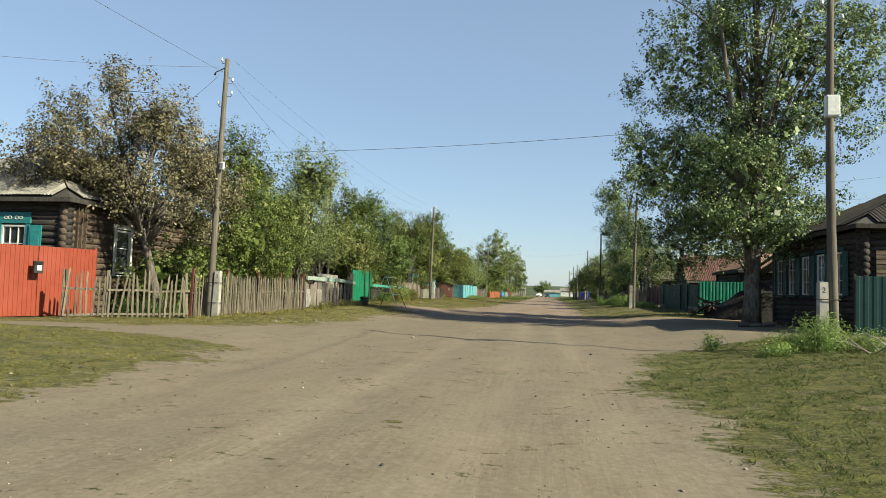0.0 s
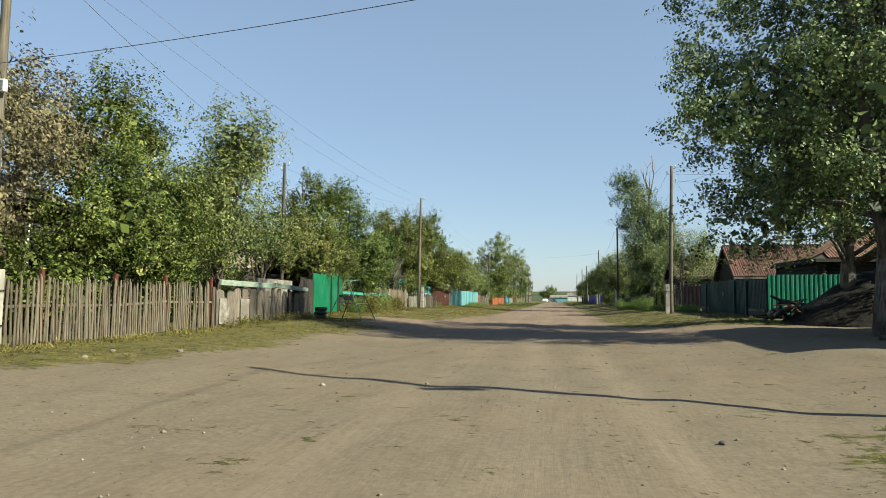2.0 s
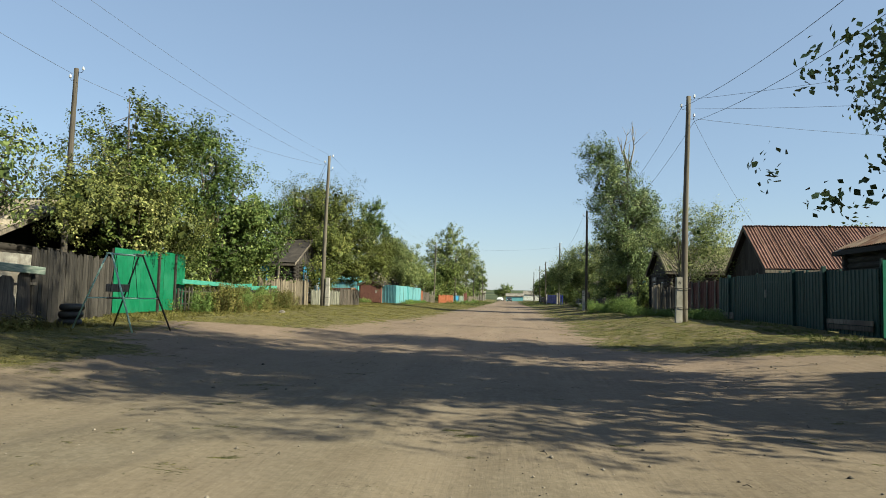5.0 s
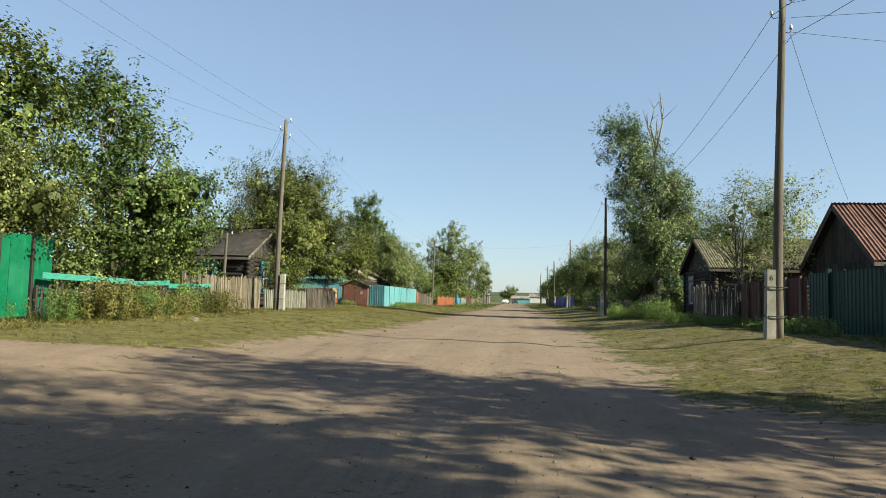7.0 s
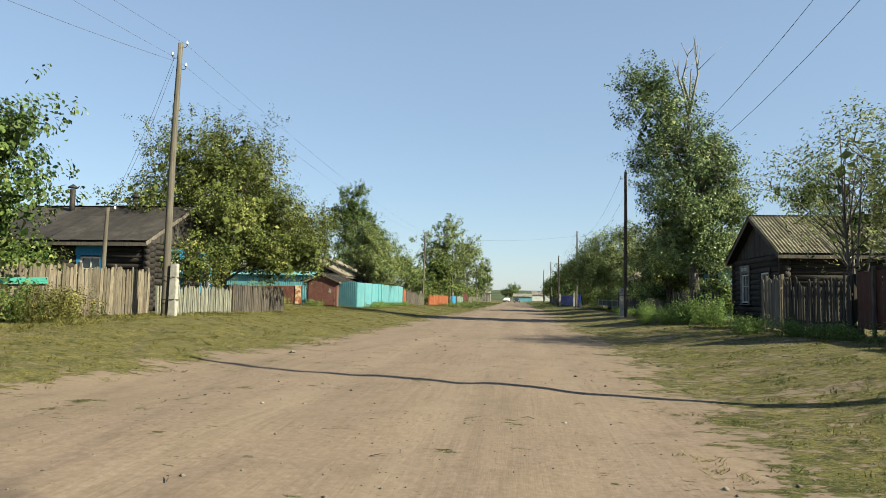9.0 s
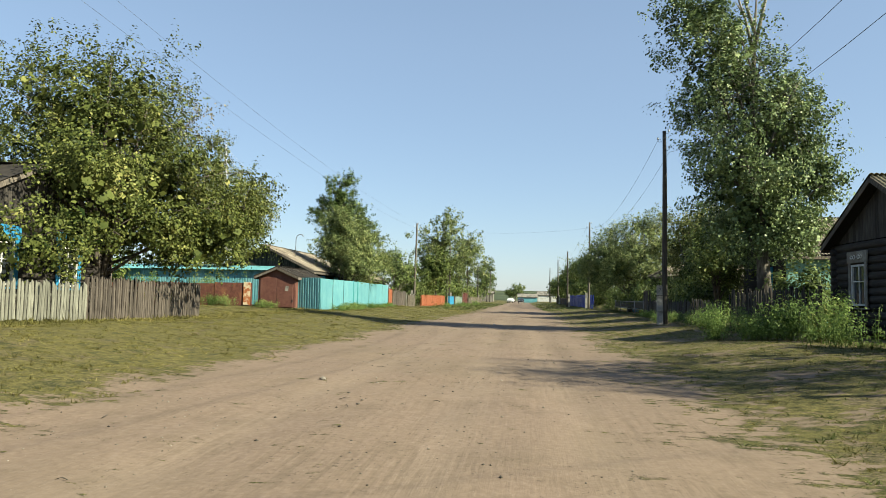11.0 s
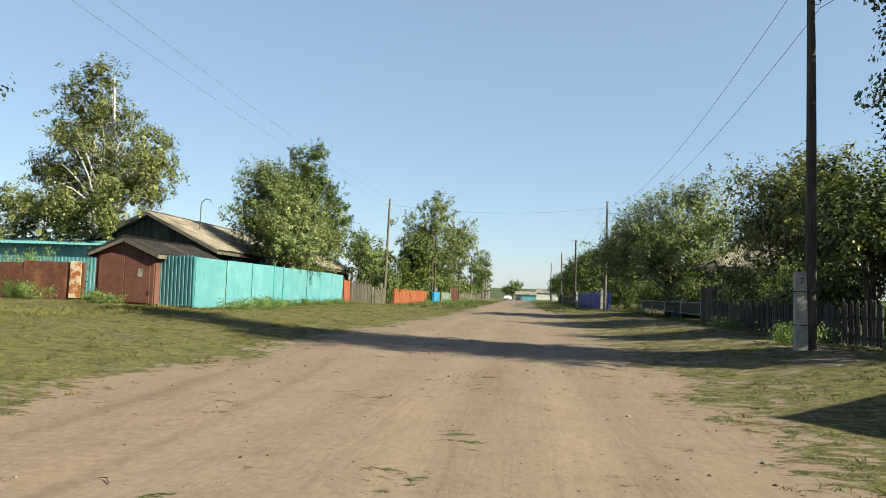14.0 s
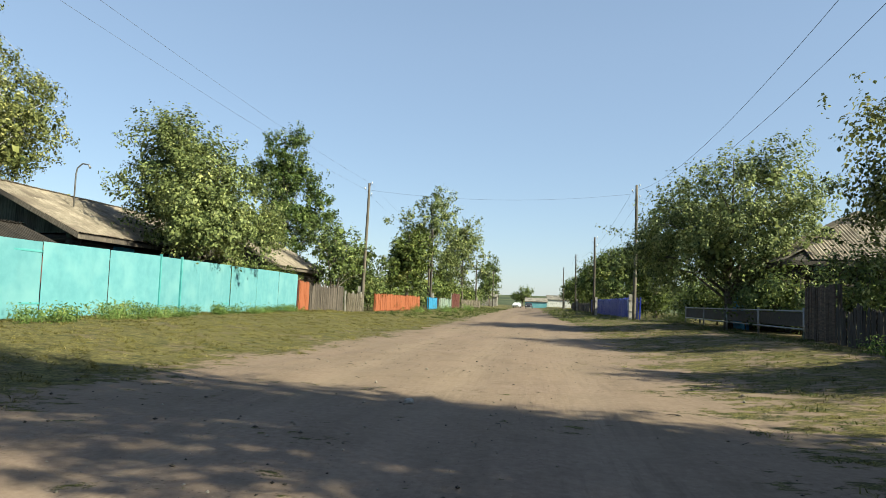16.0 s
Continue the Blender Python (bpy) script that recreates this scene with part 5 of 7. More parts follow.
tree("tall narrow poplar with a bare dead leader above its crown", 9.8, 86.6, 15.2,
     [(-0.4, 0, 6.4, 2.6, 2.6, 3.6), (-1.4, 0, 10.6, 2.5, 2.5, 3.0), (1.3, 0.2, 8.4, 1.9, 2.0, 2.8), (-2.4, 0, 13.0, 1.7, 1.8, 1.8), (0.2, 0, 4.4, 2.5, 2.4, 2.0), (1.5, -0.2, 3.9, 1.4, 1.4, 1.5), (2.0, 0.2, 6.4, 1.5, 1.6, 2.0)],
     LEAF_POP, M_pbark, 0.105, 2600, 28, 0.30, 0.27, (0.2, 0), 34, 71, 0, 0.18, 0.26, bare=3, narrow=0.8)
tree("sparse pale willow with thin bent trunks", 9.6, 67.4, 7.4,
     [(0.4, 0, 4.6, 2.3, 2.7, 1.9), (-0.6, 1.8, 4.2, 1.9, 2.2, 1.6), (0.8, -1.4, 4.4, 1.9, 2.2, 1.8), (1.8, 2.6, 4.2, 2.0, 2.2, 1.6), (0.6, -0.6, 3.0, 2.0, 2.4, 1.3)], LEAF_WILLOW, M_pbark, 0.10, 820, 18, 0.33, 0.07, (-0.3, 0.3), 26, 72, 0.05, 0.35, 0.0, narrow=0.4, fork=4, core=0.04)
tree("spreading apple tree shading a pipe fence", 9.6, 118.0, 9.2,
     [(0, 0, 5.2, 3.6, 4.2, 3.2), (-2.6, 1.0, 4.2, 2.4, 3.0, 2.4), (1.6, -1.6, 6.4, 2.6, 2.8, 2.4), (-0.8, 3.0, 5.6, 2.8, 2.8, 2.4), (-1.0, -1.6, 3.6, 2.2, 2.4, 1.8), (-2.2, 4.2, 3.4, 2.0, 2.4, 1.8), (1.2, -3.4, 4.2, 2.0, 2.0, 2.0)], LEAF_WILLOW, M_bark, 0.12, 2100, 21, 0.3, 0.16, (0, 0), 34, 73, 0, 0.18, 0.08, fork=3)
tree("green orchard tree behind a dark picket fence", 11.6, 104.5, 8.3,
     [(0, 0, 5.0, 2.8, 3.2, 2.8), (0.8, -2.2, 5.0, 2.2, 2.4, 2.4), (1.6, 1.6, 4.4, 2.2, 2.4, 2.4)], LEAF_BIRCH, M_bark, 0.13, 1150, 20, 0.3, 0.15, (0, 0), 26, 74, 0, 0.18, 0.08, fork=3)
tree("garden tree beside a dark house", 10.3, 94.4, 5.4, [(0, 0, 3.3, 1.7, 2.0, 2.0)], LEAF_DARK, M_bark, 0.13, 480, 19, 0.3, 0.12, (0, 0), 14, 75, fork=3)


# ---- houses ----
def hip_roof(house, x0, x1, y0, y1, eave, ridge, material, wave=True, over=0.45, pitch=0.15, depth=0.04, seed=1, along_x=True):
    """Eaves with overhang, four slopes; the ridge runs along the longer side."""
    a, b, c, d = x0 - over, x1 + over, y0 - over, y1 + over
    run = min(b - a, d - c) / 2
    if d - c >= b - a:
        r0, r1 = (((a + b) / 2, c + run, ridge), ((a + b) / 2, d - run, ridge))
        faces = [((a, c, eave), (b, c, eave), r0, r0), ((b, c, eave), (b, d, eave), r0, r1), ((b, d, eave), (a, d, eave), r1, r1), ((a, d, eave), (a, c, eave), r1, r0)]
    else:
        r0, r1 = ((a + run, (c + d) / 2, ridge), (b - run, (c + d) / 2, ridge))
        faces = [((a, c, eave), (b, c, eave), r0, r1), ((b, c, eave), (b, d, eave), r1, r1), ((b, d, eave), (a, d, eave), r1, r0), ((a, d, eave), (a, c, eave), r0, r0)]
    for k, (p0, p1, q0, q1) in enumerate(faces):
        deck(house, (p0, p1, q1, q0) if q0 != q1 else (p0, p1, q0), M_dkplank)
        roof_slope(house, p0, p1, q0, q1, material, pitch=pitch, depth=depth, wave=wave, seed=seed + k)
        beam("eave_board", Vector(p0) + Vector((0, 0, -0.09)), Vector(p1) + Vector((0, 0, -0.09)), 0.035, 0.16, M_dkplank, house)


def gable_roof(house, x0, x1, y0, y1, eave, ridge, material, axis="x", over=0.4, wave=True, pitch=0.15, depth=0.04, seed=1, sw=1.1, ends=None):
    ends = over if ends is None else ends
    ox, oy = (ends, over) if axis == "x" else (over, ends)
    a, b, c, d = x0 - ox, x1 + ox, y0 - oy, y1 + oy
    if axis == "x":
        m = (c + d) / 2
        faces = [((a, c, eave), (b, c, eave), (a, m, ridge), (b, m, ridge)), ((b, d, eave), (a, d, eave), (b, m, ridge), (a, m, ridge))]
    else:
        m = (a + b) / 2
        faces = [((b, c, eave), (b, d, eave), (m, c, ridge), (m, d, ridge)), ((a, d, eave), (a, c, eave), (m, d, ridge), (m, c, ridge))]
    for k, (p0, p1, q0, q1) in enumerate(faces):
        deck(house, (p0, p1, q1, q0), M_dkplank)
        roof_slope(house, p0, p1, q0, q1, material, pitch=pitch, depth=depth, wave=wave, seed=seed + k, sw=sw)
        for u, v in ((p0, q0), (p1, q1)):
            beam("barge_board", Vector(u) + Vector((0, 0, -0.06)), Vector(v) + Vector((0, 0, -0.06)), 0.03, 0.16, M_plank, house)
        beam("eave_board", Vector(p0) + Vector((0, 0, -0.09)), Vector(p1) + Vector((0, 0, -0.09)), 0.03, 0.14, M_plank, house)


def chimney_pipe(house, x, y, z, h=0.9):
    c = put("chimney", tubes_data("chimney", [([(0, 0, -0.5), (0, 0, h)], [0.12, 0.12], 10)], M_dkmetal), house, pose(x, y, z), "sheet-iron stove pipe")
    put("cap", tubes_data("cap", [([(0, 0, h + 0.06), (0, 0, h + 0.1), (0, 0, h + 0.24)], [0.22, 0.22, 0.03], 10)], M_dkmetal), c)


def house_at(label, x, y):
    return tagged(empty("house", x, y), label, "house", "log houses along the street")


# log house behind the red fence
h1 = house_at("log house with a grey slate hip roof and white windows", -17.3, 23.5)
w_side = [(2.75, 3.7, 1.6, 3.35), (8.4, 9.35, 1.6, 3.35)]
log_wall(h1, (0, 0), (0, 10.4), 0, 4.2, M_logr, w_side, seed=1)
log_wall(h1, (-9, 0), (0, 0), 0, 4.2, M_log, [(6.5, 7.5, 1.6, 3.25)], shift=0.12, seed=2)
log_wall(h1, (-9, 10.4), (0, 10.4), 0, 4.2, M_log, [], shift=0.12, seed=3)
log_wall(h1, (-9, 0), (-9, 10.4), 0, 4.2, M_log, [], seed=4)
for s0, s1, z0, z1 in w_side:
    window(h1, 0.1, (s0 + s1) / 2, z0, s1 - s0, z1 - z0, 90, 0.14, M_white, None, (1, 2), label="tall white-framed window with a single transom")
window(h1, -2.0, -0.1, 1.6, 1.0, 1.65, 0, 0.16, M_shut, M_shut, (3, 2), header=True, carving=True, label="white window with carved teal casing and open shutters")
for dx in (0.0, 0.22, 0.46):
    beam("corner_board", (0.17, 0.35 + dx, 0.1), (0.17, 0.35 + dx, 4.1), 0.16, 0.03, M_logr, h1)
hip_roof(h1, -9, 0, 0, 10.4, 4.25, 7.0, M_slate, seed=1)

# dark house beside the poplar
h2 = house_at("dark log house with teal shutters and hip roof", 11.5, 28.1)
w2 = [(c - 0.42, c + 0.42, 1.45, 3.15) for c in (1.8, 3.5, 5.2, 6.9, 8.5)]
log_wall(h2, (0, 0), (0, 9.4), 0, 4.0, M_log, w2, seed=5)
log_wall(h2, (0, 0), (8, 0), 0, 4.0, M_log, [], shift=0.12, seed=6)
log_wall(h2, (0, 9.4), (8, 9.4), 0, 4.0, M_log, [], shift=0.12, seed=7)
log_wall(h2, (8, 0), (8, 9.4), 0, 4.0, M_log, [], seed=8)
for s0, s1, z0, z1 in w2:
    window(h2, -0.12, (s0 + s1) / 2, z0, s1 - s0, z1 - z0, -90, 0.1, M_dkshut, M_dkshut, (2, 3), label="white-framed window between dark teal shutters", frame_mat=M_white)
for k in range(7):
    beam("wall_board", (0.35, -0.17, 2.0 + 0.17 * k), (3.4, -0.17, 2.0 + 0.17 * k), 0.03, 0.15, M_logr, h2, "brown cladding board")
hip_roof(h2, 0, 8, 0, 9.4, 4.05, 6.3, M_rubroof, wave=True, seed=2)

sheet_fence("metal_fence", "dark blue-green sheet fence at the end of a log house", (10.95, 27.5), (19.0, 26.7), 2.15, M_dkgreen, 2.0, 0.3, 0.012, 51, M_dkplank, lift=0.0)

# low log house with brown roofing
h3 = house_at("low dark log house with brown roofing and blue window", -14.9, 73.6)
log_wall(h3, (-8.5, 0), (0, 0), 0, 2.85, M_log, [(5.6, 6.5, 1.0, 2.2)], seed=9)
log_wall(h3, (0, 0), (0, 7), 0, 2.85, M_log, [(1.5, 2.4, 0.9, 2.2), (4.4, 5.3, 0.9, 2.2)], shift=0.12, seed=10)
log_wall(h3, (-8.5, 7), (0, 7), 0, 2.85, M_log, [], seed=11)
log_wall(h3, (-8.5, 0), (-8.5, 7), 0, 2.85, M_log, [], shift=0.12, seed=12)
window(h3, -2.45, -0.1, 1.0, 0.9, 1.2, 0, 0.16, M_winblue, None, (2, 2), header=True, label="white window in a bright blue casing")
for c in (1.95, 4.85):
    window(h3, 0.12, c, 0.9, 0.9, 1.3, 90, 0.16, M_winblue, None, (2, 2), header=True, label="white window in a bright blue casing")
gable_wall(h3, (0, 0), (0, 7), 2.85, 4.6, M_dkplank, seed=12)
gable_wall(h3, (-8.5, 0), (-8.5, 7), 2.85, 4.6, M_dkplank, seed=13)
gable_roof(h3, -8.5, 0, 0, 7, 2.8, 4.7, M_rubroof, "x", 0.45, wave=False, pitch=1.1, depth=0.008, seed=3, ends=0.12)
chimney_pipe(h3, -5.6, 3.0, 4.6)
chimney_pipe(h3, -2.6, 3.2, 4.5, 0.6)

# tan-roofed house beyond the turquoise fence
h4 = house_at("dark log house with a tan slate gable roof", -18.4, 105.6)
log_wall(h4, (-3.4, 0), (3.2, 0), 0, 2.5, M_log, [], seed=13)
log_wall(h4, (3.2, 0), (3.2, 11), 0, 2.5, M_log, [(2.2, 3.1, 0.9, 2.0), (6, 6.9, 0.9, 2.0)], shift=0.12, seed=14)
log_wall(h4, (-3.4, 0), (-3.4, 11), 0, 2.5, M_log, [], shift=0.12, seed=15)
log_wall(h4, (-3.4, 11), (3.2, 11), 0, 2.5, M_log, [], seed=16)
for c in (2.65, 6.45):
    window(h4, 3.32, c, 0.9, 0.9, 1.1, 90, 0.14, M_winblue, None, (2, 2), label="white window in a blue casing")
gable_wall(h4, (-3.4, 0), (3.2, 0), 2.5, 4.15, M_dkplank, seed=1)
gable_wall(h4, (-3.4, 10.9), (3.2, 10.9), 2.5, 4.15, M_dkplank, seed=2)
gable_roof(h4, -3.4, 3.2, 0, 11, 2.45, 4.3, M_slate_tan, "y", 0.5, seed=4)
mast = put("street_lamp_bracket", tubes_data("street_lamp_bracket", [([(0, 0, 0), (0, 0, 1.3), (0.05, 0, 1.55), (0.25, 0, 1.72), (0.5, 0, 1.68), (0.58, 0, 1.55)], [0.03] * 5 + [0.05], 6)], M_steel), h4, pose(1.2, 2.6, 3.7), "curved galvanised pipe on the roof")

h5 = house_at("small grey log house with a slate roof", -18.2, 124.0)
for (a, b, sh, sd) in (((-3, 0), (3, 0), 0, 17), ((3, 0), (3, 8), 0.12, 18), ((-3, 0), (-3, 8), 0.12, 19), ((-3, 8), (3, 8), 0, 20)):
    log_wall(h5, a, b, 0, 2.6, M_log, [], shift=sh, seed=sd)
gable_wall(h5, (-3, 0), (3, 0), 2.6, 4.3, M_dkplank, seed=3)
gable_roof(h5, -3, 3, 0, 8, 2.55, 4.5, M_slate_tan, "y", 0.45, seed=5)

# shed with a rust-red roof behind the dark green gates
h6 = tagged(empty("shed", 11.9, 61.0), "dark timber shed with rust-red sheet gable roof", "shed")
for (a, b) in (((0, 0), (0, 5.2)), ((0, 0), (7.5, 0)), ((7.5, 0), (7.5, 5.2)), ((0, 5.2), (7.5, 5.2))):
    L, tn = along(a, b)
    for i in range(int(L / 0.18)):
        put("wall_board", box_data(0.172, 0.03, 2.45, M_dkplank, 0.004, "wall_board"), h6, Matrix.Translation((*point_on(a, b, 0.09 + i * 0.18), 0)) @ pose(0, 0, 0, 0, 0, tn))
gable_wall(h6, (0, 0), (0, 5.2), 2.45, 4.45, M_dkplank, seed=4)
gable_wall(h6, (7.5, 0), (7.5, 5.2), 2.45, 4.45, M_dkplank, seed=5)
gable_roof(h6, 0, 7.5, 0, 5.2, 2.35, 4.6, M_rustroof, "x", 0.3, wave=False, seed=6, sw=0.55)

h11 = house_at("weathered house with a stained rusty tan roof behind green gates", 13.1, 49.6)
for (a, b, sh, sd) in (((0, 0), (0, 6.4), 0, 61), ((0, 0), (7, 0), 0.12, 62), ((0, 6.4), (7, 6.4), 0.12, 63), ((7, 0), (7, 6.4), 0, 64)):
    log_wall(h11, a, b, 0, 2.9, M_log, [], shift=sh, seed=sd)
hip_roof(h11, 0, 7, 0, 6.4, 2.9, 4.75, M_rusttan, seed=13)

h7 = house_at("dark log house with a weathered slate gable roof", 10.8, 75.8)
log_wall(h7, (0, 0), (0, 6.0), 0, 2.95, M_log, [(1.3, 2.2, 0.9, 2.2), (3.9, 4.8, 0.9, 2.2)], seed=21)
log_wall(h7, (0, 0), (8, 0), 0, 2.95, M_log, [], shift=0.12, seed=22)
log_wall(h7, (0, 6.0), (8, 6.0), 0, 2.95, M_log, [], shift=0.12, seed=23)
log_wall(h7, (8, 0), (8, 6.0), 0, 2.95, M_log, [], seed=24)
window(h7, -0.12, 1.75, 0.9, 0.9, 1.3, -90, 0.12, M_dkplank, None, (2, 2), label="window in a dark wooden casing")
window(h7, -0.12, 4.35, 0.9, 0.9, 1.3, -90, 0.14, M_plaster, None, (2, 2), header=True, carving=True, label="window in a carved whitewashed casing")
gable_wall(h7, (0, 0), (0, 6.0), 2.95, 4.6, M_dkplank, seed=6)
gable_wall(h7, (8, 0), (8, 6.0), 2.95, 4.6, M_dkplank, seed=7)
gable_roof(h7, 0, 8, 0, 6.0, 2.85, 4.72, M_moss, "x", 0.4, seed=7)

h8 = house_at("small house with pale turquoise boarded front under trees", 12.5, 91.0)
slab_wall(h8, (0, 0), (6, 0), 0, 3.3, M_ltteal, 0.16)
slab_wall(h8, (0, 0.1), (0, 5.9), 0, 3.3, M_log, 0.16)
slab_wall(h8, (6, 0.1), (6, 5.9), 0, 3.3, M_log, 0.16)
slab_wall(h8, (0, 6), (6, 6), 0, 3.3, M_log, 0.16)
window(h8, -0.09, 2.0, 1.2, 0.9, 1.3, -90, 0.16, M_winblue, None, (2, 2), label="window in a blue casing under trees")
gable_wall(h8, (0, 0), (0, 6), 3.3, 5.1, M_dkplank, seed=8)
gable_wall(h8, (6, 0), (6, 6), 3.3, 5.1, M_dkplank, seed=14)
gable_roof(h8, 0, 6, 0, 6, 3.2, 5.3, M_slate_tan, "x", 0.4, seed=8)

h9 = house_at("house with a tan slate hip roof behind an orchard tree", 10.8, 113.0)
for (a, b, sh, sd) in (((0, 0), (0, 8), 0, 29), ((0, 0), (8, 0), 0.12, 30), ((0, 8), (8, 8), 0.12, 31), ((8, 0), (8, 8), 0, 32)):
    log_wall(h9, a, b, 0, 2.9, M_log, [], shift=sh, seed=sd)
hip_roof(h9, 0, 8, 0, 8, 2.9, 5.5, M_slate_tan, seed=9)


# ---- fences and gates of the left side ----
sheet_fence("metal_fence", "bright red profiled-sheet fence with a black letter box", (-18.9, 18.4), (-16.4, 24.1), 2.4, M_red, 2.1, 0.145, 0.016, 2, lift=0.02)
mb = tagged(empty("mail_box", -17.12, 21.98, gz(-17.1, 21.9) + 1.5, 64.3), "black metal letter box hung on a red fence", "mailbox")
mb.matrix_basis = mb.matrix_basis @ pose(0, -0.1, 0)
put("body", box_data(0.3, 0.13, 0.42, M_black, 0.015, "body"), mb)
put("flap", box_data(0.26, 0.03, 0.1, M_black, 0.006, "flap"), mb, pose(0, -0.07, 0.3, 12))
put("notice", box_data(0.15, 0.006, 0.17, M_boxw, 0.001, "notice"), mb, pose(0.02, -0.069, 0.1), "white paper notice")
board_fence("picket_fence", "old grey picket fence with gaps and leaning pickets", (-16.0, 21.9), (-12.85, 24.45), 1.5, M_picket, 0.065, 0.085, 0.022, 3.0, 11, (0.12, 0.95), 1.3, None, 0.1, 0.06)
board_fence("picket_fence", "dense grey picket fence hung between rusty red posts", (-12.85, 24.7), (-12.45, 35.2), 1.55, M_picket, 0.06, 0.035, 0.022, 2.0, 12, (0.95,), 2.5, M_redpost, 0.06, 0.02, post_h=0.28)


def plank_fence():
    f = board_fence("plank_fence", "patched fence of wide grey planks under a faded aqua cap board", (-12.75, 36.0), (-12.65, 44.8), 1.38, M_plank, 0.55, 0.13, 0.025, 1.0, 13, (0.3, 1.1), 1.75, M_dkplank, 0.05, 0.0, "plank", 0.1)
    z = lambda s: gz(-12.7, 36 + s) - f.location.z
    beam("cap_board", (0.1, -0.1, z(0.1) + 1.68), (5.0, -0.1, z(5) + 1.58), 0.12, 0.22, M_aqua, f, "faded aqua cap board")
    beam("cap_board", (4.9, -0.13, z(4.9) + 1.62), (8.9, -0.13, z(8.9) + 1.46), 0.1, 0.2, M_aqua, f, "faded aqua cap board")
    for s in (0.5, 2.2):
        put("patch_board", box_data(0.75, 0.02, 0.95, M_plaster, 0.01, "patch_board"), f, pose(s, -0.075, z(s) + 0.12, 0, 1.0, 0), "whitewashed board patch")
    return f


plank_fence()
board_fence("plank_gate", "tall dark plank gate beside a green metal gate", (-12.9, 45.0), (-14.6, 51.4), 2.05, M_dkplank, 0.22, 0.015, 0.025, 0.6, 14, (0.4, 1.6), 2.1, M_dkplank, 0.02, 0.0, "plank", 0.05)
gg = sheet_fence("metal_gate", "emerald green sheet-metal yard gate with dark posts", (-14.65, 51.6), (-14.5, 56.8), 2.42, M_green, 1.75, 0.6, 0.008, 3, M_dkmetal, lift=0.08)
for s in (3.0, 4.3):
    put("gate_post", box_data(0.09, 0.12, 2.5, M_dkmetal, 0.01, "gate_post"), gg, pose(s, -0.03, 0))
fl = board_fence("low_fence", "low weathered board fence under a turquoise top board", (-14.3, 56.0), (-13.45, 65.6), 1.0, M_dkplank, 0.12, 0.14, 0.022, 1.5, 15, (0.3, 0.85), 2.4, M_dkplank, 0.05, 0.0, "plank", 0.0)
for s0, z0, s1, z1 in ((0.0, 1.30, 4.3, 1.22), (4.25, 1.15, 6.5, 1.25), (6.45, 1.12, 9.6, 1.2)):
    beam("top_board", (s0, -0.09, z0), (s1, -0.09, z1), 0.05, 0.19, M_aqua2, fl, "turquoise top board")
board_fence("plank_fence", "tall weathered grey-brown plank fence with gate", (-13.65, 63.6), (-13.0, 70.4), 1.55, M_brnplank, 0.15, 0.012, 0.025, 0.8, 16, (0.4, 1.35), 1.9, M_plank, 0.04, 0.0, "plank", 0.15)
board_fence("picket_fence", "low grey picket fence round a front garden", (-12.7, 70.6), (-12.35, 76.0), 1.02, M_palefence, 0.085, 0.03, 0.022, 1.0, 17, (0.7,), 1.8, M_palefence, 0.03, 0.0, post_h=0.02)
board_fence("picket_fence", "low dark brown picket fence round a front garden", (-12.35, 76.1), (-12.6, 83.4), 1.26, M_dkbrn, 0.085, 0.03, 0.022, 1.0, 18, (0.2, 0.95), 1.8, M_dkbrn, 0.03, 0.0, post_h=0.02)
board_fence("picket_fence", "dark picket return of a garden fence", (-12.7, 83.4), (-17.5, 83.6), 1.26, M_dkbrn, 0.085, 0.03, 0.022, 1.0, 19, (0.2, 0.95), 1.8, M_dkbrn, 0.03, 0.0, post_h=0.02)
rf = sheet_fence("rusty_fence", "rusty brown sheet-iron fence with uneven top edge", (-31.0, 94.5), (-15.9, 96.7), 1.36, M_rust, 2.05, 0.9, 0.008, 4, M_rust, lift=0.05, top_drop=0.16)
put("gate_leaf", box_data(0.42, 0.03, 1.35, M_peel, 0.01, "gate_leaf"), rf, pose(15.0, -0.06, 0.1), "bent sheet with peeling white paint over rust")

# brown sheet-metal garage
gar = tagged(empty("garage", -14.4, 96.9), "small brown painted sheet-metal garage with a gable roof", "shed")
slab_wall(gar, (-1.15, 0.0), (1.15, 0.0), 0, 1.85, M_brown, 0.05)
slab_wall(gar, (-1.15, 0.06), (-1.15, 5.0), 0, 1.85, M_brown, 0.05)
slab_wall(gar, (1.15, 0.06), (1.15, 5.0), 0, 1.85, M_brown, 0.05)
slab_wall(gar, (-1.15, 5.0), (1.15, 5.0), 0, 1.85, M_brown, 0.05)
gable_wall(gar, (-1.15, -0.02), (1.15, -0.02), 1.85, 2.35, M_brown, 0.04, 0.5, "gable_sheet")
for k in (-1, 1):
    dr = put("door_leaf", box_data(1.0, 0.03, 1.75, M_brown, 0.008, "door_leaf"), gar, pose(k * 0.51, -0.05, 0.04), "")
    put("hinge", box_data(0.05, 0.04, 0.16, M_dkmetal, 0.004, "hinge"), dr, pose(k * 0.48, -0.02, 0.3))
# A plain white patch stands in for the scribbled mark on the door.
put("door_leaf_patch", box_data(0.2, 0.004, 0.3, M_plaster, 0.001, "door_leaf_patch"), gar, pose(0.62, -0.069, 1.0, 0, 8, 0), "plain white patch in place of a scribbled mark")
gable_roof(gar, -1.15, 1.15, 0, 5.0, 1.84, 2.42, M_rubroof, "y", 0.22, wave=False, seed=11)

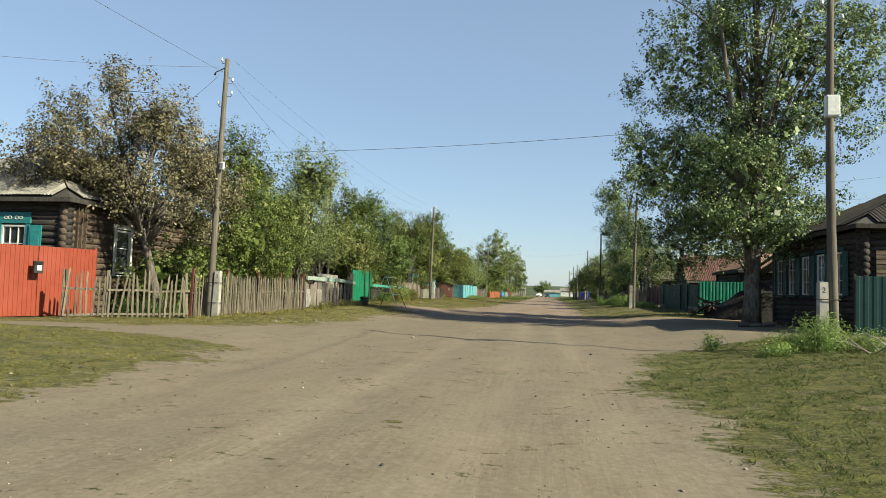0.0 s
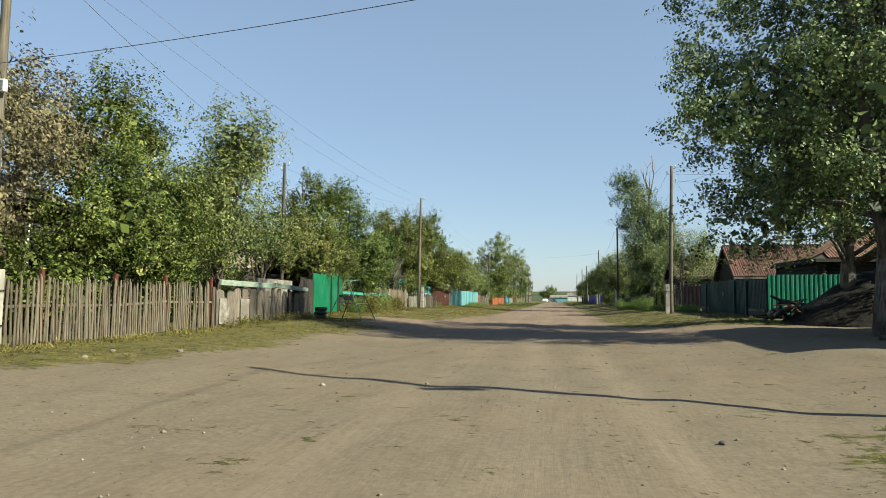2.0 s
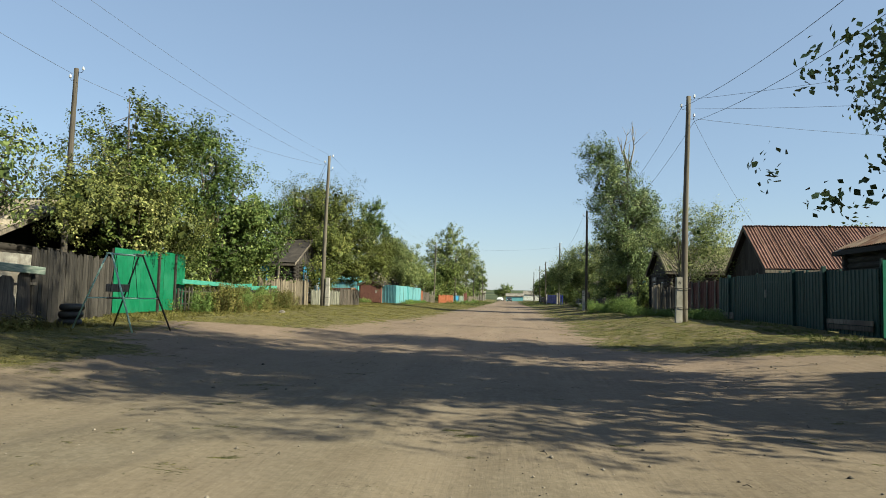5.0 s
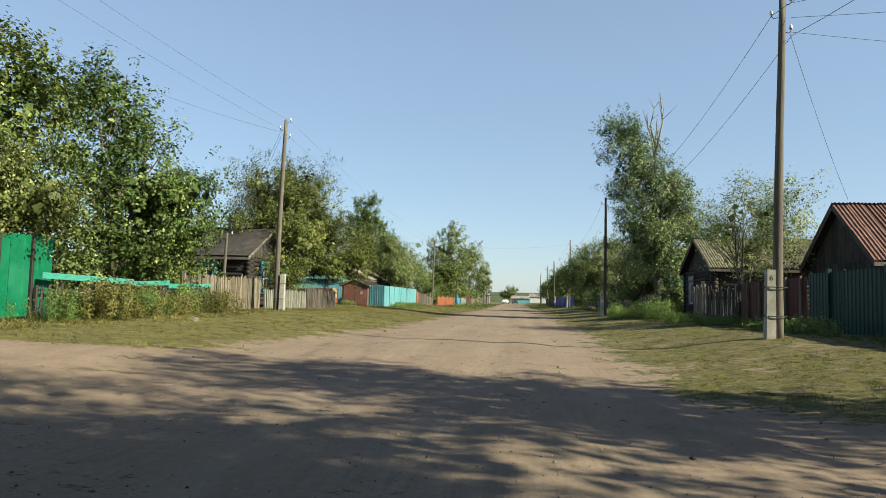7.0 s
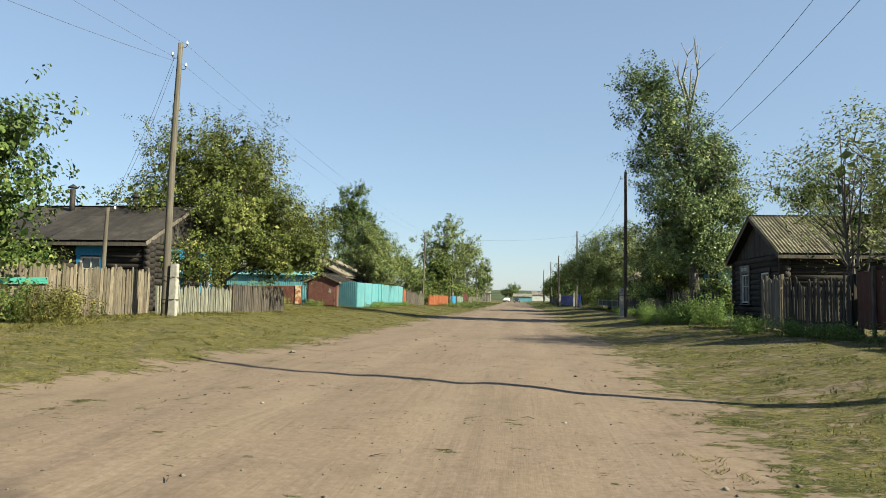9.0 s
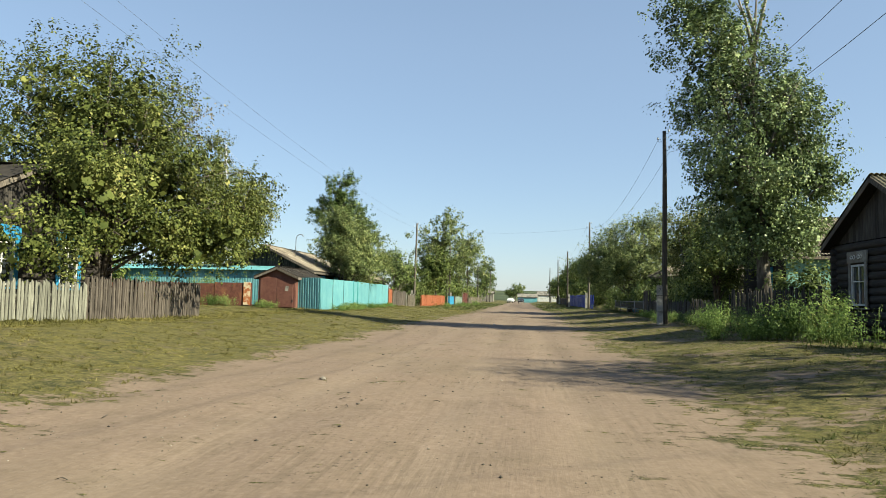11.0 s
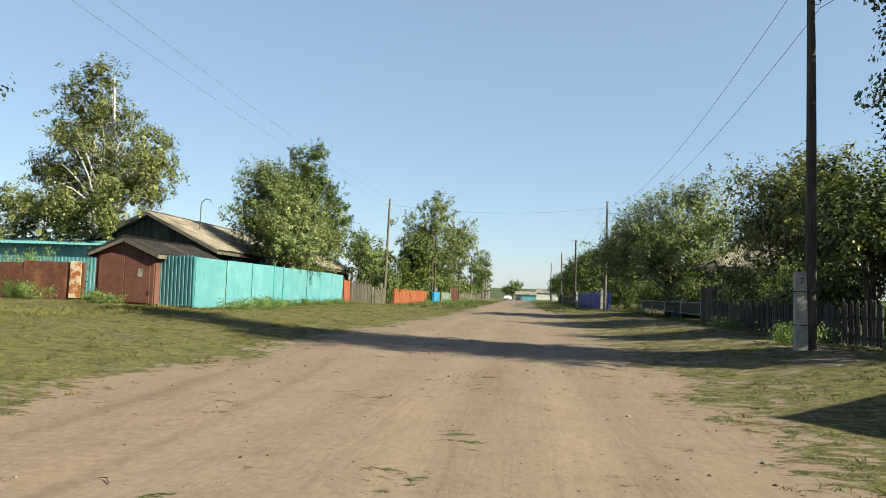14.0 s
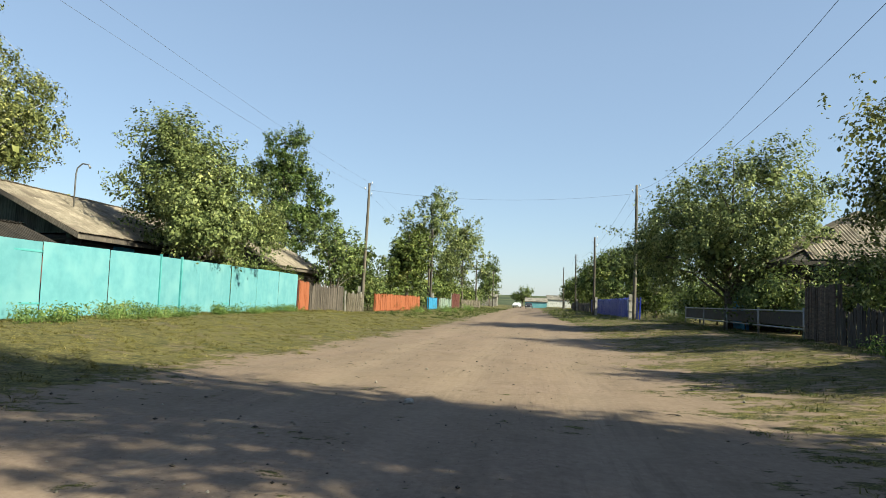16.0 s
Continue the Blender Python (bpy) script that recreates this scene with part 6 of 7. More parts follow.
# turquoise fence with its end return
sheet_fence("turquoise_fence", "bright turquoise sheet fence, painted patchy, beside tall weeds", (-13.25, 97.3), (-11.75, 96.95), 1.86, M_teal, 1.5, 0.17, 0.02, 5, lift=0.04)
tf = sheet_fence("turquoise_fence", "long bright turquoise sheet fence, painted patchy, beside tall weeds", (-11.7, 97.0), (-12.1, 119.3), 1.88, M_teal, 2.8, 1.4, 0.006, 6, M_tealroof, lift=0.04)
for s in (8.3, 9.7):
    put("fence_post", box_data(0.06, 0.08, 2.0, M_tealroof, 0.006, "fence_post"), tf, pose(s, -0.03, 0))
tb = tagged(empty("long_shed", -32.0, 103.0), "long teal profiled-sheet shed behind a rusty fence", "shed")
for i in range(8):
    put("wall_sheet", profile_data("wall_sheet", 1.85, 2.4, M_teal, 0.19, 0.012), tb, pose(i * 1.86, 0, 0))
for i in range(8):
    put("roof_sheet", profile_data("roof_sheet", 1.9, 3.3, M_teal, 0.2, 0.02), tb, pose(i * 1.86, -0.3, 2.4, -82, 0, 0))
slab_wall(tb, (14.9, 0.05), (14.9, 3.0), 0, 2.4, M_tealroof, 0.05)

board_fence("red_gate", "narrow red wicket gate at the end of a turquoise fence", (-12.1, 119.6), (-12.1, 121.2), 1.6, M_orange, 0.14, 0.01, 0.025, 0.3, 20, (0.4, 1.3), 1.5, M_redpost, 0.0, 0.0, "plank", 0.05)
board_fence("plank_fence", "brown plank fence of a distant yard", (-12.1, 121.4), (-11.9, 127.5), 1.5, M_dkbrn, 0.15, 0.012, 0.025, 0.8, 22, (0.4, 1.1), 2.0, M_plank, 0.05, 0.0, "plank", 0.1)
board_fence("picket_fence", "pale picket wicket beside a utility pole", (-11.7, 127.8), (-11.5, 131.2), 1.2, M_picket, 0.08, 0.05, 0.022, 1.0, 23, (0.3, 0.9), 1.6, M_conc, 0.03, 0.0)
board_fence("orange_fence", "orange painted board fence along a grassy verge", (-11.0, 133.2), (-10.0, 147.0), 1.25, M_orange, 0.14, 0.01, 0.025, 0.3, 24, (0.3, 1.0), 2.3, M_orange, 0.0, 0.0, "plank", 0.05)
board_fence("plank_gate", "blue plank wicket gate far down the street", (-9.9, 152.2), (-9.8, 157.4), 1.2, M_winblue, 0.16, 0.01, 0.025, 0.3, 43, (0.3, 1.1), 2.6, M_winblue, 0.01, 0.0, "plank", 0.05)
board_fence("plank_gate", "maroon plank gate with a pale post far down the street", (-9.6, 169.8), (-9.4, 177.0), 1.9, M_redpost, 0.18, 0.01, 0.025, 0.3, 44, (0.4, 1.5), 3.6, M_conc, 0.01, 0.0, "plank", 0.05)
board_fence("picket_fence", "distant teal picket fence along the street", (-9.7, 158.4), (-9.6, 168.6), 1.2, M_aqua, 0.16, 0.05, 0.022, 1.0, 25, (0.3, 0.9), 2.3, M_redpost, 0.05, 0.0)
board_fence("picket_fence", "far grey picket fence along the street", (-9.2, 178.4), (-8.6, 205.0), 1.2, M_picket, 0.3, 0.1, 0.03, 1.0, 26, (0.3, 0.9), 4, M_picket, 0.05, 0.0, "plank")


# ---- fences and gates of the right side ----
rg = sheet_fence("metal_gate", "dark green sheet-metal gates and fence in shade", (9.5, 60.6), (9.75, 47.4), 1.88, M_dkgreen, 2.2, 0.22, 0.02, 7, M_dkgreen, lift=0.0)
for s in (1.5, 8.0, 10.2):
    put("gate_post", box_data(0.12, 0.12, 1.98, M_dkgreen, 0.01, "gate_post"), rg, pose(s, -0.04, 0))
for s, e in ((0.1, 2.0), (10.4, 13.0)):
    for k in range(2):
        beam("kick_board", (s, -0.05, 0.12 + 0.16 * k), (e, -0.05, 0.12 + 0.16 * k), 0.03, 0.14, M_plank, rg, "bare grey kick board")
put("gate_handle", box_data(0.03, 0.06, 0.3, M_steel, 0.006, "gate_handle"), rg, pose(5.6, -0.06, 1.0), "steel gate handle")
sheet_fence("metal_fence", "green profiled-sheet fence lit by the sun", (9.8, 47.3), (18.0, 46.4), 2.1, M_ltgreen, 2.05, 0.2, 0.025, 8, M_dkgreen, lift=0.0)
board_fence("plank_gate", "weathered brown plank wicket gate", (9.1, 73.4), (9.05, 71.5), 1.75, M_plank, 0.17, 0.01, 0.025, 0.5, 28, (0.4, 1.4), 1.8, M_picket, 0.04, 0.0, "plank", 0.15)
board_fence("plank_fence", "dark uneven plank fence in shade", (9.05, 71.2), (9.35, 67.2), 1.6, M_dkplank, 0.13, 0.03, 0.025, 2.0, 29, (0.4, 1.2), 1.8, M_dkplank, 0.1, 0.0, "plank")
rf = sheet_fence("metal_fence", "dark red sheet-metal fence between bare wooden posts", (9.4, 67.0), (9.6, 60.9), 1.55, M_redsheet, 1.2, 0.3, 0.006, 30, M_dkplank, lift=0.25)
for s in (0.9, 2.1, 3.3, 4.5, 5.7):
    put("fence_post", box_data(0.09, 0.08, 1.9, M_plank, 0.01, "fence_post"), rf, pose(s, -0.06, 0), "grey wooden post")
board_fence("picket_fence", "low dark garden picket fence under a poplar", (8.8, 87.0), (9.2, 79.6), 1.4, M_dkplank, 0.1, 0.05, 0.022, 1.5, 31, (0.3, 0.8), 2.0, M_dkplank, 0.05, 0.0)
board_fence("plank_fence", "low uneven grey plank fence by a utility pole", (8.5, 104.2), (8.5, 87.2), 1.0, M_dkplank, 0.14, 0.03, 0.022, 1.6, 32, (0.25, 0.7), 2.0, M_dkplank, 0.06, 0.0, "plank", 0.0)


def pipe_fence():
    f = tagged(empty("pipe_fence", 9.3, 126.0, turn=along((9.3, 126), (8.75, 107.1))[1]), "low grey steel pipe fence round a garden", "fence")
    L = along((9.3, 126), (8.75, 107.1))[0]
    n = 4
    for i in range(n + 1):
        put("post", tubes_data("post", [([(0, 0, -0.2), (0, 0, 1.0)], [0.04, 0.04], 8)], M_steel), f, pose(L * i / n, 0, 0))
    for z in (0.35, 0.92):
        put("rail", tubes_data("rail", [([(0, 0, z), (L, 0, z - 0.03)], [0.03, 0.03], 8)], M_steel), f)
    for i in range(n):
        put("mesh_panel", box_data(L / n - 0.2, 0.015, 0.45, M_dkmetal, 0.002, "mesh_panel"), f, pose(L * (i + 0.5) / n, 0.02, 0.4))
    return f


pipe_fence()
board_fence("plank_gate", "tall dark brown plank gate beside a pipe fence", (8.75, 106.9), (8.6, 104.4), 1.6, M_logr, 0.16, 0.004, 0.03, 0.2, 41, (0.35, 1.3), 2.5, M_dkplank, 0.01, 0.0, "plank", 0.08)
board_fence("plank_gate", "narrow bright blue plank wicket behind a pipe fence", (9.9, 119.0), (9.85, 116.6), 1.5, M_winblue, 0.15, 0.01, 0.025, 0.3, 42, (0.35, 1.2), 2.4, M_winblue, 0.01, 0.0, "plank", 0.05)
bf = board_fence("blue_fence", "bright blue board fence with a pale panel", (7.7, 169.5), (7.9, 134.5), 1.5, M_blue, 0.15, 0.01, 0.025, 0.4, 33, (0.4, 1.2), 2.2, M_blue, 0.02, 0.0, "plank", 0.05)
put("pale_panel", box_data(1.6, 0.02, 0.9, M_ltblue, 0.004, "pale_panel"), bf, pose(31.0, -0.085, 0.6), "pale blue panel")
board_fence("picket_fence", "far dark picket fence along the street", (7.5, 205.0), (7.6, 171.0), 1.1, M_dkplank, 0.3, 0.08, 0.03, 1.0, 34, (0.3, 0.9), 4, M_dkplank, 0.05, 0.0, "plank")

# pale-roofed house in the yard behind the plank fence
h10 = house_at("low house with a pale slate roof behind shrubs", -21.5, 49.5)
for (a, b, sh, sd) in (((-4, 0), (3.4, 0), 0, 33), ((3.4, 0), (3.4, 8), 0.12, 34), ((-4, 0), (-4, 8), 0.12, 35), ((-4, 8), (3.4, 8), 0, 36)):
    log_wall(h10, a, b, 0, 2.7, M_log, [], shift=sh, seed=sd)
gable_wall(h10, (-4, 0), (3.4, 0), 2.7, 4.3, M_dkplank, seed=10)
gable_roof(h10, -4, 3.4, 0, 8, 2.65, 4.5, M_slate_tan, "x", 0.5, seed=12)
wl = tagged(empty("wall_fragment", -14.4, 47.0), "whitewashed board wall behind a plank fence", "wall")
slab_wall(wl, (-0.6, -2.5), (-1.0, 3.0), 0, 2.05, M_plaster, 0.1)

# back gardens: filler trees behind the yards
r_back = random.Random(9)
for k in range(13):
    by = 14 + 12.5 * k
    for side in (-1, 1):
        bx = side * r_back.uniform(25, 33)
        hq = r_back.uniform(5.5, 8.5)
        # Right-hand row set nearer and taller, added to block sun from the gardens.
        if side > 0 and by > 60:
            bx, hq = r_back.uniform(21.5, 24.5), r_back.uniform(7.5, 9.0)
        tree("green background filler tree in a back yard", bx, by + r_back.uniform(-3, 3), hq,
             [(0, 0, hq * 0.5, 3.4, 3.4, hq * 0.42), (1.5, 1.5, hq * 0.42, 2.6, 3.0, hq * 0.36), (-1.5, -2, hq * 0.4, 2.6, 2.8, hq * 0.34)],
             r_back.choice((LEAF_APPLE, LEAF_DARK, LEAF_BIRCH)), M_bark, 0.27, 220, 8, 0.36, 0.12, (0, 0), 8, 200 + 2 * k + side, 0, 0.2, 0.06, group="back garden trees")

# dark hedges of the right-hand gardens
for k, (bx, by, br, bh) in enumerate([(11.2, 99.5, 2.2, 3.6), (11.6, 103.0, 2.2, 3.2), (11.0, 107.2, 2.2, 3.4), (10.0, 110.6, 1.3, 2.6), (9.95, 115.2, 0.75, 2.2), (11.8, 124.0, 2.4, 3.4), (11.0, 125.6, 2.2, 3.2), (11.2, 130.6, 2.4, 3.4), (12.4, 137.0, 2.6, 3.6), (10.2, 97.0, 1.5, 2.4), (10.9, 84.6, 1.0, 2.3)]):
    tree("dense dark garden shrub behind a low fence", bx, by, bh, [(0, 0, bh * 0.48, br, br * 1.15, bh * 0.5), (0.3, 1.2, bh * 0.4, br * 0.7, br, bh * 0.4)], LEAF_DARK, M_bark, 0.12, 240, 18, 0.3, 0.05, (0, 0), 6, 300 + k, 0, 0.1, 0.2, name="bush", category="bush", group="garden shrubs", fork=3)
for k, (bx, by, br, bh) in enumerate([(-16.6, 59.4, 1.9, 3.2), (-17.6, 63.6, 2.0, 3.6), (-20.5, 61.0, 2.4, 4.0), (-16.4, 66.5, 1.8, 3.2), (-12.9, 134.6, 1.8, 3.6), (-17.0, 42.0, 2.2, 3.6), (-16.8, 38.0, 2.0, 3.4), (-15.2, 31.0, 1.4, 2.6), (-15.4, 116.5, 2.0, 3.4), (-14.8, 122.0, 2.0, 3.2), (-13.0, 139.0, 2.6, 3.4), (-13.0, 144.5, 2.6, 3.8), (-12.6, 160, 3, 4.0), (-12, 166, 3, 4.0), (-13, 174, 3, 4.4), (-12.4, 182, 3, 4.0), (-12.6, 191, 3.4, 4.4), (-12, 204, 3.4, 4.2), (-13, 216, 4, 5.0), (-14, 232, 4.5, 5.0), (-13, 248, 4.5, 4.6), (11, 146, 3, 3.6), (11.4, 153, 3.2, 4.0), (11, 160, 3.2, 3.8), (10.8, 168, 3.2, 4.2), (11, 177, 3.4, 4.0), (11.4, 187, 3.6, 4.4), (11, 198, 3.6, 4.0), (11.6, 211, 4, 4.6), (11.4, 226, 4.4, 4.4), (12, 243, 4.6, 4.8), (17, 150, 4, 4.6), (18, 172, 4.5, 5.2), (18, 200, 5, 5.4), (19, 235, 5, 5.6)]):
    tree("green garden shrub behind a fence", bx, by, bh, [(0, 0, bh * 0.48, br, br * 1.15, bh * 0.5), (0.3, 1.2, bh * 0.4, br * 0.7, br, bh * 0.4)], LEAF_APPLE if k % 2 else LEAF_DARK, M_bark, 0.12 if by < 150 else 0.2, 240, 18 if by < 150 else 8, 0.3, 0.05, (0, 0), 6, 330 + k, 0, 0.1, 0.2, name="bush", category="bush", group="garden shrubs", fork=3)


# ---- yard and roadside things ----
def swing():
    s = tagged(empty("swing", -10.2, 44.8, turn=78), "small green-painted garden swing of steel tubes", "swing")
    for k in (-0.55, 0.55):
        for e in (-0.95, 0.95):
            put("leg", tubes_data("leg", [([(k, e * 0.07, 1.95), (k * 1.25, e, -0.02)], [0.022, 0.022], 8)], M_swing if k < 0 else M_dkmetal), s)
    put("top_bar", tubes_data("top_bar", [([(-0.65, 0, 1.95), (0.65, 0, 1.95)], [0.026, 0.026], 8)], M_swing), s)
    put("top_board", box_data(0.3, 0.16, 0.03, M_plaster, 0.005, "top_board"), s, pose(0.5, 0, 1.975))
    for k in (-0.32, 0.32):
        for e in (-0.16, 0.16):
            put("hanger", tubes_data("hanger", [([(k, 0, 1.94), (k, e, 0.82)], [0.008, 0.008], 5)], M_dkmetal), s)
    put("seat", box_data(0.8, 0.36, 0.035, M_plank, 0.008, "seat"), s, pose(0, 0, 0.8), "bare plank seat")
    put("backrest", box_data(0.8, 0.03, 0.2, M_plank, 0.008, "backrest"), s, pose(0, 0.2, 0.98), "bare plank backrest")
    for e in (-0.55, 0.55):
        put("brace", tubes_data("brace", [([(-0.63, e, 0.82), (0.63, e, 0.82)], [0.016, 0.016], 6)], M_swing), s)


swing()


def tyre_data(R=0.33, r=0.1):
    bm = bmesh.new()
    n, k = 24, 10
    vs = [[bm.verts.new(((R - r + r * 0.85 * math.cos(2 * math.pi * j / k)) * math.cos(2 * math.pi * i / n), (R - r + r * 0.85 * math.cos(2 * math.pi * j / k)) * math.sin(2 * math.pi * i / n), r + r * math.sin(2 * math.pi * j / k))) for j in range(k)] for i in range(n)]
    for i in range(n):
        for j in range(k):
            bm.faces.new((vs[i][j], vs[(i + 1) % n][j], vs[(i + 1) % n][(j + 1) % k], vs[i][(j + 1) % k]))
    return data("tyre", bm, M_black, False)


TY = tyre_data()
for i in range(3):
    t = tagged(new("tyre", TY), "worn black car tyre stacked by a fence", "tyre", "tyres stacked by the fence")
    t.matrix_basis = pose(-12.0 + 0.03 * i, 45.3, gz(-12.0, 45.3) + 0.2 * i)


def heap():
    """A dark heap of rotten boards and turned-out junk under the poplar."""
    r = random.Random(4)
    h = tagged(empty("debris_heap", 9.7, 44.0), "dark heap of old boards, logs and sheet scraps", "rubbish heap")
    for i in range(34):
        L = r.uniform(0.5, 2.0)
        z = r.uniform(0.03, 0.9)
        k = 1 - z / 1.2
        me = box_data(L, r.choice((0.12, 0.16, 0.2)), 0.035, r.choice((M_dkplank, M_dkplank, M_dkplank, M_rust)), 0.004, "board")
        put("board", me, h, pose(r.gauss(0, 0.55) * k, r.gauss(0, 1.1) * k, z, r.gauss(0, 22), r.gauss(0, 16), r.uniform(0, 180)))
    for i in range(7):
        put("log", log_data(round(r.uniform(0.6, 1.3), 1), 0.1, M_log), h, pose(r.gauss(0, 0.5), r.gauss(0, 0.9), 0.12 + 0.1 * i, r.gauss(0, 5), r.gauss(0, 10), r.uniform(0, 180)))
    for i in range(1):
        put("paint_pail", tubes_data("paint_pail", [([(0, 0, 0), (0, 0, 0.28)], [0.09, 0.12], 12)], M_conc), h, pose(-0.75, 0.3 + i * 0.9, 0.35 + 0.1 * i, 70, 0, 40 * i), "pale plastic pail")


heap()


def mound(x, y, rx, ry, h):
    """A heap of dark earth with a lumpy surface; its colour also holds the shade."""
    bm = bmesh.new()
    n, k = 40, 14
    rows = []
    for j in range(k + 1):
        u = j / k
        ring = []
        for i in range(n):
            w = 2 * math.pi * i / n
            rr = 1 - u
            px, py = rx * rr * math.cos(w), ry * rr * math.sin(w)
            z = h * (1 - rr ** 1.6) * (1 + 0.25 * noise.noise(Vector((px * 0.9, py * 0.9, 3)))) + 0.12 * noise.noise(Vector((px * 2.4, py * 2.4, 7))) * (1 - rr) - 0.06
            ring.append(bm.verts.new((px, py, z)))
        rows.append(ring)
    for lo, hi in zip(rows, rows[1:-1]):
        for i in range(n):
            bm.faces.new((lo[i], lo[(i + 1) % n], hi[(i + 1) % n], hi[i]))
    bm.faces.new(rows[-2])
    bmesh.ops.delete(bm, geom=rows[-1], context="VERTS")
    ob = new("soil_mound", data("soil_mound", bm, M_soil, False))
    ob.matrix_basis = pose(x, y, gz(x, y))
    return tagged(ob, "big heap of dark earth under the poplar, coloured as in deep shade", "heap")


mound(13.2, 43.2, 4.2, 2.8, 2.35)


def dry_branches(x, y, seed, n=14, L=1.3):
    r = random.Random(seed)
    tb = []
    for i in range(n):
        a = Vector((r.gauss(0, 0.3), r.gauss(0, 0.25), 0.02))
        w = r.uniform(0, 6.28)
        e = a + Vector((math.cos(w) * L * r.uniform(0.4, 1), math.sin(w) * L * r.uniform(0.4, 1), r.uniform(0.05, 0.55)))
        m = a.lerp(e, 0.5) + Vector((r.gauss(0, 0.1), r.gauss(0, 0.1), 0.12))
        tb.append(([a, m, e], [0.016, 0.012, 0.004], 5))
    ob = new("branch_pile", tubes_data("branch_pile", tb, M_dead))
    ob.matrix_basis = pose(x, y, gz(x, y))
    return tagged(ob, "loose pile of dry pale branches on the grass", "branches", kind="stuff")


dry_branches(8.1, 19.0, 1)
dry_branches(9.6, 20.6, 2, 18, 1.6)
stick = new("fallen_log", tubes_data("fallen_log", [([(0, 0, 0.07), (0.8, 0.1, 0.1), (1.5, 0.05, 0.13), (1.6, 0.05, 0.28)], [0.08, 0.075, 0.06, 0.03], 8)], M_pbark))
stick.matrix_basis = pose(8.4, 32.8, gz(8.4, 32.8))
tagged(stick, "short broken pale log lying on the dirt", "log")


def rock(label, x, y, size, material, seed):
    r = random.Random(seed)
    bm = bmesh.new()
    bmesh.ops.create_icosphere(bm, subdivisions=2, radius=size)
    for v in bm.verts:
        v.co *= 1 + 0.35 * noise.noise(v.co * (1.6 / size) + Vector((seed, 0, 0)))
        v.co.z *= 0.62
    ob = new("stone", data("stone", bm, material))
    ob.matrix_basis = pose(x, y, gz(x, y) + size * 0.35, 0, 0, r.uniform(0, 360))
    return tagged(ob, label, "stone")


rock("white lump of rubble on the dirt road", -2.93, 68.15, 0.05, M_plaster, 1)
rock("pale stone at the road edge", -5.0, 62.6, 0.07, M_plaster, 2)
rock("pale stone lying in dry grass", -8.9, 27.0, 0.075, M_plaster, 3)
rock("pale stone lying in dry grass", -9.6, 24.7, 0.07, M_plaster, 4)
rock("pale stone lying on the verge", -9.9, 26.0, 0.06, M_plaster, 5)
rock("grey stone half sunk in the road", -1.2, 92.6, 0.06, M_conc, 6)
rock("grey stone half sunk in the road", 1.27, 19.85, 0.04, M_rubble, 7)
rock("pale stone by a low fence", -10.6, 58.5, 0.14, M_plaster, 8)

# far end of the street: turquoise kiosk, low white house, cars
kiosk = tagged(empty("house", 2.0, 297.0), "low turquoise building across the far end of the street", "building")
slab_wall(kiosk, (-3.2, 0), (3.2, 0), 0, 1.9, M_teal, 0.15)
slab_wall(kiosk, (-3.2, 5), (3.2, 5), 0, 1.9, M_teal, 0.15)
slab_wall(kiosk, (-3.2, 0.1), (-3.2, 4.9), 0, 1.9, M_teal, 0.15)
slab_wall(kiosk, (3.2, 0.1), (3.2, 4.9), 0, 1.9, M_teal, 0.15)
gable_roof(kiosk, -3.2, 3.2, 0, 5, 1.9, 3.0, M_slate, "x", 0.3)
low = tagged(empty("house", 9.6, 300.0), "far-off low whitewashed house with a grey roof", "house")
for (a, b) in (((-4, 0), (4, 0)), ((-4, 5), (4, 5)), ((-4, 0.1), (-4, 4.9)), ((4, 0.1), (4, 4.9))):
    slab_wall(low, a, b, 0, 2.3, M_white, 0.2)
gable_roof(low, -4, 4, 0, 5, 2.3, 3.6, M_slate, "x", 0.3)
low2 = tagged(empty("house", -12.5, 262.0), "far-off low house with a pale front", "house")
for (a, b) in (((-4, 0), (4, 0)), ((-4, 5), (4, 5)), ((-4, 0.1), (-4, 4.9)), ((4, 0.1), (4, 4.9))):
    slab_wall(low2, a, b, 0, 2.4, M_plaster, 0.2)
gable_roof(low2, -4, 4, 0, 5, 2.4, 3.8, M_slate, "x", 0.3)


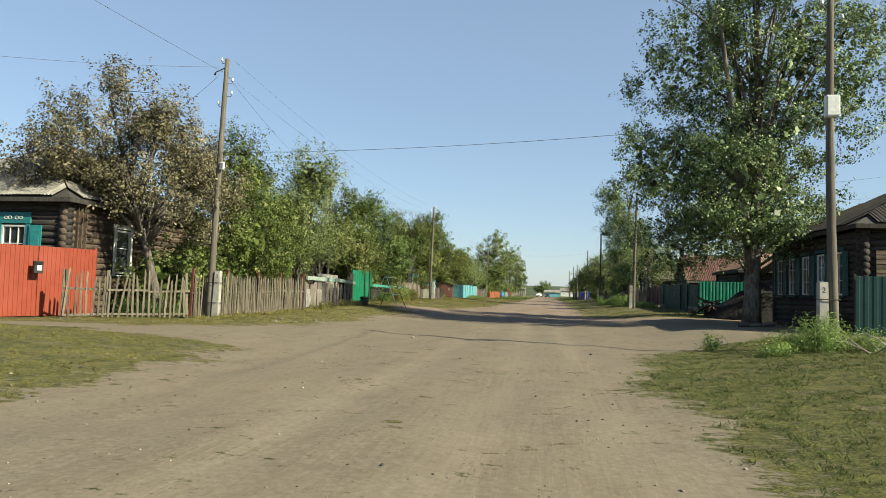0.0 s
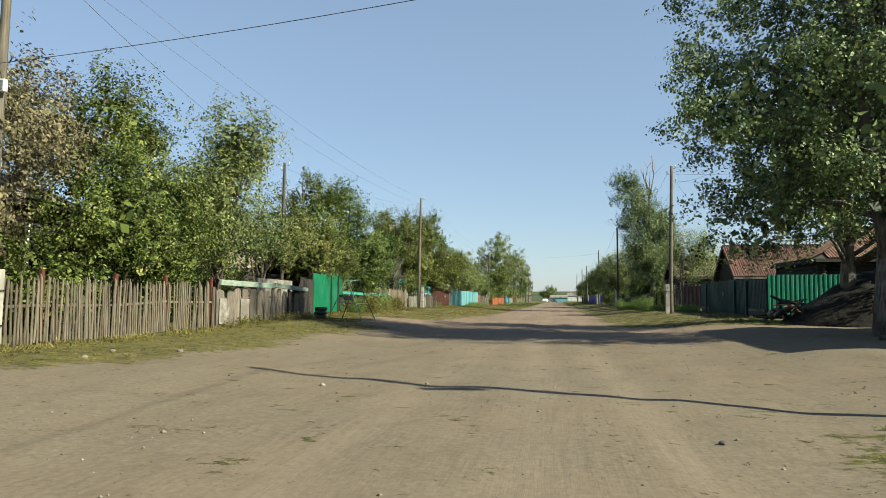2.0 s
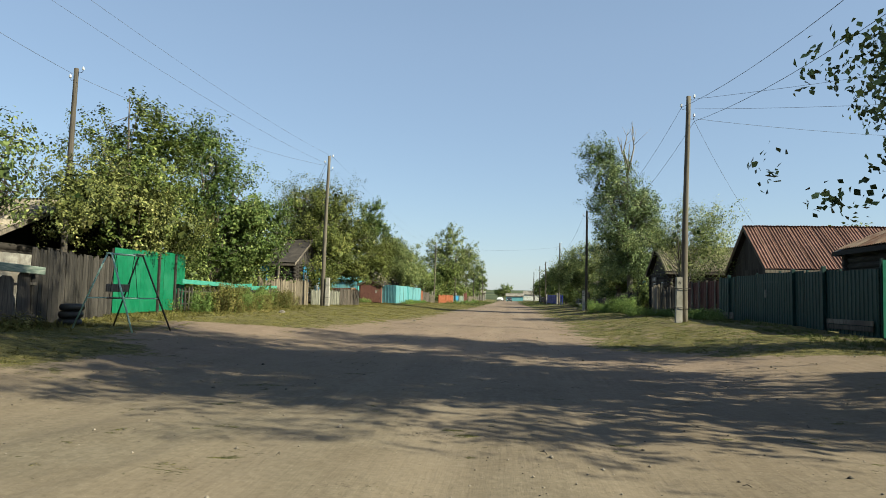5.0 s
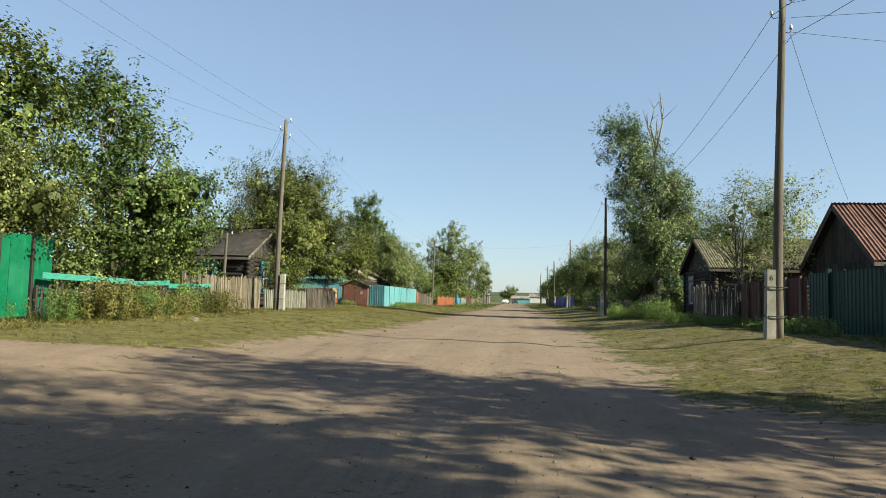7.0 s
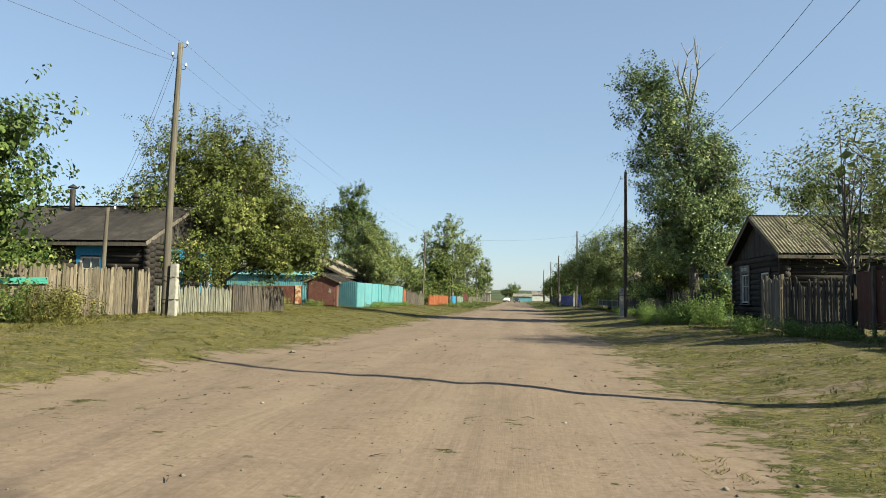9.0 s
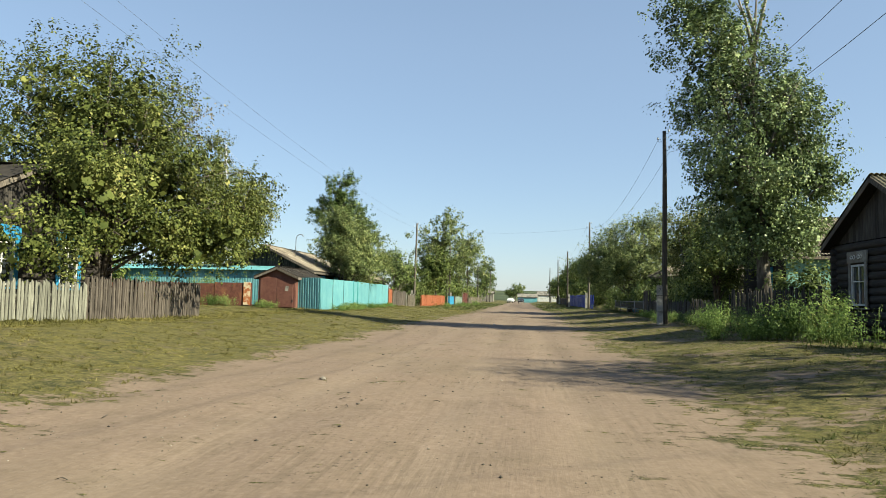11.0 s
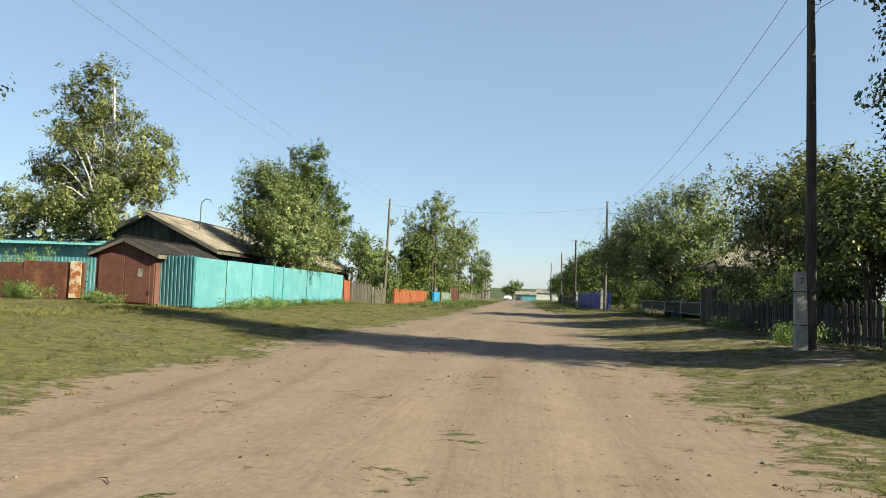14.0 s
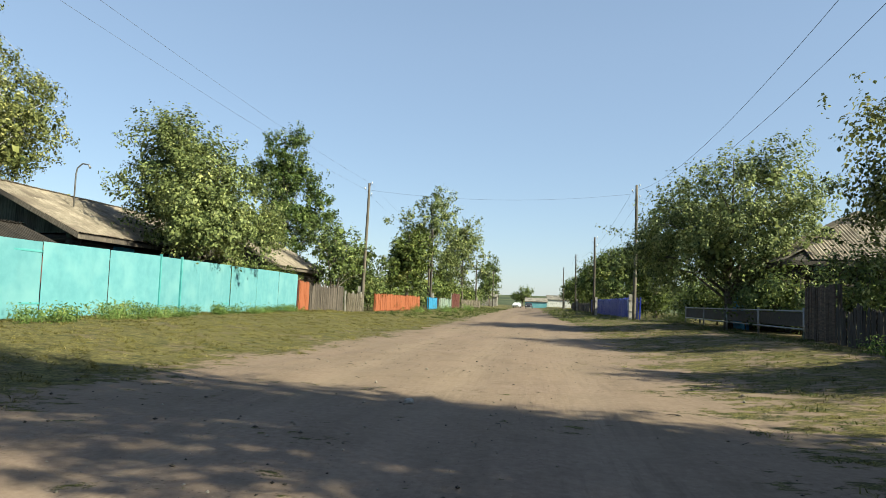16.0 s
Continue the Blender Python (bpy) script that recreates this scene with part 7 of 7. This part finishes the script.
def car(x, y, turn, paint, label):
    c = tagged(empty("car", x, y, turn=turn), label, "car", "cars far down the street")
    prof = [(-2.0, 0.35), (-2.05, 0.75), (-1.3, 0.92), (-0.75, 1.36), (0.75, 1.40), (1.5, 0.98), (2.05, 0.92), (2.05, 0.35)]
    bm = bmesh.new()
    vs = []
    for k in (-1, 1):
        vs.append([bm.verts.new((px, k * (0.82 if pz < 1.0 else 0.62), pz)) for px, pz in prof])
    n = len(prof)
    for i in range(n):
        bm.faces.new((vs[0][i], vs[0][(i + 1) % n], vs[1][(i + 1) % n], vs[1][i]))
    bm.faces.new(vs[0][::-1])
    bm.faces.new(vs[1])
    bmesh.ops.recalc_face_normals(bm, faces=list(bm.faces))
    bmesh.ops.bevel(bm, geom=list(bm.edges), offset=0.06, segments=2, affect="EDGES")
    part("body", bm, paint, c)
    put("windscreen", box_data(0.03, 1.2, 0.5, M_glass, 0.01, "windscreen"), c, pose(-1.06, 0, 0.93, 0, 52, 0))
    put("rear_window", box_data(0.03, 1.2, 0.5, M_glass, 0.01, "rear_window"), c, pose(1.15, 0, 0.95, 0, -55, 0))
    for k in (-1, 1):
        put("side_window", box_data(1.6, 0.03, 0.32, M_glass, 0.01, "side_window"), c, pose(0.05, k * 0.735, 1.0, k * 24, 0, 0))
        put("headlight", box_data(0.04, 0.3, 0.13, M_porc, 0.02, "headlight"), c, pose(-2.04, k * 0.55, 0.62))
        for wx in (-1.25, 1.25):
            wheel = put("wheel", TY, c, pose(wx, k * 0.72, 0.31, 90, 0, 0))
            put("rim", tubes_data("rim", [([(0, 0, 0.06), (0, 0, 0.14)], [0.19, 0.19], 12)], M_steel), wheel)
    return c


M_carw = plain("white_car_paint", (0.75, 0.76, 0.76), 0.25)
M_card = plain("dark_car_paint", (0.04, 0.045, 0.055), 0.25)
car(-3.2, 262.0, 80, M_carw, "white saloon car standing at the roadside far away")
car(-0.1, 246.0, 90, M_card, "dark car standing on the far road")

# ---- weeds and bushes ----
W = 0
for (wx, wy, sx, sy, wh, n, lab) in [
    (7.0, 19.5, 0.55, 0.5, 0.85, 160, "bushy green weeds round a pole foot"), (6.4, 19.9, 0.4, 0.4, 0.45, 110, "bushy green weeds round a pole foot"), (8.0, 20.2, 0.5, 0.4, 0.5, 120, "bushy green weeds round a pole foot"),
    (4.6, 21.2, 0.25, 0.2, 0.42, 36, "small weed tuft at the verge edge"), (5.6, 18.9, 0.4, 0.3, 0.28, 80, "small weed tuft on the verge"),
    (8.0, 56.8, 0.6, 1.0, 0.4, 160, "green weeds along a fence foot"), (8.1, 59.2, 0.5, 1.2, 0.35, 160, "green weeds along a fence foot"), (8.2, 62.2, 0.5, 1.2, 0.35, 160, "green weeds along a fence foot"), (8.2, 65.5, 0.5, 1.0, 0.35, 160, "green weeds along a fence foot"),
    (5.8, 78.0, 0.4, 0.4, 0.95, 109, "feathery green weeds standing on the verge"), (6.5, 77.2, 0.35, 0.35, 0.6, 92, "feathery green weeds standing on the verge"), (7.2, 76.7, 0.45, 0.5, 1.0, 109, "feathery green weeds standing beside a fence"), (8.0, 76.0, 0.5, 0.6, 1.2, 109, "feathery green weeds standing beside a fence"), (8.2, 78.6, 0.6, 1.28, 0.94, 109, "feathery green weeds standing beside a fence"), (7.6, 81.4, 0.85, 1.28, 0.79, 109, "feathery green weeds standing beside a fence"), (7.6, 74.2, 0.68, 0.64, 0.86, 92, "feathery green weeds standing beside a fence"), (7.4, 84.2, 0.77, 1.12, 0.65, 84, "feathery green weeds standing beside a fence"), (7.6, 86.6, 0.68, 0.80, 0.58, 84, "feathery green weeds standing beside a fence"),
    (7.6, 66.9, 0.5, 0.6, 0.4, 160, "broad green weeds near the verge"), (7.0, 68.8, 0.45, 0.5, 0.4, 160, "broad green weeds near the verge"), (7.7, 70.5, 0.4, 0.5, 0.4, 150, "broad green weeds near the verge"),
    (6.9, 91.0, 0.5, 0.5, 0.5, 120, "weeds round a pole foot"), (7.9, 93.0, 0.4, 1.5, 0.4, 120, "weeds along a low fence"), (7.7, 99.0, 0.4, 1.8, 0.35, 120, "weeds along a low fence"),
    *[(-13.0 + 0.5 * math.sin(2.3 * k), 55.6 + 0.95 * k, 0.6, 1.0, 0.85 + 0.3 * math.sin(1.7 * k), 230, "straggly dry green-brown weeds against a low fence" if k % 4 else "straggly green weeds against a low fence") for k in range(12)],
    (-17.8, 95.6, 1.2, 0.5, 0.6, 180, "tall weeds along a rusty fence"), (-20.5, 95.2, 1.5, 0.5, 0.7, 180, "tall weeds along a rusty fence"), (-23.5, 94.8, 1.5, 0.5, 0.8, 180, "tall weeds along a rusty fence"), (-26.5, 94.4, 1.5, 0.5, 0.8, 180, "tall weeds along a rusty fence"), (-14.8, 96.2, 1.0, 0.4, 0.4, 150, "weeds before a brown garage"),
    (-20, 99, 2.0, 0.7, 1.9, 240, "very tall weeds behind a rusty fence"), (-24, 98.5, 2.0, 0.7, 1.9, 240, "very tall weeds behind a rusty fence"),
    (-10.9, 99.5, 0.4, 1.2, 0.45, 160, "green weeds at a turquoise fence foot"), (-10.9, 102.0, 0.4, 1.2, 0.55, 160, "green weeds at a turquoise fence foot"), (-11.1, 104.8, 0.4, 1.2, 0.4, 160, "green weeds at a turquoise fence foot"), (-11.1, 108, 0.4, 1.6, 0.4, 160, "green weeds at a turquoise fence foot"), (-11.2, 112, 0.4, 1.6, 0.35, 160, "green weeds at a turquoise fence foot"), (-11.3, 116, 0.4, 1.6, 0.35, 160, "green weeds at a turquoise fence foot"),
    (-14.6, 24.2, 0.7, 0.4, 0.6, 160, "weeds behind an old picket fence"), (-13.8, 25.2, 0.6, 0.4, 0.8, 180, "weeds behind an old picket fence"),
    (-11.9, 37.2, 0.4, 1.2, 0.3, 120, "dry weeds at a plank fence foot"), (-11.8, 40.6, 0.5, 1.4, 0.35, 120, "dry weeds at a plank fence foot"), (-11.9, 43.2, 0.4, 1.0, 0.3, 120, "dry weeds at a plank fence foot"),
    (-8.6, 140.0, 0.9, 3.0, 0.5, 160, "weeds on a distant verge"), (-7.8, 150.0, 0.9, 3.0, 0.6, 160, "weeds on a distant verge"), (-7.0, 165.0, 0.9, 4.0, 0.7, 160, "weeds on a distant verge"),
    (8.8, 127.5, 0.8, 2.0, 0.5, 160, "weeds by a distant fence"),
]:
    W += 1
    dry = "dry" in lab
    weeds(lab, wx, wy, (sx, sy), wh * (0.75 if "turquoise" in lab else 1.0), n * 3, GRASS_DRY if dry else WEED, 0.08 if wh < 1 else 0.11, 100 + W, stems=26 if wh > 0.5 else 18)


# ---- grass, stones ----
def grass(name, label, x0, x1, y0, y1, per_m2, h, material, seed, tall=None):
    """Short tufts, thicker where turf grows; three blades each."""
    rng = np.random.default_rng(seed)
    k = 8
    n = int((x1 - x0) * (y1 - y0) * per_m2 / k)
    x, y = rng.uniform(x0, x1, n), rng.uniform(y0, y1, n)
    patch = np.sin(1.7 * x + 2.1 * np.sin(0.7 * y)) * np.sin(1.3 * y + 1.1 * np.sin(0.9 * x)) + 0.6 * np.sin(4.1 * x + 1.3 * y) * np.sin(3.7 * y - 0.8 * x)
    keep = (turf(x, y) + 0.16 * patch > rng.uniform(0.25, 1.0, n)) & (patch > rng.normal(-0.9, 0.4, n))
    x, y = x[keep], y[keep]
    n = len(x) * k
    wide = np.repeat(rng.uniform(0.03, 0.11, len(x)), k)
    x, y = np.repeat(x, k) + rng.normal(size=n) * wide, np.repeat(y, k) + rng.normal(size=n) * wide
    hh = 0.8 * h * rng.gamma(6.0, 0.167, n) * (1 + (tall(x, y) if tall else 0))
    x, y, hh = np.repeat(x, 4), np.repeat(y, 4), np.repeat(hh, 4) * rng.uniform(0.6, 1.2, 4 * n)
    m = len(x)
    bx, by = x + rng.normal(size=m) * 0.022, y + rng.normal(size=m) * 0.022
    z = ground_z(bx, by) - 0.005
    w = rng.uniform(0, 2 * np.pi, m)
    wd = 0.0035 + 0.07 * hh
    lean = rng.normal(size=(m, 2)) * (0.012 + hh[:, None] * 0.75)
    V = np.stack([np.stack([bx - np.cos(w) * wd, by - np.sin(w) * wd, z], -1), np.stack([bx + np.cos(w) * wd, by + np.sin(w) * wd, z], -1), np.stack([bx + lean[:, 0], by + lean[:, 1], z + hh], -1)], 1).reshape(-1, 3)
    me = mesh_np(name, V, np.arange(3 * m).reshape(-1, 3), 3)
    me.materials.append(material)
    return tagged(new(name, me), label, "grass", kind="stuff")


grass("grass", "short trodden yellow-green grass on the verge", -15.5, -4, 6, 60, 88, 0.042, GRASS_DRY, 1, lambda x, y: 1.6 * smooth((-x - 10.6) / 1.2) * (y > 24))
grass("grass", "short trodden yellow-green grass on the verge", -13.2, -3.2, 60, 126, 90, 0.046, GRASS_DRY, 2, lambda x, y: 1.2 * smooth((-x - 10.6) / 1.2))
grass("grass", "short green grass on the shaded verge", 1.2, 9.6, 5, 27, 190, 0.046, GRASS, 3)
grass("grass", "patchy green and straw grass on the verge", 1.2, 9.3, 40, 130, 72, 0.040, GRASS, 4, lambda x, y: 1.2 * smooth((x - 7.0) / 1.0))
grass("grass", "dry straw-coloured grass and litter on the verge", 1.6, 9.0, 42, 118, 80, 0.035, GRASS_DRY, 8)
grass("grass", "dry meadow grass before a rusty fence", -32, -13.2, 84, 97, 80, 0.05, GRASS_DRY, 5)
grass("grass", "far verge grass", -10.5, -3.0, 126, 215, 12, 0.16, GRASS, 6)
grass("grass", "far verge grass", 2.0, 8.0, 130, 215, 10, 0.14, GRASS, 7)


def gravel(name, label, x0, x1, y0, y1, n, lo, hi, seed):
    rng = np.random.default_rng(seed)
    x, y = rng.uniform(x0, x1, n), rng.uniform(y0, y1, n)
    k = int(0.75 * n)
    bed = rng.integers(0, 90, k)
    x[:k] = rng.uniform(x0, x1, 90)[bed] + rng.normal(size=k) * 0.45
    y[:k] = rng.uniform(y0, y1, 90)[bed] + rng.normal(size=k) * 0.9
    s = lo + (hi - lo) * rng.beta(1.0, 5.0, n)
    octa = np.array([(1, 0, 0), (0, 1, 0), (-1, 0, 0), (0, -1, 0), (0, 0, 0.7), (0, 0, -0.7)], float)
    tri = np.array([(0, 1, 4), (1, 2, 4), (2, 3, 4), (3, 0, 4), (1, 0, 5), (2, 1, 5), (3, 2, 5), (0, 3, 5)])
    P = octa[None] * s[:, None, None] * rng.uniform(0.6, 1.35, (n, 6, 1))
    w = rng.uniform(0, 6.28, n)
    c, sn = np.cos(w)[:, None], np.sin(w)[:, None]
    Q = np.stack([P[..., 0] * c - P[..., 1] * sn, P[..., 0] * sn + P[..., 1] * c, P[..., 2]], -1)
    Q[..., 0] += x[:, None]
    Q[..., 1] += y[:, None]
    Q[..., 2] += (ground_z(x, y) + s * 0.2)[:, None]
    me = mesh_np(name, Q.reshape(-1, 3), (tri[None] + 6 * np.arange(n)[:, None, None]).reshape(-1, 3), 3)
    me.materials.append(M_stone)
    return tagged(new(name, me), label, "stones", kind="stuff")


gravel("stones", "larger loose stones and clods on the dirt", -9, 8, 6, 52, 520, 0.012, 0.06, 3)
gravel("stones", "larger loose stones and clods on the dirt", -6, 4, 52, 122, 560, 0.012, 0.055, 4)
gravel("gravel", "scattered small stones and crumbs on the dirt", -8, 5, 5, 52, 4000, 0.004, 0.03, 1)
gravel("gravel", "scattered small stones and crumbs on the dirt", -5.5, 3, 52, 125, 4600, 0.004, 0.03, 2)


def twigs(name, label, x0, x1, y0, y1, n, seed):
    r = random.Random(seed)
    tb = []
    for i in range(n):
        x, y = r.uniform(x0, x1), r.uniform(y0, y1)
        w, L = r.uniform(0, 3.14), r.uniform(0.04, 0.2)
        z = gz(x, y) + 0.012
        tb.append(([(x, y, z), (x + L * 0.5 * math.cos(w), y + L * 0.5 * math.sin(w), z + 0.015), (x + L * math.cos(w + 0.2), y + L * math.sin(w + 0.2), z)], [0.004, 0.005, 0.002], 4))
    ob = new(name, tubes_data(name, tb, M_bark))
    return tagged(ob, label, "twigs", kind="stuff")


twigs("twigs", "dry twigs and litter scattered on the dirt", -9, 8, 8, 50, 160, 1)
twigs("twigs", "dry twigs and litter scattered on the verges", -9, 6, 50, 120, 140, 2)
